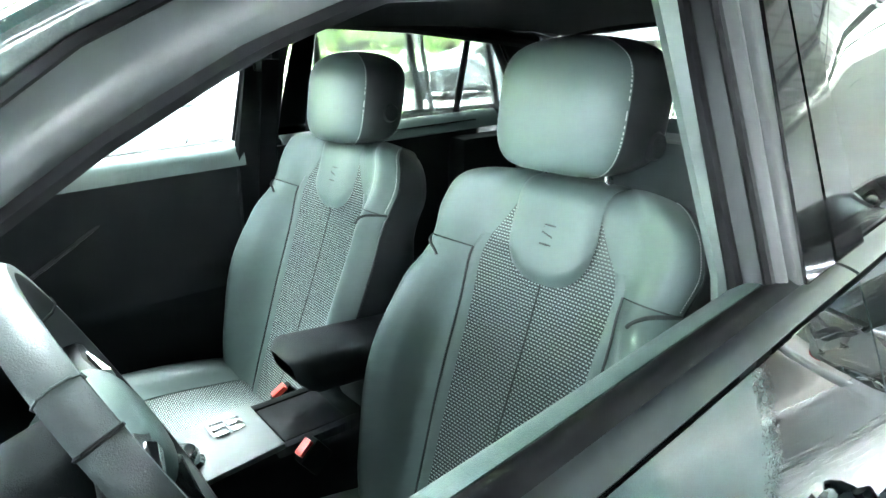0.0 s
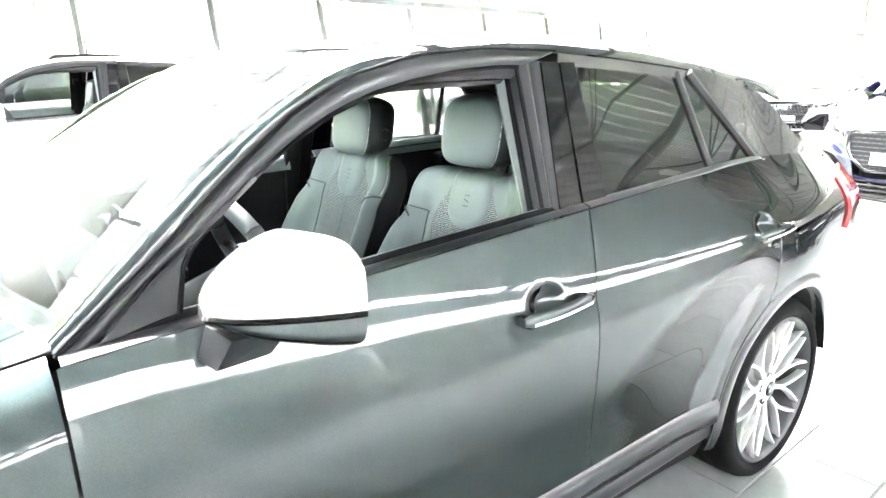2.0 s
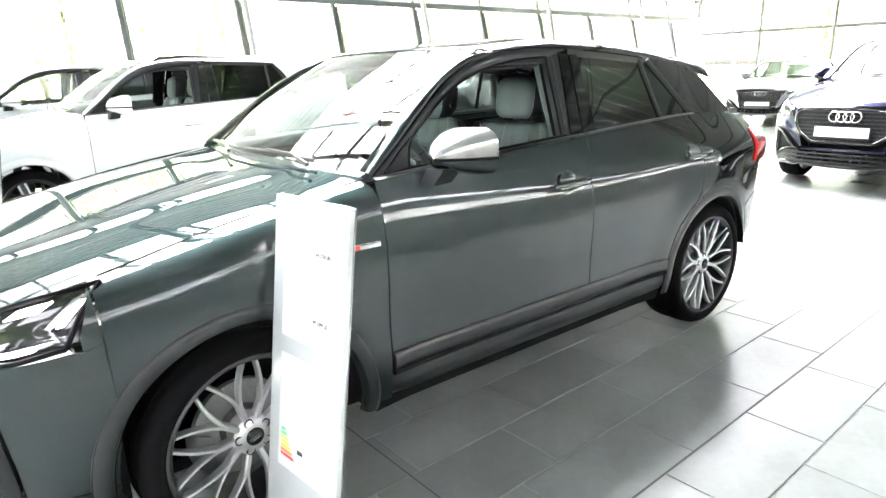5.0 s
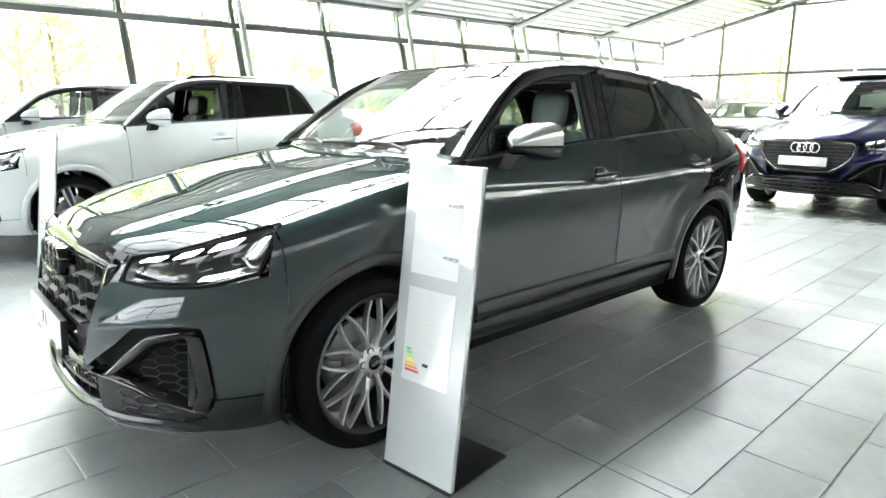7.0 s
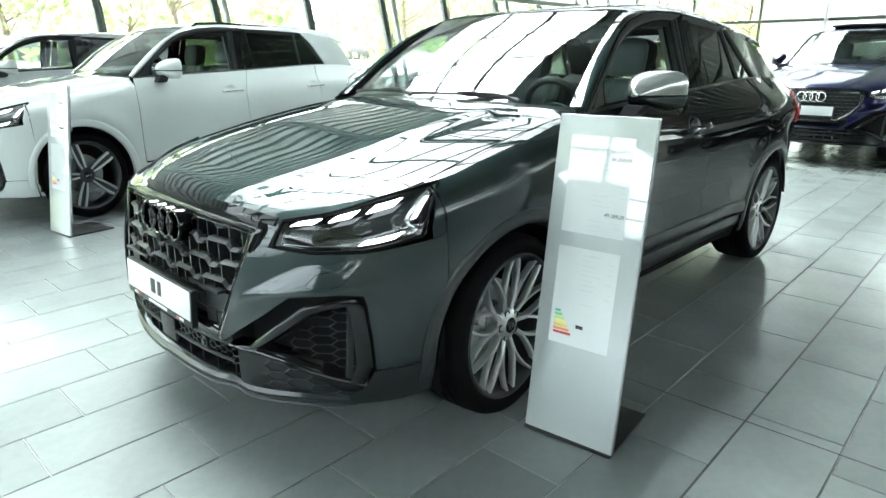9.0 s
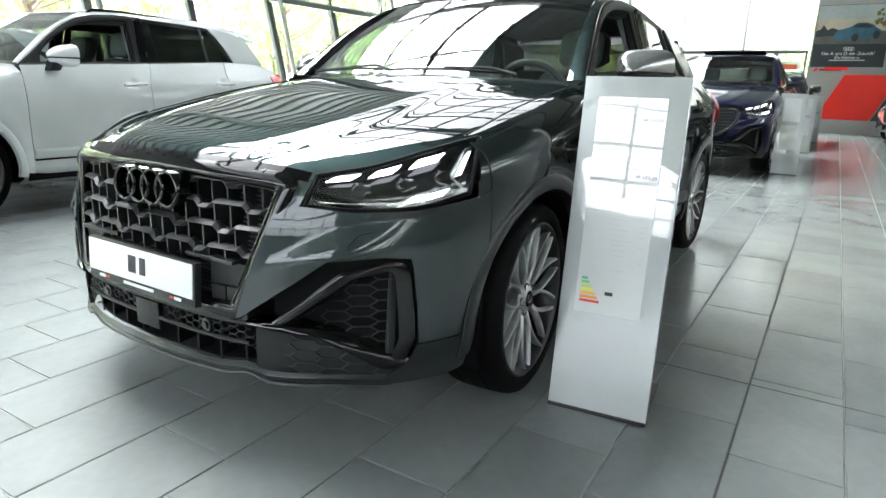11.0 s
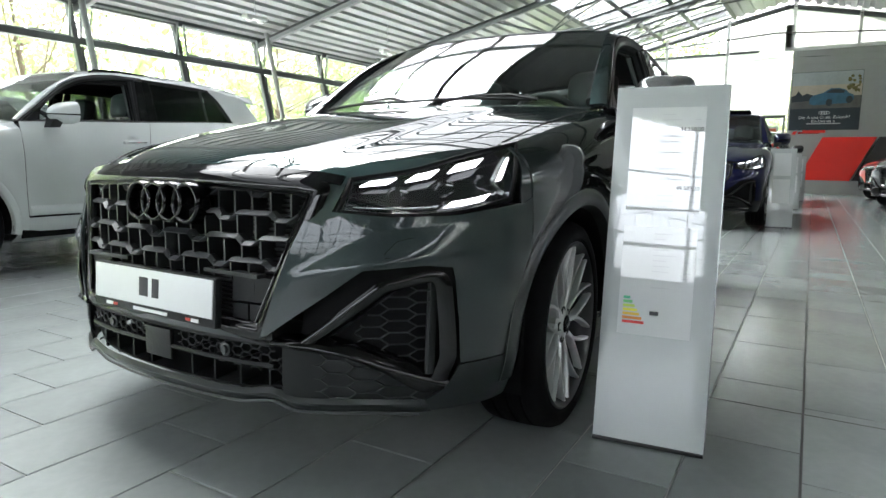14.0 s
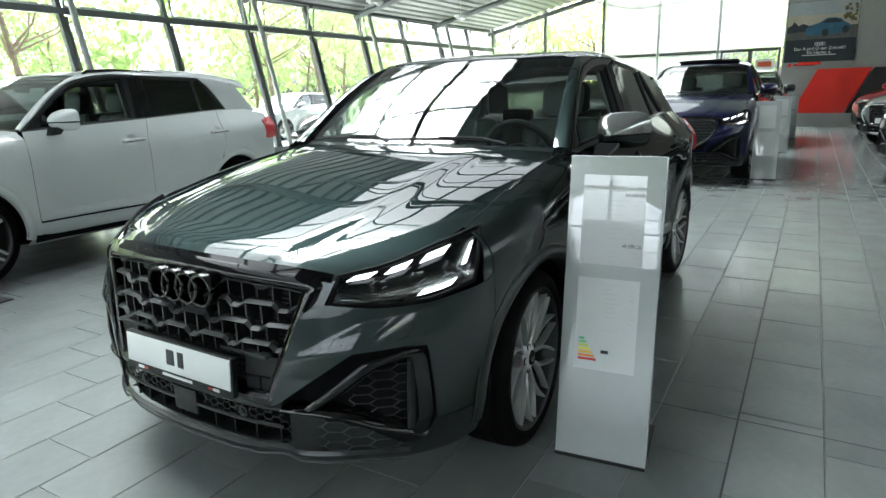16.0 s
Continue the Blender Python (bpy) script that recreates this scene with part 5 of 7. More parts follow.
def seat(car, cx, detail=2):
    n = 1 if detail == 2 else 0.5
    g = lambda k: max(4, int(k * n))
    F = Mesh()
    for s in (1, -1):
        F.grid(lambda u, v: seat_back(cx, s * sec_param(FAB_W(0.91 * v)) * u, 0.91 * v), g(14), g(40), uv=lambda u, v: (s * 0.26 * FAB_W(0.91 * v) * u + 0.3, 0.55 * v))
    seat_ob = link("front_seat", F, FABRIC, car, "sports seat with woven middle and leather bolsters")
    for s in (1, -1):
        link("bolster", Mesh().grid(lambda u, v: seat_back(cx, s * (sec_param(FAB_W(0.745 * v) + 0.10) + (0.46 - sec_param(FAB_W(0.745 * v) + 0.10)) * u), 0.745 * v), g(30), g(30)), LEATHER, seat_ob, "dark green-grey leather bolster")
        link("bolster_edge", Mesh().grid(lambda u, v: seat_back(cx, s * (sec_param(FAB_W(0.79 * v)) + 0.0335 * u), 0.79 * v, 0.004 * math.sin(u * math.pi)), 4, g(30)), LEATHER, seat_ob)
        link("shoulder", Mesh().grid(lambda u, v: (lambda vv: seat_back(cx, s * (lambda i: i + (0.46 - i) * u)(sec_param(FAB_W(min(vv, 0.91)) if vv < 0.91 else 0.40)), vv, 0.0006))(0.748 + 0.250 * v), g(30), g(24)), LEATHER, seat_ob, "leather shoulder wing")
        link("side_panel", Mesh().grid(lambda u, v: seat_back(cx, s * (0.46 + 0.47 * u), v, -0.002), g(16), g(40)), LEATHERDK, seat_ob, "black side panel of the backrest")
        seam = [seat_back(cx, s * (sec_param(FAB_W(0.747 * i / 40) + 0.10)), 0.747 * i / 40, 0.002) for i in range(41)]
        link("seam", Mesh().tube(seam, 0.0022, 6), LEATHERDK, seat_ob)
        if detail == 2:
            link("piping", Mesh().tube([seat_back(cx, s * 0.462, 0.02 + 0.955 * i / 50, 0.001) for i in range(51)], 0.0025, 6), LEATHERDK, seat_ob)
            link("stitching", dashes(Mesh(), [seat_back(cx, s * 0.445, 0.755 + 0.22 * i / 90, 0.001) for i in range(90)]), STITCH, seat_ob, "pale stitching")
            link("seam", Mesh().tube([seat_back(cx, s * (0.34 + 0.12 * i / 24), 0.700 + 0.047 * (i / 24) ** 0.8 + 0.008 * math.sin(i / 24 * math.pi), 0.0035) for i in range(25)], 0.003, 6), LEATHERDK, seat_ob)
    # neck panel with its rounded tongue
    def tongue(u, v):
        w = 2 * u - 1
        vt = 0.995
        half = 0.108 - 0.010 * v
        bot = 0.715 + 0.12 * (1 - math.sqrt(max(0, 1 - abs(w) ** 2.6)))
        vv = bot + (vt - bot) * v
        pr = sec_param(1.0) * abs(w) * half / SEAT_W(vv)
        lift = 0.012 * (1 - abs(w) ** 8) * min(1, v / 0.08 + 0.15)
        return seat_back(cx, (1 if w >= 0 else -1) * pr, vv, lift)
    link("neck_panel", Mesh().grid(tongue, g(28), g(26)), LEATHER, seat_ob, "smooth leather neck panel", thick=0.004)
    if detail == 2:
        link("embossed_mark", Mesh().tube([seat_back(cx, sec_param(1) * k / 0.26, 0.825 + j, 0.0125) for k, j in ((0.016, 0.022), (-0.012, 0.022), (-0.014, 0.004), (0.012, -0.004), (0.014, -0.022), (-0.016, -0.022))], 0.0022, 5), LEATHERDK, seat_ob)
        link("middle_seam", Mesh().tube([seat_back(cx, 0, 0.73 * i / 30, 0.0005) for i in range(31)], 0.0016, 5), LEATHERDK, seat_ob)
    link("seat_rear", Mesh().grid(lambda u, v: (lambda p: p + Vector((0, 0.004, 0)))(seat_back(cx, (2 * u - 1) * 1.0 if abs(2 * u - 1) > 0.86 else (0.86 if u > 0.5 else -0.86), v)), 2, 10).grid(lambda u, v: seat_back(cx, 0.84 + 0.16 * u, v), 4, 16).grid(lambda u, v: seat_back(cx, -0.84 - 0.16 * u, v), 4, 16), LEATHERDK, seat_ob)
    # headrest
    def head(a, b, grow=1.0):
        ca, sa, cb, sb = math.cos(a), math.sin(a), math.cos(b), math.sin(b)
        f = lambda t, e: math.copysign(abs(t) ** e, t)
        eb = 0.36 if sb < 0 else 0.36 + 0.46 * sb
        x = 0.142 * f(ca, 0.50) * f(cb, eb)
        y = 0.078 * f(sa, 0.70) * f(cb, eb)
        z = 0.104 * f(sb, 0.55)
        x *= 1 - 0.06 * max(0, -sb) ** 2 - 0.20 * max(0, sb) ** 3
        y += 0.012 * (x / 0.138) ** 2 + 0.16 * z
        return Vector((cx - 0.014 + x * grow, 1.673 + y * grow, (1.276 if cx > 0 else 1.252) + z * grow))
    link("headrest", Mesh().grid(lambda u, v: head(math.pi + math.pi * (0.19 + 0.62 * u), -math.pi / 2 + math.pi * v), g(28), g(28)), LEATHER, seat_ob, "padded leather headrest")
    link("headrest_rear", Mesh().grid(lambda u, v: head(-math.pi * 0.19 + math.pi * 1.38 * u, -math.pi / 2 + math.pi * v, 0.997), g(28), g(28)), LEATHERDK, seat_ob, "black leather headrest back")
    if detail == 2:
        for e, a in ((1, 0.19), (-1, 0.81)):
            link("stitching", dashes(Mesh(), [head(math.pi + math.pi * (a + 0.012 * e), -1.35 + 2.7 * i / 110, 1.002) for i in range(110)], 0.001), STITCH, seat_ob, "pale stitching")
        link("headrest_button", Mesh().lathe([(0, 0.012), (0.018, 0.011), (0.022, 0.005), (0.023, -0.01)], 20, "x", (cx + 0.120, 1.690, 1.222)), LEATHERDK, seat_ob)
        for e in (-1, 1):
            link("headrest_post", Mesh().tube([(cx + e * 0.062, 1.672, 1.10), (cx + e * 0.062, 1.668, 1.20)], 0.0065, 10), CHROME, seat_ob, "chrome headrest post")
            link("post_collar", Mesh().lathe([(0.007, 0.006), (0.014, 0.005), (0.019, 0.0), (0.020, -0.012)], 16, "z", (cx + e * 0.062, 1.672, 1.142)), TRIM if e < 0 else CHROME, seat_ob)
    # cushion
    def cush(p, v, lift=0.0):
        s = 1 if p >= 0 else -1
        sec = curve([(0, 0), (0.11, 0.0), (0.15, 0.012), (0.195, 0.048), (0.235, 0.058), (0.262, 0.030), (0.270, -0.03), (0.262, -0.12)])
        x, h = sec(abs(p))
        y = 0.90 + 0.50 * v
        z = 0.545 - 0.035 * v + 0.012 * math.sin(v * math.pi) - 0.055 * max(0, 0.16 - v) ** 2 / 0.0256
        return Vector((cx + s * x, y, z + h * (0.75 + 0.25 * math.sin(v * math.pi)) + lift))
    link("cushion", Mesh().grid(lambda u, v: cush((2 * u - 1) * 0.36, v), g(16), g(20), uv=lambda u, v: (0.27 * u, 0.5 * v)), FABRIC, seat_ob, "woven seat cushion")
    for s in (1, -1):
        link("cushion_bolster", Mesh().grid(lambda u, v: cush(s * (0.36 + 0.64 * u), v, 0.002), g(20), g(20)), LEATHER, seat_ob, "leather cushion bolster")
    link("cushion_front", Mesh().grid(lambda u, v: (lambda p: Vector((p.x, p.y - 0.02 * math.sin(v * math.pi / 2), p.z - 0.17 * v)))(cush((2 * u - 1) * 0.97, 0)), 12, 5), LEATHER, seat_ob)
    return seat_ob


def cabin(car, detail=2, lhd=True):
    for cx in (0.345, -0.345):
        seat(car, cx, detail)
    # floor, firewall, headliner
    link("cabin_floor", Mesh().box((0, 1.55, 0.29), (1.50, 2.3, 0.05), bevel=0.01), TRIM, car)
    link("firewall", Mesh().box((0, 0.44, 0.62), (1.46, 0.04, 0.7), bevel=0.01), TRIM, car)
    link("headliner", Mesh().grid(lambda u, v: (lambda w, y: (w * (0.592 - 0.05 * v), y, 1.460 - 0.035 * w ** 4 - 0.03 * (1 - v) ** 4 - 0.10 * max(0, v - 0.6) ** 1.5))(2 * u - 1, 1.08 + 1.80 * v), 16, 16), HEADLINER, car, "black cloth headliner", thick=0.01)
    # dashboard
    D = Mesh().grid(lambda u, v: (lambda w, a: (0.73 * w, 0.50 + 0.30 * math.sin(a) ** 0.8 + 0.03 * (1 - w * w), 0.80 + 0.215 * math.cos(a) - 0.02 * w * w))(2 * u - 1, math.pi * (0.02 + 0.60 * v)), 24, 16)
    dash = link("dashboard", D, TRIM, car, "soft black dashboard", thick=0.01)
    if detail == 2:
        link("instrument_hood", Mesh().grid(lambda u, v: (lambda w: (0.36 + 0.17 * w, 0.57 + 0.15 * v, 0.995 + 0.050 * (1 - w ** 4) + 0.010 * v))(2 * u - 1), 14, 8), TRIM, dash, thick=0.02)
        link("instrument_screen", Mesh().box((0.36, 0.705, 0.985), (0.28, 0.01, 0.09), pose(0, 0, 0, -15)), GLOSSBLK, dash)
        link("centre_screen", Mesh().box((0, 0.74, 1.045), (0.22, 0.016, 0.125), pose(0, 0, 0, -12), bevel=0.004), GLOSSBLK, dash, "flat centre screen")
        for x in (-0.62, -0.12, 0.12, 0.635):
            vt = link("round_vent", Mesh().lathe([(0.058, 0.0), (0.060, 0.012), (0.050, 0.014), (0.046, 0.0), (0.03, -0.01), (0, -0.01)], 24, "y", (x, 0.805, 0.925)), SATINALU, dash, "aluminium-ringed round vent")
        link("dash_strip", Mesh().tube([(-0.70 + 1.4 * i / 20, 0.815, 0.885) for i in range(21)], 0.008, 6), SATINALU, dash)
    # steering wheel, flat at the bottom
    C, tilt = Vector((0.365, 0.955, 1.005)), radians(25)
    up, nrm = Vector((0, -math.sin(tilt), math.cos(tilt))), Vector((0, math.cos(tilt), math.sin(tilt)))

    def rim(a, R=0.182):
        y = max(R * math.sin(a), -R * 0.84)
        return C + Vector((1, 0, 0)) * R * math.cos(a) + up * y
    n = 72
    R = Mesh()
    o = []
    for i in range(n):
        a = 2 * math.pi * i / n
        c = rim(a)
        rad = (c - C).normalized()
        o.append([c + 0.0165 * math.cos(t * math.pi / 5) * rad + 0.0195 * math.sin(t * math.pi / 5) * nrm for t in range(10)])
    R.add([p for ring in o for p in ring], [(10 * i + j, 10 * i + (j + 1) % 10, 10 * ((i + 1) % n) + (j + 1) % 10, 10 * ((i + 1) % n) + j) for i in range(n) for j in range(10)])
    sw = link("steering_wheel", R, LEATHERDK, car, "flat-bottomed leather steering wheel")
    if detail == 2:
        link("wheel_hub", Mesh().grid(lambda u, v: (lambda a: C + nrm * (-0.012 + 0.040 * math.cos(v * math.pi / 2)) + Vector((1, 0, 0)) * 0.092 * math.cos(a) * math.sin(v * math.pi / 2) ** 0.6 + up * (0.072 * math.sin(a) * math.sin(v * math.pi / 2) ** 0.6 - 0.005))(2 * math.pi * u), 28, 8), LEATHER, sw, "padded wheel hub")
        for a in (0.12, math.pi - 0.12, -math.pi / 2):
            q = rim(a)
            link("wheel_spoke", Mesh().tube([C + (q - C) * 0.35 - nrm * 0.006, C + (q - C) * 0.7 - nrm * 0.008, q - nrm * 0.004], [0.026, 0.018, 0.016], 10), SATINBLK, sw)
            link("spoke_trim", Mesh().tube([C + (q - C) * 0.48 + nrm * 0.010, C + (q - C) * 0.86 + nrm * 0.006], [0.012, 0.005], 8), CHROME, sw, "chrome spoke trim")
        link("wheel_seam", Mesh().tube([p + (p - rim(2 * math.pi * 9 / n)) * 0.05 for p in o[9]], 0.0012, 5, closed=True), LEATHERDK, sw)
        for a in (0.55, math.pi - 0.55):
            k = int(round(a / (2 * math.pi) * n)) % n
            link("grip_seam", Mesh().tube(o[k], 0.0022, 5, closed=True), SEALBLK, sw, "seam where the perforated grip begins")
        link("shift_paddle", Mesh().box(tuple(C + Vector((0.135, 0, 0)) - nrm * 0.035 + up * 0.02), (0.03, 0.008, 0.10), bevel=0.003), SATINBLK, sw)
        link("column_stalk", Mesh().grid(lambda u, v: (lambda a, k: Vector((0.315 - 0.135 * u, 0.806 + 0.027 * u + 0.007 * math.cos(a) * k, 1.004 + 0.040 * u + 0.019 * math.sin(a) * k)))(2 * math.pi * v, 0.55 + 0.45 * min(1, 2 * u) if u < 0.97 else 0.7), 14, 12), ARCHGREY, sw, "flat satin grey stalk")
        for x, z in ((0.52, 0.0), (0.52, -0.05)):
            link("column_stalk", Mesh().tube([C + Vector((x - 0.365, 0, 0)) * 0.3 - nrm * 0.07 + up * z, C + Vector((x - 0.365, 0, 0)) * 1.15 - nrm * 0.075 + up * (z + 0.02)], [0.010, 0.014], 8), SATINBLK, sw)
        link("column", Mesh().tube([C - nrm * 0.02, C - nrm * 0.25], [0.05, 0.07], 14), TRIM, sw)
    # console
    cons = link("console", Mesh().grid(lambda u, v: (lambda w: (0.115 * math.copysign(abs(w) ** 0.6, w), 0.78 + 0.80 * v, 0.40 + 0.29 * (1 - abs(w) ** 5) - 0.03 * max(0, v - 0.55)))(2 * u - 1), 20, 12), TRIM, car, "black centre console", thick=0.006)
    if detail == 2:
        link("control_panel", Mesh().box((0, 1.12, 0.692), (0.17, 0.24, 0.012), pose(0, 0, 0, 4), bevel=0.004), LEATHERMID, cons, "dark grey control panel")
        link("rotary_knob", Mesh().lathe([(0, 0.026), (0.022, 0.025), (0.026, 0.020), (0.027, 0.004), (0.034, 0.0)], 28, "z", (0.02, 1.085, 0.700)), CHROME, cons, "chrome-edged rotary knob")
        link("knob_top", Mesh().lathe([(0, 0.0275), (0.020, 0.0265), (0.0215, 0.025)], 28, "z", (0.02, 1.085, 0.700)), GLOSSBLK, cons)
        for k in range(4):
            link("console_button", Mesh().box((-0.045 + 0.024 * (k % 2), 1.165 + 0.03 * (k // 2), 0.702), (0.020, 0.026, 0.010), bevel=0.002), SATINALU, cons, "satin metal button")
        link("button_trim", Mesh().box((-0.034, 1.148, 0.705), (0.045, 0.004, 0.006)), CHROME, cons)
        link("tray", Mesh().box((0.0, 1.31, 0.672), (0.13, 0.13, 0.05), bevel=0.008), SEALBLK, cons)
        for e in (0.075, -0.075):
            link("tray_edge", Mesh().box((e, 1.31, 0.688), (0.02, 0.17, 0.02), bevel=0.006), TRIM, cons)
        for x, y, z, rot in ((0.095, 1.285, 0.665, 10), (-0.115, 1.335, 0.665, -10)):
            link("buckle", Mesh().box((x, y, z), (0.022, 0.05, 0.055), pose(0, 0, 0, 35, 0, rot), bevel=0.004), TRIM, cons)
            link("buckle_button", Mesh().box((x, y - 0.017, z + 0.024), (0.018, 0.032, 0.012), pose(0, 0, 0, 35, 0, rot), bevel=0.002), REDBTN, cons, "red buckle button")
        link("armrest", Mesh().grid(lambda u, v: (lambda a, q: (0.072 * math.copysign(abs(math.cos(a)) ** 0.5, math.cos(a)) * q, 1.285 + 0.32 * v - 0.012 * math.sin(a), 0.805 - 0.03 * v + 0.046 * math.copysign(abs(math.sin(a)) ** 0.6, math.sin(a)) * q))(2 * math.pi * u, min(1, (0.04 + v) * 9) ** 0.5), 28, 20), LEATHERDK, cons, "padded leather armrest")
        link("armrest_base", Mesh().box((0, 1.50, 0.72), (0.11, 0.16, 0.14), bevel=0.02), FABRIC, cons)
    # doors inside, pillars, rear bench
    for s in (1, -1):
        fd = link("door_card", Mesh().grid(lambda u, v: (lambda y, z: (s * (min(0.755, glass_x(y, BELT(y)) - 0.045 + 0.30 * max(0, 1.04 - z)) - 0.045 * math.exp(-((z - 0.72) / 0.06) ** 2) - 0.02 * math.exp(-((z - 0.45) / 0.1) ** 2)), y, z))(0.56 + 0.95 * u, 0.36 + (BELT(0.56 + 0.95 * u) - 0.03 - 0.36) * v), 16, 24), TRIM, car, "black door card", thick=0.01)
        link("door_ledge", Mesh().grid(lambda u, v: (lambda y: (s * (glass_x(y, BELT(y)) - 0.064 + 0.042 * v - 0.012 * math.sin(v * 3)), y, BELT(y) - 0.055 + 0.058 * math.sin(v * math.pi / 2)))(0.60 + 0.92 * u), 16, 8), LEATHER, fd, "green-grey padded door ledge", thick=0.008)
        if detail == 2:
            link("trim_blade", Mesh().tube([(s * 0.748, 0.78, 0.72), (s * 0.750, 1.02, 0.86), (s * 0.750, 1.24, 1.00)], [0.003, 0.006, 0.003], 8), ARCHGREY, fd, "slim aluminium trim blade")
            link("inner_handle", Mesh().tube([(s * 0.735, 0.80, 0.955), (s * 0.725, 0.86, 0.96), (s * 0.735, 0.92, 0.965)], 0.010, 8), CHROME, fd, "chrome inner door handle")
            link("pull_grip", Mesh().grid(lambda u, v: (lambda a: (s * (0.722 + 0.010 * math.cos(a)), 0.835 + 0.105 * u + 0.010 * math.sin(a), 0.838 - 0.095 * u + 0.016 * math.sin(a)))(2 * math.pi * v), 8, 12), GRILLEG, fd, "satin grey pull grip")
            link("speaker_ring", Mesh().lathe([(0.085, 0), (0.088, 0.008), (0.08, 0.01), (0.0, 0.004)], 28, "x", (s * 0.745, 0.74, 0.52)), SATINBLK, fd)
        link("rear_door_card", Mesh().grid(lambda u, v: (lambda y, z: (s * (min(0.752, glass_x(y, BELT(y)) - 0.045 + 0.30 * max(0, 1.04 - z)) - 0.03 * math.exp(-((z - 0.72) / 0.06) ** 2)), y, z))(1.62 + 0.72 * u, 0.36 + (BELT(1.62 + 0.72 * u) - 0.02 - 0.36) * v), 10, 12), TRIM, car, "black rear door card", thick=0.01)
        link("rear_ledge", Mesh().grid(lambda u, v: (lambda y: (s * (glass_x(y, BELT(y)) - 0.058 + 0.038 * v), y, BELT(y) - 0.05 + 0.052 * math.sin(v * math.pi / 2)))(1.64 + 0.80 * u), 10, 6), LEATHER, car, thick=0.008)
        # same trim both sides; the far one's shade is put into its colour
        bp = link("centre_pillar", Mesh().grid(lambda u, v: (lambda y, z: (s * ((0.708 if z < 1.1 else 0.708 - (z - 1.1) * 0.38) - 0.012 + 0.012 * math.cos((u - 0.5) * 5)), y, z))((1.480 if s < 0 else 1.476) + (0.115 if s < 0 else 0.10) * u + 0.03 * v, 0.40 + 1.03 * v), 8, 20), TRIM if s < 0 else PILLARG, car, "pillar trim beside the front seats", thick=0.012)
        if s < 0:
            link("seat_belt", Mesh().grid(lambda u, v: (s * ((0.680 - 0.02 * v) if v < 0.6 else 0.668 - (v - 0.6) * 0.25), 1.535 + 0.045 * u + 0.01 * v, 0.42 + 0.92 * v), 2, 14), SEALBLK, bp, "black belt webbing", thick=0.002)
        if s < 0:
            link("belt_anchor", Mesh().box((s * 0.600, 1.56, 1.335), (0.02, 0.05, 0.05), bevel=0.008), SATINBLK, bp)
        link("pillar_cover", Mesh().tube([(s * 0.70, 0.575, 1.10), (s * 0.652, 0.84, 1.30), (s * 0.60, 1.10, 1.436)], 0.020, 10), HEADLINER if detail == 2 else TRIM, car)
        link("roof_rail_trim", Mesh().tube([(s * 0.605, 1.10, 1.436), (s * 0.588, 1.5, 1.445), (s * 0.562, 2.0, 1.428), (s * 0.535, 2.5, 1.38)], 0.024, 10), HEADLINER, car)
        link("rear_pillar_trim", Mesh().grid(ruled(line([(2.33, 1.425), (2.60, 1.16)]), line([(2.42, 1.41), (2.70, 1.35), (2.92, 1.14)]), lambda y, z: glass_x(y, z) - 0.03 - 0.05 * max(0, y - 2.6), s), 10, 8), HEADLINER, car, thick=0.012)
        link("rear_side_trim", Mesh().box((s * 0.63, 2.55, 0.86), (0.10, 0.65, 0.44), bevel=0.03), TRIM, car)
    # rear bench wears the leather whose colour already holds the cabin's shade
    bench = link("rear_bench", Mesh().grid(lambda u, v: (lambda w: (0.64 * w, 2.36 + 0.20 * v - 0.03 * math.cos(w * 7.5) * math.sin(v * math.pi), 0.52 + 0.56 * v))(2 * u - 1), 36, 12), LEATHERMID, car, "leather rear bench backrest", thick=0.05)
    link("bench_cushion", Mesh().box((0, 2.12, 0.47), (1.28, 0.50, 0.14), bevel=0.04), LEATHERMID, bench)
    for x in (-0.42, -0.20, 0.20, 0.42):
        link("bench_seam", Mesh().tube([(x, 2.338 + 0.20 * v / 10 - 0.03 * math.cos(x / 0.64 * 7.5) * math.sin(v / 10 * math.pi) - 0.010, 0.52 + 0.056 * v) for v in range(11)], 0.004, 6), SEALBLK, bench)
    for x in (-0.40, 0.40):
        link("rear_headrest", Mesh().box((x, 2.575, 1.125), (0.25, 0.075, 0.12), bevel=0.03), LEATHERDK, bench, "black rear headrest")
    link("parcel_shelf", Mesh().box((0, 2.85, 1.03), (1.10, 0.46, 0.03), bevel=0.01), TRIM, car)
    link("inner_mirror", Mesh().box((0, 0.98, 1.385), (0.22, 0.03, 0.06), bevel=0.012), GLOSSBLK, car, "black inner mirror")

# ---------- the hall ----------
def leaf(name, color):
    """Foliage that also lets light through."""
    m = mat(name, color, rough=0.6, noise_scale=1.2, noise_amount=0.35)
    nt = m.node_tree
    tr, mx = nt.nodes.new("ShaderNodeBsdfTranslucent"), nt.nodes.new("ShaderNodeMixShader")
    tr.inputs[0].default_value = (color[0] * 1.9, color[1] * 1.9, color[2] * 1.5, 1)
    mx.inputs[0].default_value = 0.5
    nt.links.new(nt.nodes["Principled BSDF"].outputs[0], mx.inputs[1])
    nt.links.new(tr.outputs[0], mx.inputs[2])
    nt.links.new(mx.outputs[0], nt.nodes["Material Output"].inputs[0])
    return m


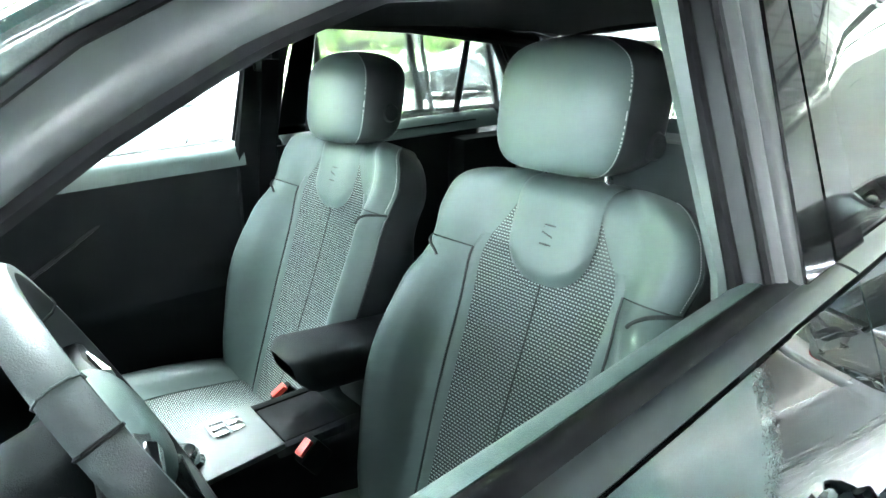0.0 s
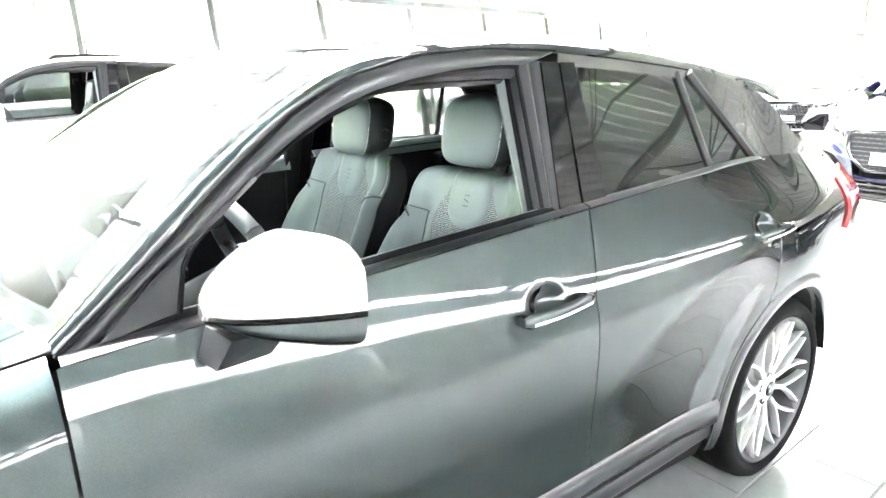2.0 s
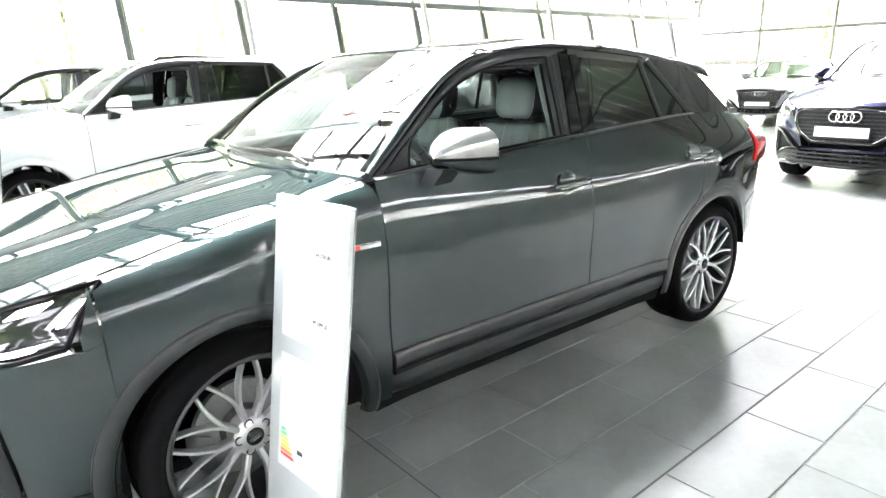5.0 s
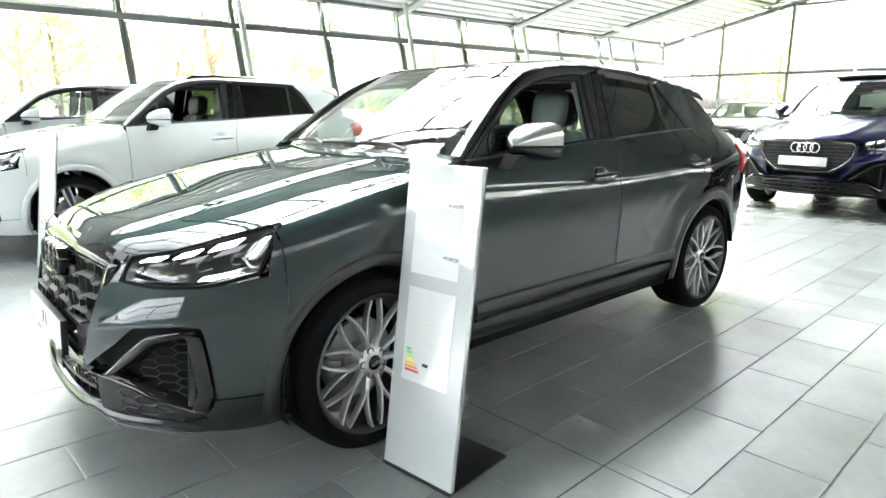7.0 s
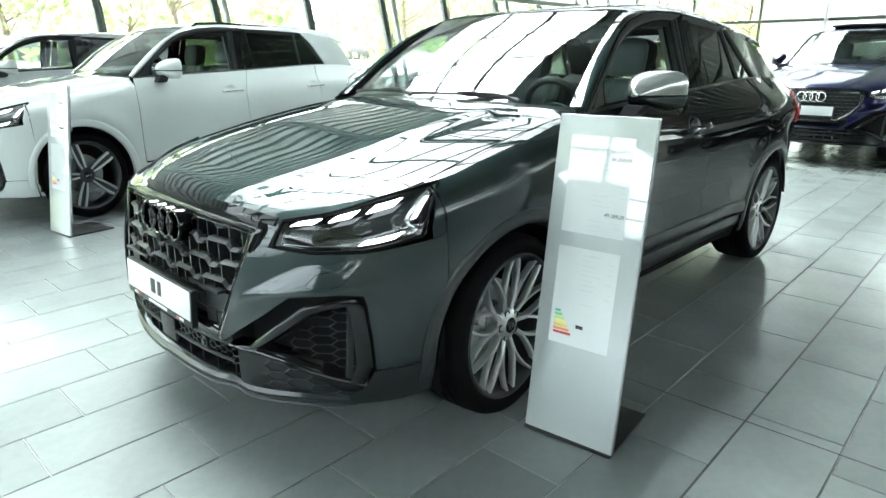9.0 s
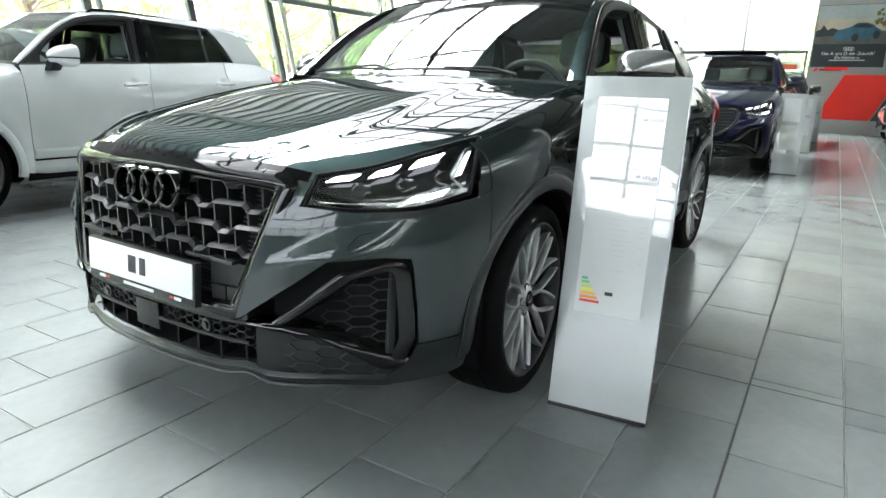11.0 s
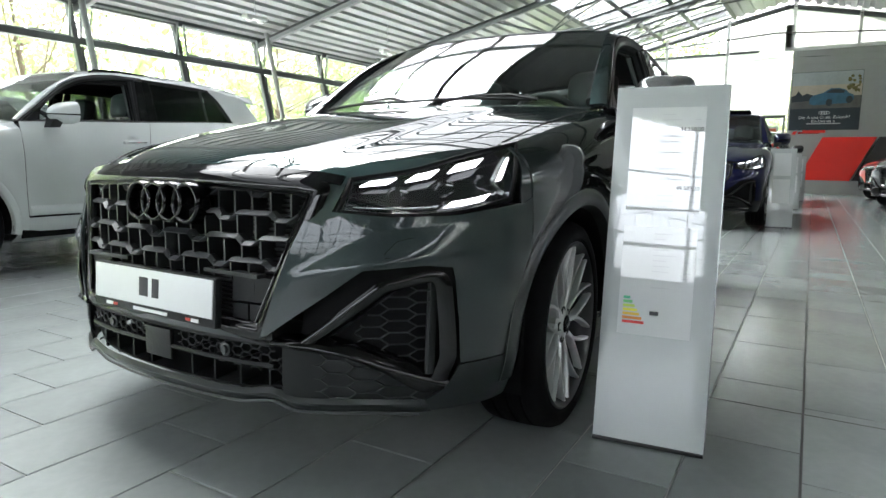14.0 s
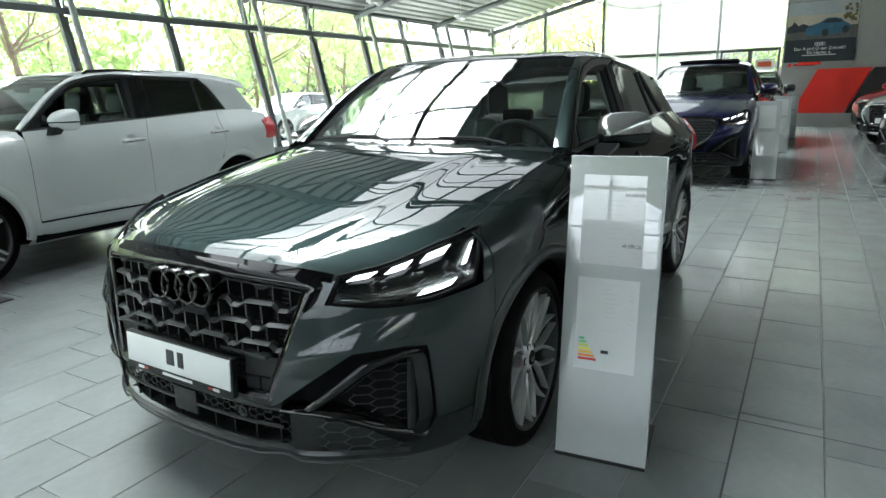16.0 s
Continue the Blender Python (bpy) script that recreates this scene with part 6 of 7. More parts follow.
TILE = mat("grey_floor_tile", (0.192, 0.212, 0.208), rough=0.20, noise_scale=3, noise_amount=0.16, bump=0.05, bump_scale=120, rnd=0.10)
GROUT = mat("pale_floor_grout", (0.30, 0.31, 0.29), rough=0.8, noise_scale=20)
WALLW = mat("white_wall_panel", (0.78, 0.80, 0.78), rough=0.6, noise_scale=1.5, noise_amount=0.05)
WALLG = mat("grey_slatted_wall", (0.34, 0.35, 0.34), rough=0.6, noise_scale=2, noise_amount=0.05)
WALLD = mat("dark_grey_end_wall", (0.06, 0.065, 0.066), rough=0.7, noise_scale=1, noise_amount=0.08)
WALLB = mat("beige_wall_plaster", (0.40, 0.375, 0.345), rough=0.8, noise_scale=1, noise_amount=0.05)
FRAMEG = mat("grey_steel_frame", (0.10, 0.11, 0.11), rough=0.45, metal=0.3, noise_scale=4, noise_amount=0.08)
COLUMN = mat("pale_grey_column_paint", (0.36, 0.38, 0.37), rough=0.45, noise_scale=4, noise_amount=0.05)
CORRU = mat("galvanised_corrugated_sheet", (0.27, 0.28, 0.275), rough=0.45, metal=0.35, noise_scale=2, noise_amount=0.10)
GRASS = mat("lawn_grass", (0.10, 0.13, 0.06), rough=0.9, noise_scale=0.4, noise_amount=0.4, bump=0.5, bump_scale=30)
PAVE = mat("pale_concrete_paving", (0.22, 0.22, 0.21), rough=0.8, noise_scale=0.8, noise_amount=0.15, bump=0.3, bump_scale=40)
LEAF = leaf("tree_leaves", (0.12, 0.17, 0.07))
LEAFY = leaf("pale_yellow_green_leaves", (0.26, 0.29, 0.07))
BARK = mat("tree_bark", (0.12, 0.09, 0.06), rough=0.9, noise_scale=6, noise_amount=0.3, bump=0.5, bump_scale=40)
RED = mat("red_panel", (0.80, 0.022, 0.010), rough=0.30, noise_scale=2, noise_amount=0.04)
DARKP = mat("black_panel", (0.02, 0.02, 0.022), rough=0.4, noise_scale=2)
STEELDK = mat("dark_steel_plate", (0.012, 0.013, 0.0135), rough=0.42, metal=0.2, noise_scale=8)
LAMPW = mat("white_lamp_housing", (0.75, 0.76, 0.75), rough=0.4)
DESKW = mat("white_desk_laminate", (0.7, 0.7, 0.68), rough=0.35, noise_scale=5, noise_amount=0.04)
CHAIRB = mat("black_chair_leather", (0.02, 0.02, 0.022), rough=0.45, noise_scale=12, bump=0.2)
XW, XE, YS, YN = -10.2, 10.5, -13.0, 21.0
EAVE, RX, RIDGE = 3.62, 0.0, 5.90
roof_z = lambda x: EAVE + (RIDGE - EAVE) * (1 - abs(x - RX) / ((RX - XW) if x < RX else (XE - RX)))
GA, GB = -4.95, -1.6          # the glazed strip of the west slope
GC, GD = 8.4, 8.9            # and an unseen narrow one, added to light the gallery side
setting("ground", Mesh().grid(lambda u, v: (-600 + 1200 * u, -600 + 1200 * v, -0.12), 4, 4), GRASS, "green lawn round the hall")
setting("pavement", Mesh().box((-14.2, 4, -0.11), (8.0, 60, 0.06)), PAVE, "pale concrete paving outside the glazing")
setting("floor", Mesh().box(((XW + XE) / 2, (YS + YN) / 2, -0.058), (XE - XW, YN - YS, 0.104)), GROUT, "pale grout bed of the tiled floor")


def corrugated(x0, x1, y0=YS, y1=YN):
    M = Mesh()
    n = 4 * max(1, round((x1 - x0) / 0.30))
    edge = (0.0, 0.36, 0.42, 0.94)
    M.grid(lambda u, v: (lambda x, i: (x, y0 + (y1 - y0) * v, roof_z(x) + (0.055 if i % 4 in (0, 1) else 0.0)))(min(x1, x0 + (x1 - x0) * (round(u * n) // 4 + edge[round(u * n) % 4]) * 4 / n), round(u * n)), n, 1)
    return M
setting("ceiling_west", corrugated(XW, GA), CORRU, "corrugated galvanised roof sheets", thick=0.003)
setting("ceiling_ridge", corrugated(GB, GC), CORRU, "corrugated galvanised roof sheets", thick=0.003)
setting("ceiling_east", corrugated(GD, XE), CORRU, "corrugated galvanised roof sheets", thick=0.003)
SK = Mesh()
for i in range(28):
    y = YS + 1.25 * i
    SK.tube([(GA, y, roof_z(GA) + 0.03), (GB, y, roof_z(GB) + 0.03)], 0.055, 4)
for x in (GA, GA + (GB - GA) / 3, GA + 2 * (GB - GA) / 3, GB):
    SK.tube([(x, YS, roof_z(x) + 0.02), (x, YN, roof_z(x) + 0.02)], 0.07, 4)
# out-of-view strip, added so that more sky light reaches the east side
setting("skylight_2", Mesh().prism([(GC, roof_z(GC)), (GD, roof_z(GD)), (GD, roof_z(GD) + 0.012), (GC, roof_z(GC) + 0.012)], lambda x, z: (x, YS, z + 0.05), lambda x, z: (x, YN, z + 0.05)), HALLGLASS, "unseen narrow roof glazing added to light the east side")
for i in range(28):
    SK.tube([(GC, YS + 1.25 * i, roof_z(GC) + 0.02), (GD, YS + 1.25 * i, roof_z(GD) + 0.02)], 0.03, 4)
setting("skylight_1", Mesh().prism([(GA, roof_z(GA)), (GB, roof_z(GB)), (GB, roof_z(GB) + 0.012), (GA, roof_z(GA) + 0.012)], lambda x, z: (x, YS, z + 0.07), lambda x, z: (x, YN, z + 0.07)), SKYGLASS, "tinted roof glazing")
setting("skylight_frame", SK, FRAMEG, "dark glazing bars of the roof glass")
# cross beams with tie rods
for k in range(9):
    y = YS + 1.05 + k * 4.12
    T = Mesh()
    for s, xe in ((-1, XW), (1, XE)):
        T.tube([(RX + (xe - RX) * t / 10, y, roof_z(RX + (xe - RX) * t / 10) - 0.14) for t in range(11)], 0.085, 6)
        T.tube([(xe * 0.60, y, roof_z(xe * 0.60) - 0.15), (xe * 0.45, y, 3.95), (RX, y, 4.25)], 0.022, 5)
        T.tube([(xe * 0.45, y, 3.95), (xe * 0.33, y, roof_z(xe * 0.33) - 0.15)], 0.022, 5)
        T.tube([(xe * 0.45, y, 3.95), (xe * 0.18, y, roof_z(xe * 0.18) - 0.15)], 0.022, 5)
    setting("roof_beam", T, FRAMEG, "grey steel roof beam with tie rods", smooth=True)
# glazed west wall, leaning outwards, with tilting top lights and slim columns before it
facade_x = lambda z: -10.0 + 0.25 * (2.87 - z)
LEAN = pose(0, 0, 0, 0, -math.degrees(math.atan(0.25)))
MY = [4.37 + 2.105 * (k - 8) for k in range(16)]
F = Mesh()
for z, h in ((0.10, 0.2), (2.88, 0.11), (3.62, 0.16)):
    F.box((facade_x(z), (YS + YN) / 2, z), (0.16, YN - YS, h))
for k, y in enumerate(MY):
    F.box((facade_x(1.85), y, 1.85), (0.10, 0.085, 3.66), LEAN)
    F.box((facade_x(1.45) + 0.06, y + 0.062, 1.45), (0.05, 0.03, 2.75), LEAN)
    if k % 2 == 0:
        F.tube([(facade_x(2.97) + 0.03, y + 0.25, 2.97), (facade_x(3.5) + 0.30, y + 0.25, 3.5)], 0.012, 5)
        setting("column", Mesh().tube([(facade_x(z) + 0.44, y, z) for z in (0.0, 3.75)], 0.055, 12), COLUMN, "slim leaning grey steel column", smooth=True)
setting("window_1_frame", F, FRAMEG, "grey steel window frame")
g = setting("window_1", Mesh().box((facade_x(1.85), (YS + YN) / 2, 1.85), (0.012, YN - YS, 3.6), LEAN), HALLGLASS, "tall leaning hall glazing")
g.visible_shadow = False
for k, y in enumerate(MY):
    lo = Mesh().box((0, 0, -0.3), (0.03, 1.94, 0.035)).box((0, 0, 0.3), (0.03, 1.94, 0.035)).box((0, 0.955, 0), (0.03, 0.035, 0.6)).box((0, -0.955, 0), (0.03, 0.035, 0.6))
    setting("top_light", lo.move(pose(facade_x(3.25) + 0.14, y + 1.052, 3.25, 0, 8 if k % 3 else -8)), COLUMN, "tilting top light frame")
    for e in (-0.5, 0.45):
        setting("window_handle", Mesh().box((facade_x(2.95) + 0.10, y + 1.05 + e, 2.955), (0.05, 0.42, 0.035), bevel=0.008), COLUMN, "grey closer rail on the transom")
# end walls and the east wall with its gallery
setting("wall_east", Mesh().box((XE + 0.1, (YS + YN) / 2, 1.8), (0.2, YN - YS, 3.7)), WALLB, "beige plaster wall")
setting("gallery", Mesh().box((9.9, 4, 2.70), (1.2, YN - YS - 2, 0.30)).box((9.36, 4, 3.10), (0.06, YN - YS - 2, 0.72)), WALLW, "white gallery with parapet along the wall")
for k in range(14):
    setting("window_4", Mesh().box((XE - 0.02, YS + 2.4 + 2.3 * k, 3.18), (0.06, 1.7, 0.62), bevel=0.01), GLOSSBLK, "dark office window over the gallery")
    setting("strut", Mesh().tube([(9.40, YS + 1.4 + 2.3 * k, 3.44), (10.2, YS + 2.2 + 2.3 * k, 3.70)], 0.03, 6), FRAMEG, "slanted steel strut over the parapet", smooth=True)
for k in range(8):
    setting("gallery_column", Mesh().tube([(9.45, YS + 2 + 4.12 * k, 0), (9.45, YS + 2 + 4.12 * k, 2.6)], 0.11, 16), COLUMN, "round grey column under the gallery", smooth=True)
gable = [(XW, 0), (XE, 0), (XE, EAVE), (RX, RIDGE), (XW, EAVE)]
setting("wall_south", Mesh().box((0.15, YS - 0.1, 0.95), (XE - XW, 0.2, 1.9)).prism([(5.2, 1.9), (XE, 1.9), (XE, EAVE), (5.2, roof_z(5.2))], lambda x, z: (x, YS, z), lambda x, z: (x, YS - 0.2, z)), WALLD, "dark grey end wall under the glazing")
SF = Mesh()
for i in range(11):
    x = XW + 1.52 * i
    if x < 5.3:
        SF.box((x, YS - 0.05, (1.9 + roof_z(x)) / 2), (0.07, 0.10, roof_z(x) - 1.9))
for z in (1.93, 2.75, 3.6):
    SF.box((-2.4, YS - 0.05, z), (15.2, 0.10, 0.07))
SF.box((5.2, YS - 0.05, 3.3), (0.12, 0.12, 2.8))
setting("window_3_frame", SF, FRAMEG, "grey steel frame of the glazed gable")
g = setting("window_3", Mesh().prism([(XW, 1.9), (5.2, 1.9), (5.2, roof_z(5.2)), (RX, RIDGE), (XW, EAVE)], lambda x, z: (x, YS - 0.10, z), lambda x, z: (x, YS - 0.112, z)), HALLGLASS, "glazing of the south gable")
# north end: grey shutter, white translucent panels, glass corner
setting("wall_north", Mesh().box((5.33, YN + 0.1, 2.2), (10.34, 0.2, 4.4)), WALLG, "grey slatted end wall")
for k in range(21):
    setting("slat", Mesh().box((5.33, YN - 0.012, 0.3 + 0.2 * k), (10.34, 0.03, 0.17)), WALLG, "grey wall slat")
PAN = mat("translucent_white_panel", (0.85, 0.87, 0.85), rough=0.5, noise_scale=1.0, noise_amount=0.03)
pt = PAN.node_tree
pt.nodes["Principled BSDF"].inputs["Transmission Weight"].default_value = 0.0
tl, ad = pt.nodes.new("ShaderNodeBsdfTranslucent"), pt.nodes.new("ShaderNodeMixShader")
tl.inputs[0].default_value = (0.85, 0.88, 0.84, 1)
ad.inputs[0].default_value = 0.45
pt.links.new(pt.nodes["Principled BSDF"].outputs[0], ad.inputs[1])
pt.links.new(tl.outputs[0], ad.inputs[2])
pt.links.new(ad.outputs[0], pt.nodes["Material Output"].inputs[0])
for x0 in (-5.52, -3.62, -1.70):
    for z0, z1 in ((0.10, 1.24), (1.28, 2.42), (2.47, 2.97), (3.0, 3.64), (3.68, 4.42), (4.46, 5.2)):
        if z0 < 2.4 and x0 > -2 or z1 > roof_z(x0 + 0.4):
            continue
        setting("wall_panel", Mesh().box((x0 + 0.93, YN, (z0 + z1) / 2), (1.80, 0.03, z1 - z0), bevel=0.005), PAN, "translucent white wall panel")
# glazed exit door between the panels and the grey wall
DF = Mesh()
for x in (-1.62, -0.80, -0.74, 0.06):
    DF.box((x, YN - 0.02, 1.2), (0.06, 0.08, 2.4))
DF.box((-0.78, YN - 0.02, 2.41), (1.74, 0.08, 0.07)).box((-0.78, YN - 0.02, 0.04), (1.74, 0.08, 0.08))
door_n = setting("door_1", DF, FRAMEG, "grey framed double glass exit door")
link("pane", Mesh().box((-0.78, YN - 0.02, 1.2), (1.66, 0.010, 2.3)), HALLGLASS, door_n)
POSTERR = mat("orange_red_print", (0.62, 0.10, 0.04), rough=0.5, noise_scale=4, noise_amount=0.1)
for x in (-1.22, -0.34):
    nt_ = link("notice", Mesh().box((x, YN - 0.030, 1.92), (0.52, 0.006, 0.36)), WALLW, door_n, "white notice on the door glass")
    link("notice_bar", Mesh().box((x, YN - 0.035, 1.95), (0.40, 0.005, 0.16)), POSTERR, nt_, "orange-red printed bar")
for x0 in (-0.12, 1.88, 3.9, 5.9):
    setting("wall_panel", Mesh().box((x0 + 0.98, YN, 5.1), (1.9, 0.03, 1.3), bevel=0.005), PAN, "translucent white wall panel")
NF = Mesh()
for x in (-10, -7.8, -5.58):
    NF.box((x, YN, roof_z(x) / 2), (0.08, 0.12, roof_z(x)))
NF.box((-5, YN, 2.40), (10, 0.10, 0.09)).box((-5.4, YN, 4.45), (9.2, 0.10, 0.07))
setting("north_frame", NF, FRAMEG, "grey steel frame of the end wall")
NW = Mesh()
for x in (-3.66, -1.74, 0.12, 1.86, 3.88, 5.88, 7.9):
    NW.box((x, YN - 0.01, roof_z(x) / 2 if x < 0 else (4.4 + roof_z(x)) / 2), (0.09, 0.12, roof_z(x) if x < 0 else roof_z(x) - 4.4))
NW.box((4.0, YN - 0.012, 4.45), (8.2, 0.10, 0.10))
setting("trim_north", NW, WALLW, "white frame of the wall panels")
g = setting("window_2", Mesh().prism([(XW, 0), (-0.1, 0), (-0.1, RIDGE), (XW, EAVE)], lambda x, z: (x, YN + 0.06, z), lambda x, z: (x, YN + 0.072, z)), HALLGLASS, "glazed end wall")
g.visible_shadow = False

# ---------- cars ----------
def upright(car):
    """Carries the roof and side windows further back, for a taller and squarer tail."""
    for ob in car.children_recursive:
        if ob.type != "MESH" or ob.name.startswith(("tyre", "rim", "spoke", "wheel", "hub")):
            continue
        for p in ob.data.vertices:
            x, y, z = p.co
            a = min(1, max(0, (y - 1.55) / 1.1))
            b = min(1, max(0, (z - 1.06) / 0.30))
            k = a * a * (3 - 2 * a) * b
            p.co = (x * (1 + 0.03 * k), y + 0.10 * k, z + 0.03 * k)


q = build_car("dark grey metallic compact SUV with open driver window on tiles", "car", Matrix(), PAINT, 2, "cross", ARCHGREY, cap=SATINALU)
cabin(q, 2)
wc = build_car("white SUV with black roof rails parked on grey tiles", "car", Matrix.Translation((-4.40, -0.06, 0)), WHITE, 1, "star", WHITE, "parked cars", rails=True, open_window=True, scale=(1.03, 0.955, 1.045), plate=False)
cabin(wc, 1)
upright(wc)
bc = build_car("navy blue electric SUV with white plate facing the aisle", "car", Matrix.Translation((-0.13, 8.0, 0)), BLUE, 1, "star", BLACKP, "parked cars", open_window=False, scale=(1.04, 1.05, 1.10), closed=True)
cabin(bc, 1)
link("sunroof_panel", Mesh().grid(lambda u, v: (0.44 * (2 * u - 1), 1.30 + 0.42 * v, 1.575 - 0.05 * v - 0.01 * (2 * u - 1) ** 2), 10, 4), GLOSSBLK, bc, "raised black glass sunroof", thick=0.02)
build_car("silver grey estate car parked before the glazed corner", "car", pose(-4.6, 15.2, 0, 0, 0, 8), SILVER, 1, "star", SILVER, "parked cars", open_window=False, scale=(1.03, 1.1, 0.97))
upright(build_car("white SUV standing behind the white one near the glazing", "car", pose(-7.6, -0.6, 0), WHITE, 1, "star", WHITE, "parked cars", open_window=False, scale=(1.02, 1.02, 1.04), plate=False))
build_car("black estate car standing in the row behind the navy SUV", "car", pose(-0.15, 13.6, 0), BLACKP, 1, "star", BLACKP, "parked cars", rails=True, open_window=False, scale=(1.02, 1.05, 1.08))
build_car("silver car parked outside on the paving", "car", pose(-14.6, 13.2, -0.08), SILVER, 1, "star", SILVER, "parked cars", open_window=False, plate=False)
build_car("black SUV parked across the aisle", "car", pose(3.35, 9.6, 0, 0, 0, -38), BLACKP, 1, "star", BLACKP, "parked cars", open_window=False, scale=(1.03, 1.04, 1.06))
build_car("silver grey SUV parked across the aisle", "car", pose(3.25, 14.4, 0, 0, 0, -38), SILVER, 1, "star", BLACKP, "parked cars", open_window=False, scale=(1.03, 1.04, 1.06))
build_car("red SUV parked far across the aisle", "car", pose(3.1, 18.2, 0, 0, 0, -38), REDP, 1, "star", BLACKP, "parked cars", open_window=False, scale=(1.0, 1.0, 1.04))

# ---------- price stands ----------
BARS = [((0.10, 0.55, 0.30)), ((0.20, 0.65, 0.25)), ((0.60, 0.75, 0.15)), ((0.90, 0.85, 0.10)), ((0.90, 0.60, 0.08)), ((0.85, 0.30, 0.06)), ((0.75, 0.06, 0.05))]
BARM = [mat("label_bar", c, rough=0.5) for c in BARS]


def sign(at, label, detail=True, lean=-8.2):
    st = thing("price_stand", label, "sign", "price stands", at)
    L = pose(0, 0, 0.004, lean)
    link("board", Mesh().box((0, 0, 0.552), (0.325, 0.016, 1.098), bevel=0.002).move(L), BOARD, st, "white glossy board")
    link("foot_plate", Mesh().box((0, 0.15, 0.005), (0.325, 0.33, 0.010), bevel=0.002), STEELDK, st, "dark steel foot plate")
    link("board_edge", Mesh().box((0, 0.010, 0.552), (0.329, 0.004, 1.102)).move(L), SATINALU, st)
    face = lambda x, z, w, h, t=0.0004: Mesh().box((x, -0.0086 - t, z), (w, t * 2, h)).move(L)
    for z, h in ((0.878, 0.316), (0.503, 0.336)):
        pp = link("sheet", face(-0.005, z, 0.214, h), PAPER, st, "white printed sheet")
        if detail:
            T = Mesh()
            for i in range(int(h / 0.017)):
                zz = z + h / 2 - 0.022 - i * 0.0165
                if z < 0.6 and zz < 0.47:
                    break
                k = random.Random(i * 7 + int(z * 100))
                w = k.uniform(0.03, 0.075)
                if k.random() < 0.75:
                    T.box((-0.02 + w / 2, -0.0098, zz), (w, 0.0006, 0.0024))
                if k.random() < 0.5:
                    T.box((0.085 - 0.01 * k.random(), -0.0098, zz), (0.018, 0.0006, 0.0024))
            tagged(link("print", T.move(L), INKGREY, pp), kind="stuff")
    if detail:
        for body, z in (("34.250,00", 0.968), ("49.589,20", 0.790)):
            text("price", body, 0.017, L @ Matrix.Translation((0.098, -0.0098, z)) @ pose(0, 0, 0, 90), INK, st, "RIGHT")
        for i, m in enumerate(BARM):
            w = 0.020 + 0.0075 * i
            link("rating_bar", face(-0.098 + w / 2, 0.448 - 0.0125 * i, w, 0.0085, 0.0008), m, st)
        link("rating_arrow", face(-0.005, 0.405, 0.026, 0.012, 0.0008), INK, st)
    return st
sign(Matrix.Translation((1.129, -0.024, 0)) @ pose(0, 0, 0, 0, 0, 6.8), "white leaning price board on a dark steel foot")
sign(Matrix.Translation((-3.13, -0.42, 0)) @ pose(0, 0, 0, 0, 0, 8), "white price board beside the white SUV", True)
for x, y in ((0.95, 7.97), (0.80, 15.9), (0.85, 12.2)):
    sign(Matrix.Translation((x, y, 0)) @ pose(0, 0, 0, 0, 0, 8), "white price board in the row along the aisle", False)

# ---------- end wall things ----------
PO = mat("poster_sky", (0.36, 0.40, 0.42), rough=0.4, noise_scale=1.2, noise_amount=0.25)
PO5 = mat("poster_warm_haze", (0.46, 0.40, 0.32), rough=0.4, noise_scale=1.5, noise_amount=0.2)
PO2 = mat("poster_dark_ground", (0.022, 0.032, 0.042), rough=0.4, noise_scale=3, noise_amount=0.3)
PO6 = mat("poster_grey_road", (0.10, 0.10, 0.095), rough=0.4, noise_scale=4, noise_amount=0.4)
PO3 = mat("poster_blue_car", (0.035, 0.12, 0.20), rough=0.35, noise_scale=5, noise_amount=0.4)
PO4 = mat("poster_tree", (0.13, 0.11, 0.03), rough=0.5, noise_scale=8, noise_amount=0.6)
po = thing("poster", "large hanging poster with a blue car in a landscape", "poster", at=Matrix.Translation((1.13, YN - 0.06, 1.96)))
pf = lambda x0, x1, z0, z1, t: Mesh().box(((x0 + x1) / 2, -t, (z0 + z1) / 2), (x1 - x0, 0.004, z1 - z0))
pp = lambda pts, t: Mesh().prism(pts, lambda x, z: (x, -t, z), lambda x, z: (x, -t - 0.002, z))
link("poster_sheet", pf(-0.93, 0.93, 0.0, 1.76, 0), PO2, po, "dark printed sheet")
link("poster_road", pf(-0.92, 0.92, 0.66, 1.02, 0.004), PO6, po, smooth=False)
link("poster_haze", pf(-0.92, 0.92, 1.02, 1.36, 0.004), PO5, po, smooth=False)
link("poster_sky", pf(-0.92, 0.92, 1.36, 1.75, 0.004), PO, po, smooth=False)
link("poster_hedge", pp([(-0.90, 0.86), (-0.30, 0.90), (-0.32, 1.05), (-0.50, 1.12), (-0.62, 1.06), (-0.74, 1.20), (-0.80, 1.08), (-0.91, 1.04)], 0.007), PO2, po, smooth=False)
link("poster_car", pp([(-0.42, 0.80), (-0.30, 0.76), (0.60, 0.80), (0.74, 0.90), (0.72, 1.04), (0.60, 1.10), (0.50, 1.20), (0.34, 1.25), (0.12, 1.25), (-0.06, 1.13), (-0.34, 1.05), (-0.42, 0.95)], 0.010), PO3, po, "blue car shape", smooth=False)
link("poster_glass", pp([(0.0, 1.12), (0.14, 1.22), (0.36, 1.225), (0.50, 1.16), (0.46, 1.10)], 0.013), PO2, po, smooth=False)
for x0, z0 in ((0.10, 0.83), (0.62, 0.90)):
    link("poster_wheel", pp([(x0 + 0.085 * math.cos(k * math.pi / 7), z0 + 0.11 * math.sin(k * math.pi / 7)) for k in range(14)], 0.013), PO2, po, smooth=False)
rt = random.Random(12)
TR = Mesh()
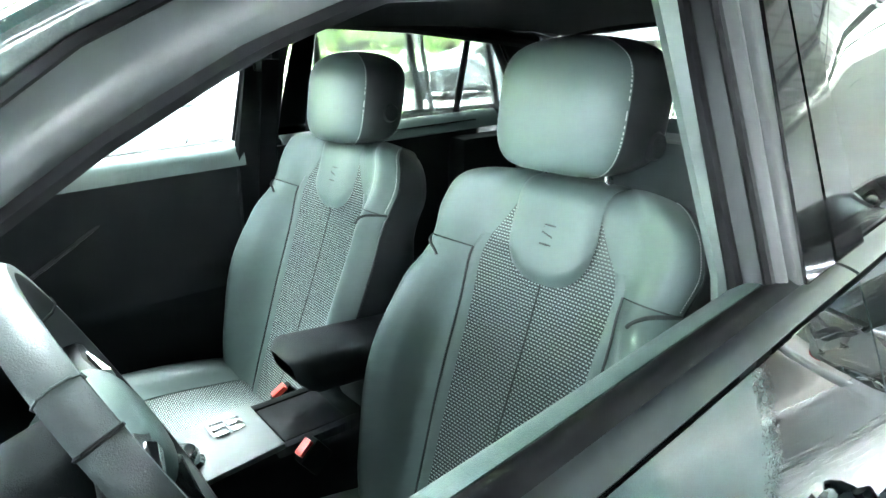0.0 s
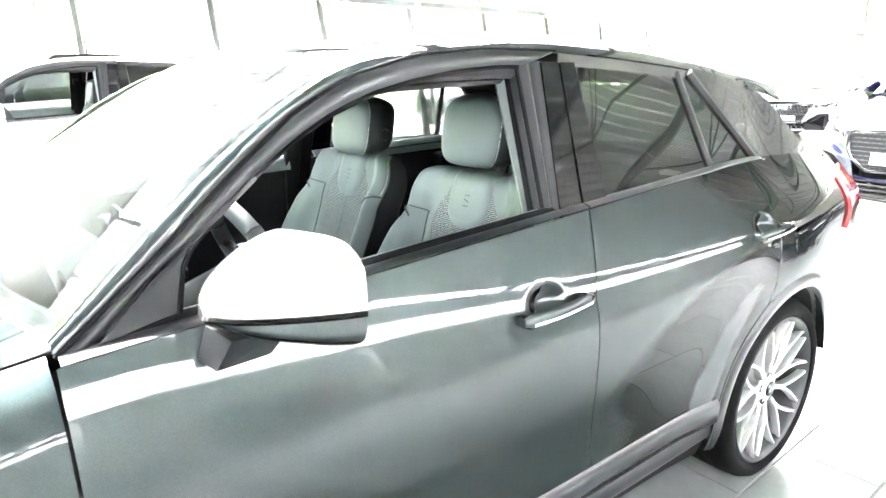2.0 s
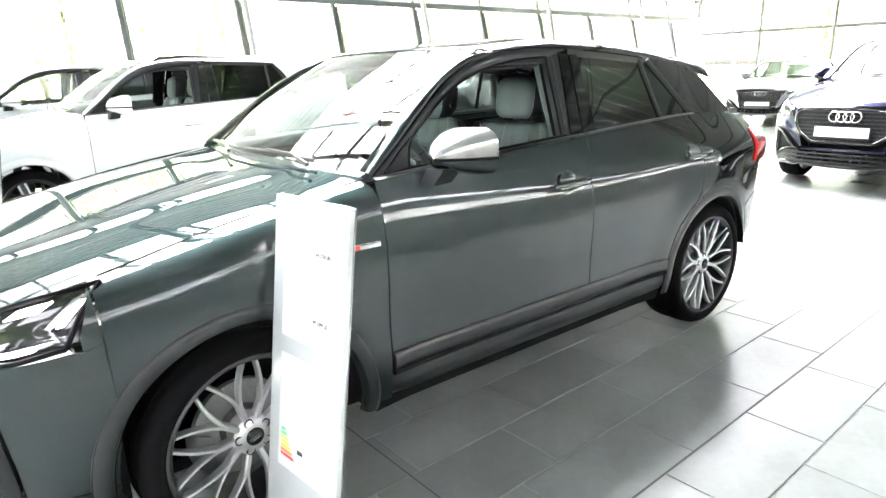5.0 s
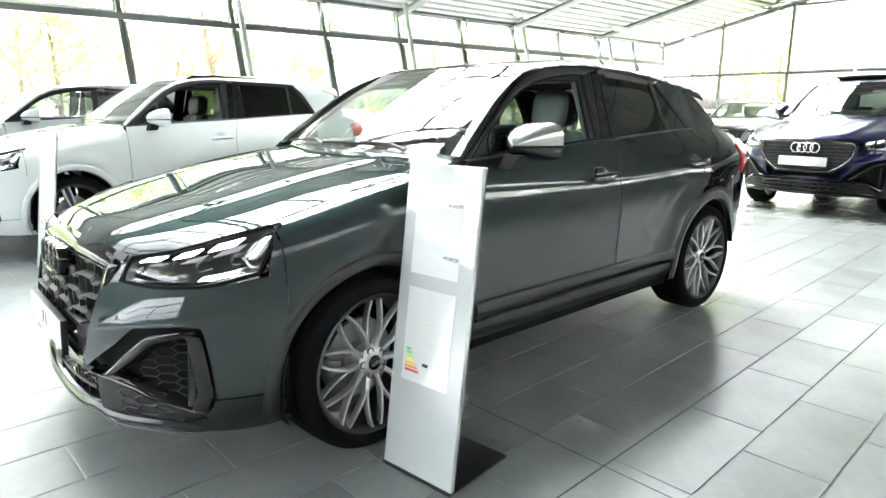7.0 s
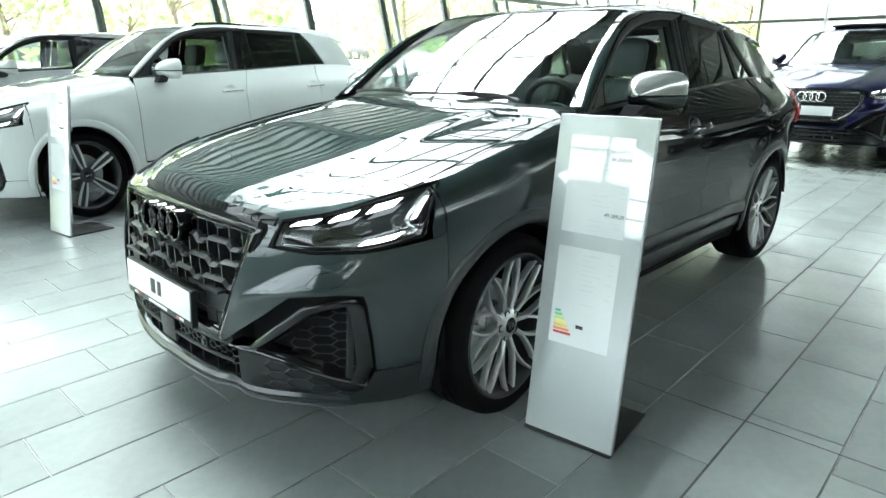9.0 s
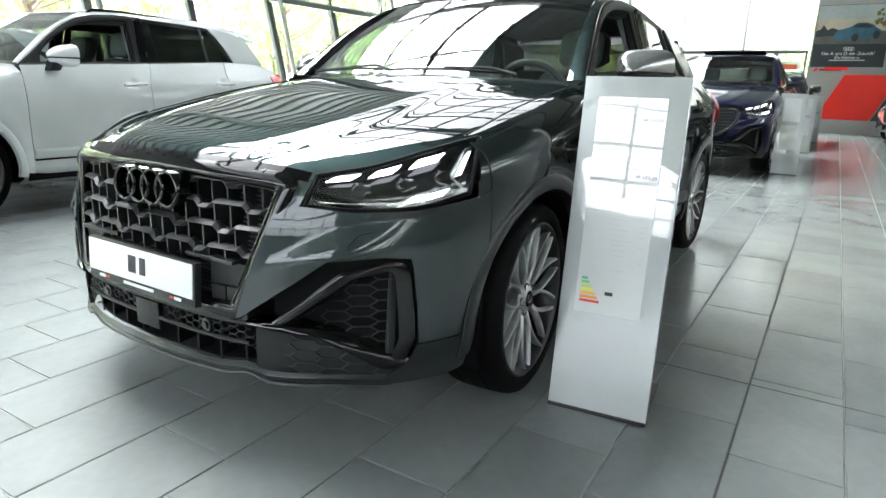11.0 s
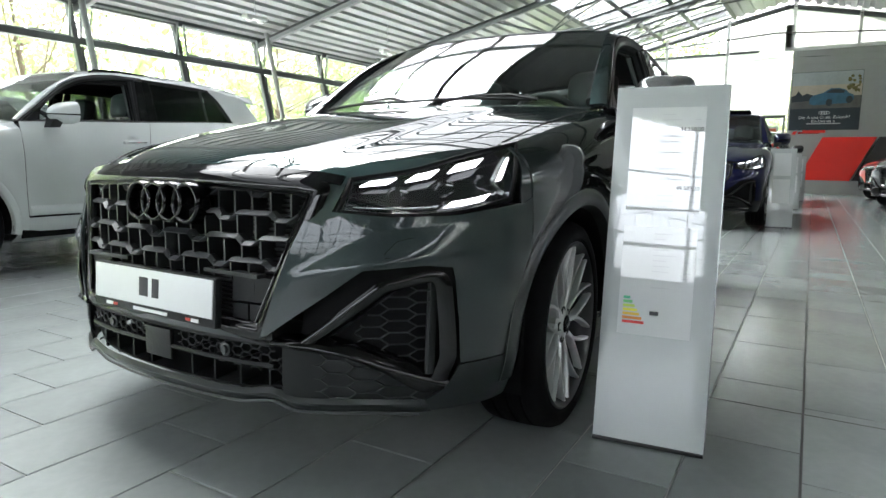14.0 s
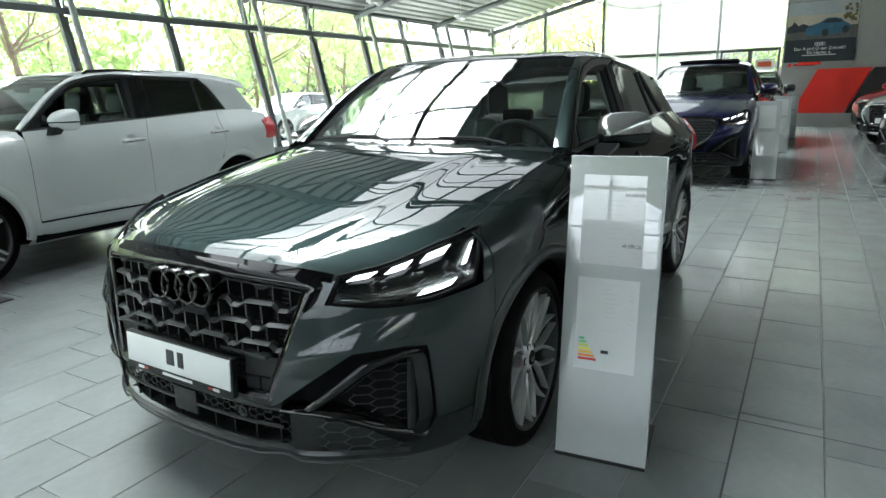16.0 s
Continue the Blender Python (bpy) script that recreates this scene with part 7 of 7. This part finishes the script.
for k in range(26):
    x0, z0, r0 = rt.uniform(0.58, 0.86), rt.uniform(1.14, 1.62), rt.uniform(0.03, 0.07)
    TR.prism([(x0 + r0 * rt.uniform(0.6, 1.1) * math.cos(j * math.pi / 3), z0 + r0 * rt.uniform(0.6, 1.1) * math.sin(j * math.pi / 3)) for j in range(6)], lambda x, z: (x, -0.007, z), lambda x, z: (x, -0.0075 - 0.0001 * k, z))
link("poster_tree", TR, PO4, po, smooth=False)
rings(po, "poster_emblem", Matrix.Translation((0, -0.010, 0.52)), 0.045, 0.062, 0.006, PLATEW)
text("slogan", "Das A und O der Zukunft?", 0.125, Matrix.Translation((0, -0.010, 0.385)) @ pose(0, 0, 0, 90), PLATEW, po)
text("slogan", "Ein kleines e.", 0.125, Matrix.Translation((0, -0.010, 0.27)) @ pose(0, 0, 0, 90), PLATEW, po)
link("small_print", Mesh().box((0, -0.008, 0.195), (0.9, 0.002, 0.025)), INKGREY, po)
ws_sign = thing("wall_sign", "small red sign strip on the grey slatted wall", "sign", at=Matrix.Translation((0.30, YN - 0.045, 1.83)))
link("sign_mark", Mesh().prism([(0, 0), (0.10, 0), (0.15, 0.10), (0.05, 0.10)], lambda x, z: (x, 0, z), lambda x, z: (x, 0.016, z)), RED, ws_sign, smooth=False)
link("sign_bar", Mesh().box((0.46, 0.008, 0.05), (0.58, 0.016, 0.06), bevel=0.003), REDP, ws_sign, "red letter strip as a plain bar")
rp = thing("red_display", "slanted bright red display panel with black side", "display", at=Matrix.Translation((0, YN - 0.12, 0.42)))
link("red_board", Mesh().prism([(0.55, 0.0), (1.95, 0.0), (2.55, 1.32), (1.15, 1.32)], lambda x, z: (x, 0, z), lambda x, z: (x, 0.06, z)), RED, rp, "bright red board", smooth=False)
link("black_board", Mesh().prism([(2.0, 0.0), (4.6, 0.0), (4.6, 1.32), (2.6, 1.32)], lambda x, z: (x, 0.0, z), lambda x, z: (x, 0.05, z)), DARKP, rp, "black board", smooth=False)
link("plinth", Mesh().box((2.4, 0.03, -0.21), (4.6, 0.10, 0.42)), WALLG, rp)
link("wall_mark", Mesh().box((0.9, 0.08, 1.50), (0.62, 0.03, 0.09)), RED, rp, "red lettering bar")
# hanging lamps
for k in range(9):
    y = YS + 3.1 + k * 4.12
    hl = thing("pendant_light", "white pendant lamp on a thin rod", "lamp", "pendant lamps", Matrix.Translation((-7.9, y, roof_z(-7.9))))
    link("rod", Mesh().tube([(0, 0, 0), (0, 0, -0.62)], 0.008, 6), COLUMN, hl)
    link("lamp_body", Mesh().box((0, 0, -0.66), (0.16, 0.50, 0.07), bevel=0.02).lathe([(0, -0.73), (0.06, -0.73), (0.07, -0.69)], 16, "z", (0, 0.14, 0)).lathe([(0, -0.73), (0.06, -0.73), (0.07, -0.69)], 16, "z", (0, -0.14, 0)), LAMPW, hl, "white twin lamp body")

for k in range(6):
    hl = thing("pendant_light", "white pendant lamp on a thin rod", "lamp", "pendant lamps", Matrix.Translation((5.6, -4 + 4.12 * k, roof_z(5.6))))
    link("rod", Mesh().tube([(0, 0, 0), (0, 0, -0.62)], 0.008, 6), COLUMN, hl)
    link("lamp_body", Mesh().box((0, 0, -0.66), (0.16, 0.50, 0.07), bevel=0.02), LAMPW, hl, "white lamp body")

# ---------- desks on the east side ----------
for k in range(4):
    d = thing("desk", "white office desk with dark front panel", "desk", "advice desks", Matrix.Translation((7.2, -5.5 + 4.2 * k, 0)))
    link("desk_top", Mesh().box((0, 0, 0.735), (0.8, 1.8, 0.03), bevel=0.004), DESKW, d)
    link("desk_panel", Mesh().box((-0.36, 0, 0.38), (0.03, 1.7, 0.66)), STEELDK, d, "dark front panel")
    for e in (-0.85, 0.85):
        link("desk_side", Mesh().box((0, e, 0.36), (0.7, 0.03, 0.72)), DESKW, d)
    for e in (-0.45, 0.4):
        mo = thing("monitor", "black flat monitor on an office desk", "monitor", "monitors", pose(7.25, -5.5 + 4.2 * k + e, 0.75))
        link("monitor_screen", Mesh().box((0, 0, 0.30), (0.03, 0.52, 0.32), bevel=0.006), DARKP, mo)
        link("monitor_foot", Mesh().tube([(0.03, 0, 0.0), (0.03, 0, 0.2)], [0.05, 0.018], 10), DARKP, mo)
    if k in (1, 2):
        sl = thing("stool", "red upholstered visitor stool before a desk", "stool", "visitor stools", pose(6.7, -5.0 + 4.2 * k, 0))
        link("stool_seat", Mesh().box((0, 0, 0.42), (0.40, 0.40, 0.12), bevel=0.04), RED, sl, "red seat pad")
        for ex, ey in ((-0.18, -0.18), (-0.18, 0.18), (0.18, -0.18), (0.18, 0.18)):
            link("stool_leg", Mesh().tube([(ex, ey, 0), (ex, ey, 0.36)], 0.014, 8), CHROME, sl)
    c = thing("office_chair", "black leather office chair behind a desk", "chair", "office chairs", pose(8.0, -5.5 + 4.2 * k, 0))
    link("chair_seat", Mesh().box((0, 0, 0.46), (0.50, 0.50, 0.09), bevel=0.03), CHAIRB, c)
    link("chair_back", Mesh().box((0.24, 0, 0.80), (0.08, 0.46, 0.58), bevel=0.03), CHAIRB, c)
    link("chair_post", Mesh().tube([(0, 0, 0.06), (0, 0, 0.42)], 0.03, 10), CHROME, c)
    for i in range(5):
        a = i * 2 * math.pi / 5
        link("chair_foot", Mesh().tube([(0, 0, 0.07), (0.28 * math.cos(a), 0.28 * math.sin(a), 0.03)], [0.022, 0.016], 8), CHROME, c)

# ---------- trees outside ----------
def tree(seed, h, crown, leaf, label, at, count=3000, group="trees outside"):
    k = random.Random(seed)
    t = thing("tree", label, "tree", group, at)
    T = Mesh()
    T.tube([(0.12 * math.sin(i), 0.1 * math.cos(i * 1.3), h * 0.62 * i / 6) for i in range(7)], [0.12 - 0.013 * i for i in range(7)], 8)
    tips = []
    for i in range(11):
        z0 = h * k.uniform(0.22, 0.6)
        a = k.uniform(0, 6.28)
        r = crown * k.uniform(0.5, 1.0)
        tip = Vector((r * math.cos(a), r * math.sin(a), z0 + h * k.uniform(0.12, 0.38)))
        mid = Vector((0.45 * r * math.cos(a), 0.45 * r * math.sin(a), z0 + 0.06 * h))
        T.tube([(0, 0, z0), mid, tip], [0.04, 0.025, 0.010], 6)
        tips += [tip, mid * 0.4 + tip * 0.6]
    link("trunk", T, BARK, t, "brown trunk with limbs")
    Lm = Mesh()
    clumps = tips + [Vector((k.gauss(0, crown * 0.45), k.gauss(0, crown * 0.45), h * k.uniform(0.35, 0.98))) for _ in range(14)]
    for i in range(count):
        c = clumps[i % len(clumps)]
        p = c + Vector((k.gauss(0, 0.42), k.gauss(0, 0.42), k.gauss(0, 0.36)))
        s = k.uniform(0.05, 0.115)
        m = Euler((k.uniform(0, 6.3), k.uniform(0, 6.3), k.uniform(0, 6.3))).to_matrix()
        Lm.add([p + m @ Vector(q) * s for q in ((-1, 0, 0), (0, -0.55, 0.1), (1, 0, 0), (0, 0.55, 0.1))], [(0, 1, 2, 3)])
    link("crown", Lm, leaf, t, smooth=False)
    return t
ta = tree(3, 8.0, 2.4, LEAF, "green leafy tree outside the glazing", pose(-17.5, -6, -0.12))
tb = tree(8, 6.6, 2.1, LEAF, "green leafy tree outside the glazing", pose(-15.5, -2.2, -0.12))
tc_ = tree(21, 9.0, 2.8, LEAF, "green leafy tree outside the glazing", pose(-20, 2.2, -0.12))
kk = random.Random(5)
for i in range(14):
    y = -10 + 3.2 * i + kk.uniform(-0.8, 0.8)
    copy_thing((ta, tb, tc_)[i % 3], pose(-18 - kk.uniform(-2.5, 9), y, -0.12, 0, 0, kk.uniform(0, 360)))
wk = random.Random(17)
WO = Mesh()
for i in range(7500):
    y = wk.uniform(-26, 44)
    top = 7.5 + 2.2 * math.sin(y * 0.35) + 1.4 * math.sin(y * 0.9 + 1)
    p = Vector((-29 - 3.2 * wk.random() - 0.8 * math.sin(y * 1.7), y, top * wk.random() ** 0.8))
    m = Euler((wk.uniform(0, 6.3), wk.uniform(0, 6.3), wk.uniform(0, 6.3))).to_matrix()
    sz = wk.uniform(0.16, 0.40)
    WO.add([p + m @ Vector(v_) * sz for v_ in ((-1, 0, 0), (0, -0.6, 0.15), (1, 0, 0), (0, 0.6, 0.15))], [(0, 1, 2, 3)])
wo = link("woodland", WO, LEAF, smooth=False)
tagged(wo, "dense green leafy woodland behind the paving", "woodland", kind="stuff")
tree(33, 5.2, 1.5, LEAFY, "pale yellow-green tree by the end glazing", pose(-6.6, 23.2, -0.12), 900)
for i in range(6):
    copy_thing((ta, tb, tc_)[i % 3], pose(-14 + 3.4 * i, 31 + kk.uniform(-2, 4), -0.12, 0, 0, kk.uniform(0, 360)))

# ---------- floor tiles ----------
TP, TL, G = 0.303, 0.618, 0.0045


def tile_mesh(w, l):
    b = 0.002
    me = bpy.data.meshes.new("tile")
    v = [(-w / 2, -l / 2, -0.004), (w / 2, -l / 2, -0.004), (w / 2, l / 2, -0.004), (-w / 2, l / 2, -0.004), (-w / 2, -l / 2, -b), (w / 2, -l / 2, -b), (w / 2, l / 2, -b), (-w / 2, l / 2, -b), (-w / 2 + b, -l / 2 + b, 0), (w / 2 - b, -l / 2 + b, 0), (w / 2 - b, l / 2 - b, 0), (-w / 2 + b, l / 2 - b, 0)]
    f = [(8, 9, 10, 11)]
    for i in range(4):
        j = (i + 1) % 4
        f += [(i, j, 4 + j, 4 + i), (4 + i, 4 + j, 8 + j, 8 + i)]
    me.from_pydata(v, [], f)
    me.materials.append(TILE)
    return me, v, f


tm, tv, tf = tile_mesh(TP - G, TL - G)
floor_ob = bpy.data.objects["floor"]
TURN = Matrix.Translation((0, -0.7, 0)) @ pose(0, 0, 0, 0, 0, 1.5) @ Matrix.Translation((0, 0.7, 0))
JOINT = mat("dark_joint_sealant", (0.035, 0.036, 0.035), rough=0.7)
link("expansion_joint", Mesh().box((1.5600, 4, 0.0003), (0.007, 32, 0.0012)).box((3.0, 0.492, 0.0003), (9.0, 0.005, 0.0012)).move(TURN), JOINT, floor_ob, "dark sealed joint")
FARV, FARF = [], []
for i in range(int((XE - XW) / TP)):
    x = 0.045 + TP * (i - 32) + TP / 2
    off = -0.714 - 0.200 * (i - 31)
    off -= TL * math.floor((off - YS) / TL)
    for j in range(int((YN - YS) / TL)):
        y = off + TL * j + TL / 2
        if not (XW < x < XE and y < YN - 0.3):
            continue
        if -1.3 < x < 3.4 and -2.2 < y < 4.4 and not (-0.75 < x < 0.75 and 0.2 < y < 2.6):
            o = new("tile", tm)
            o.location = TURN @ Vector((x, y, 0))
            o.rotation_euler.z = radians(1.5)
            o.parent = floor_ob
        else:
            n = len(FARV)
            FARV += [tuple(TURN @ Vector((p[0] + x, p[1] + y, p[2]))) for p in tv]
            FARF += [tuple(a + n for a in q_) for q_ in tf]
me = bpy.data.meshes.new("far_tiles")
me.from_pydata(FARV, [], FARF)
me.materials.append(TILE)
fo = new("far_tiles", me)
fo.parent = floor_ob
tagged(fo, "grey floor tiles farther off", kind="stuff")
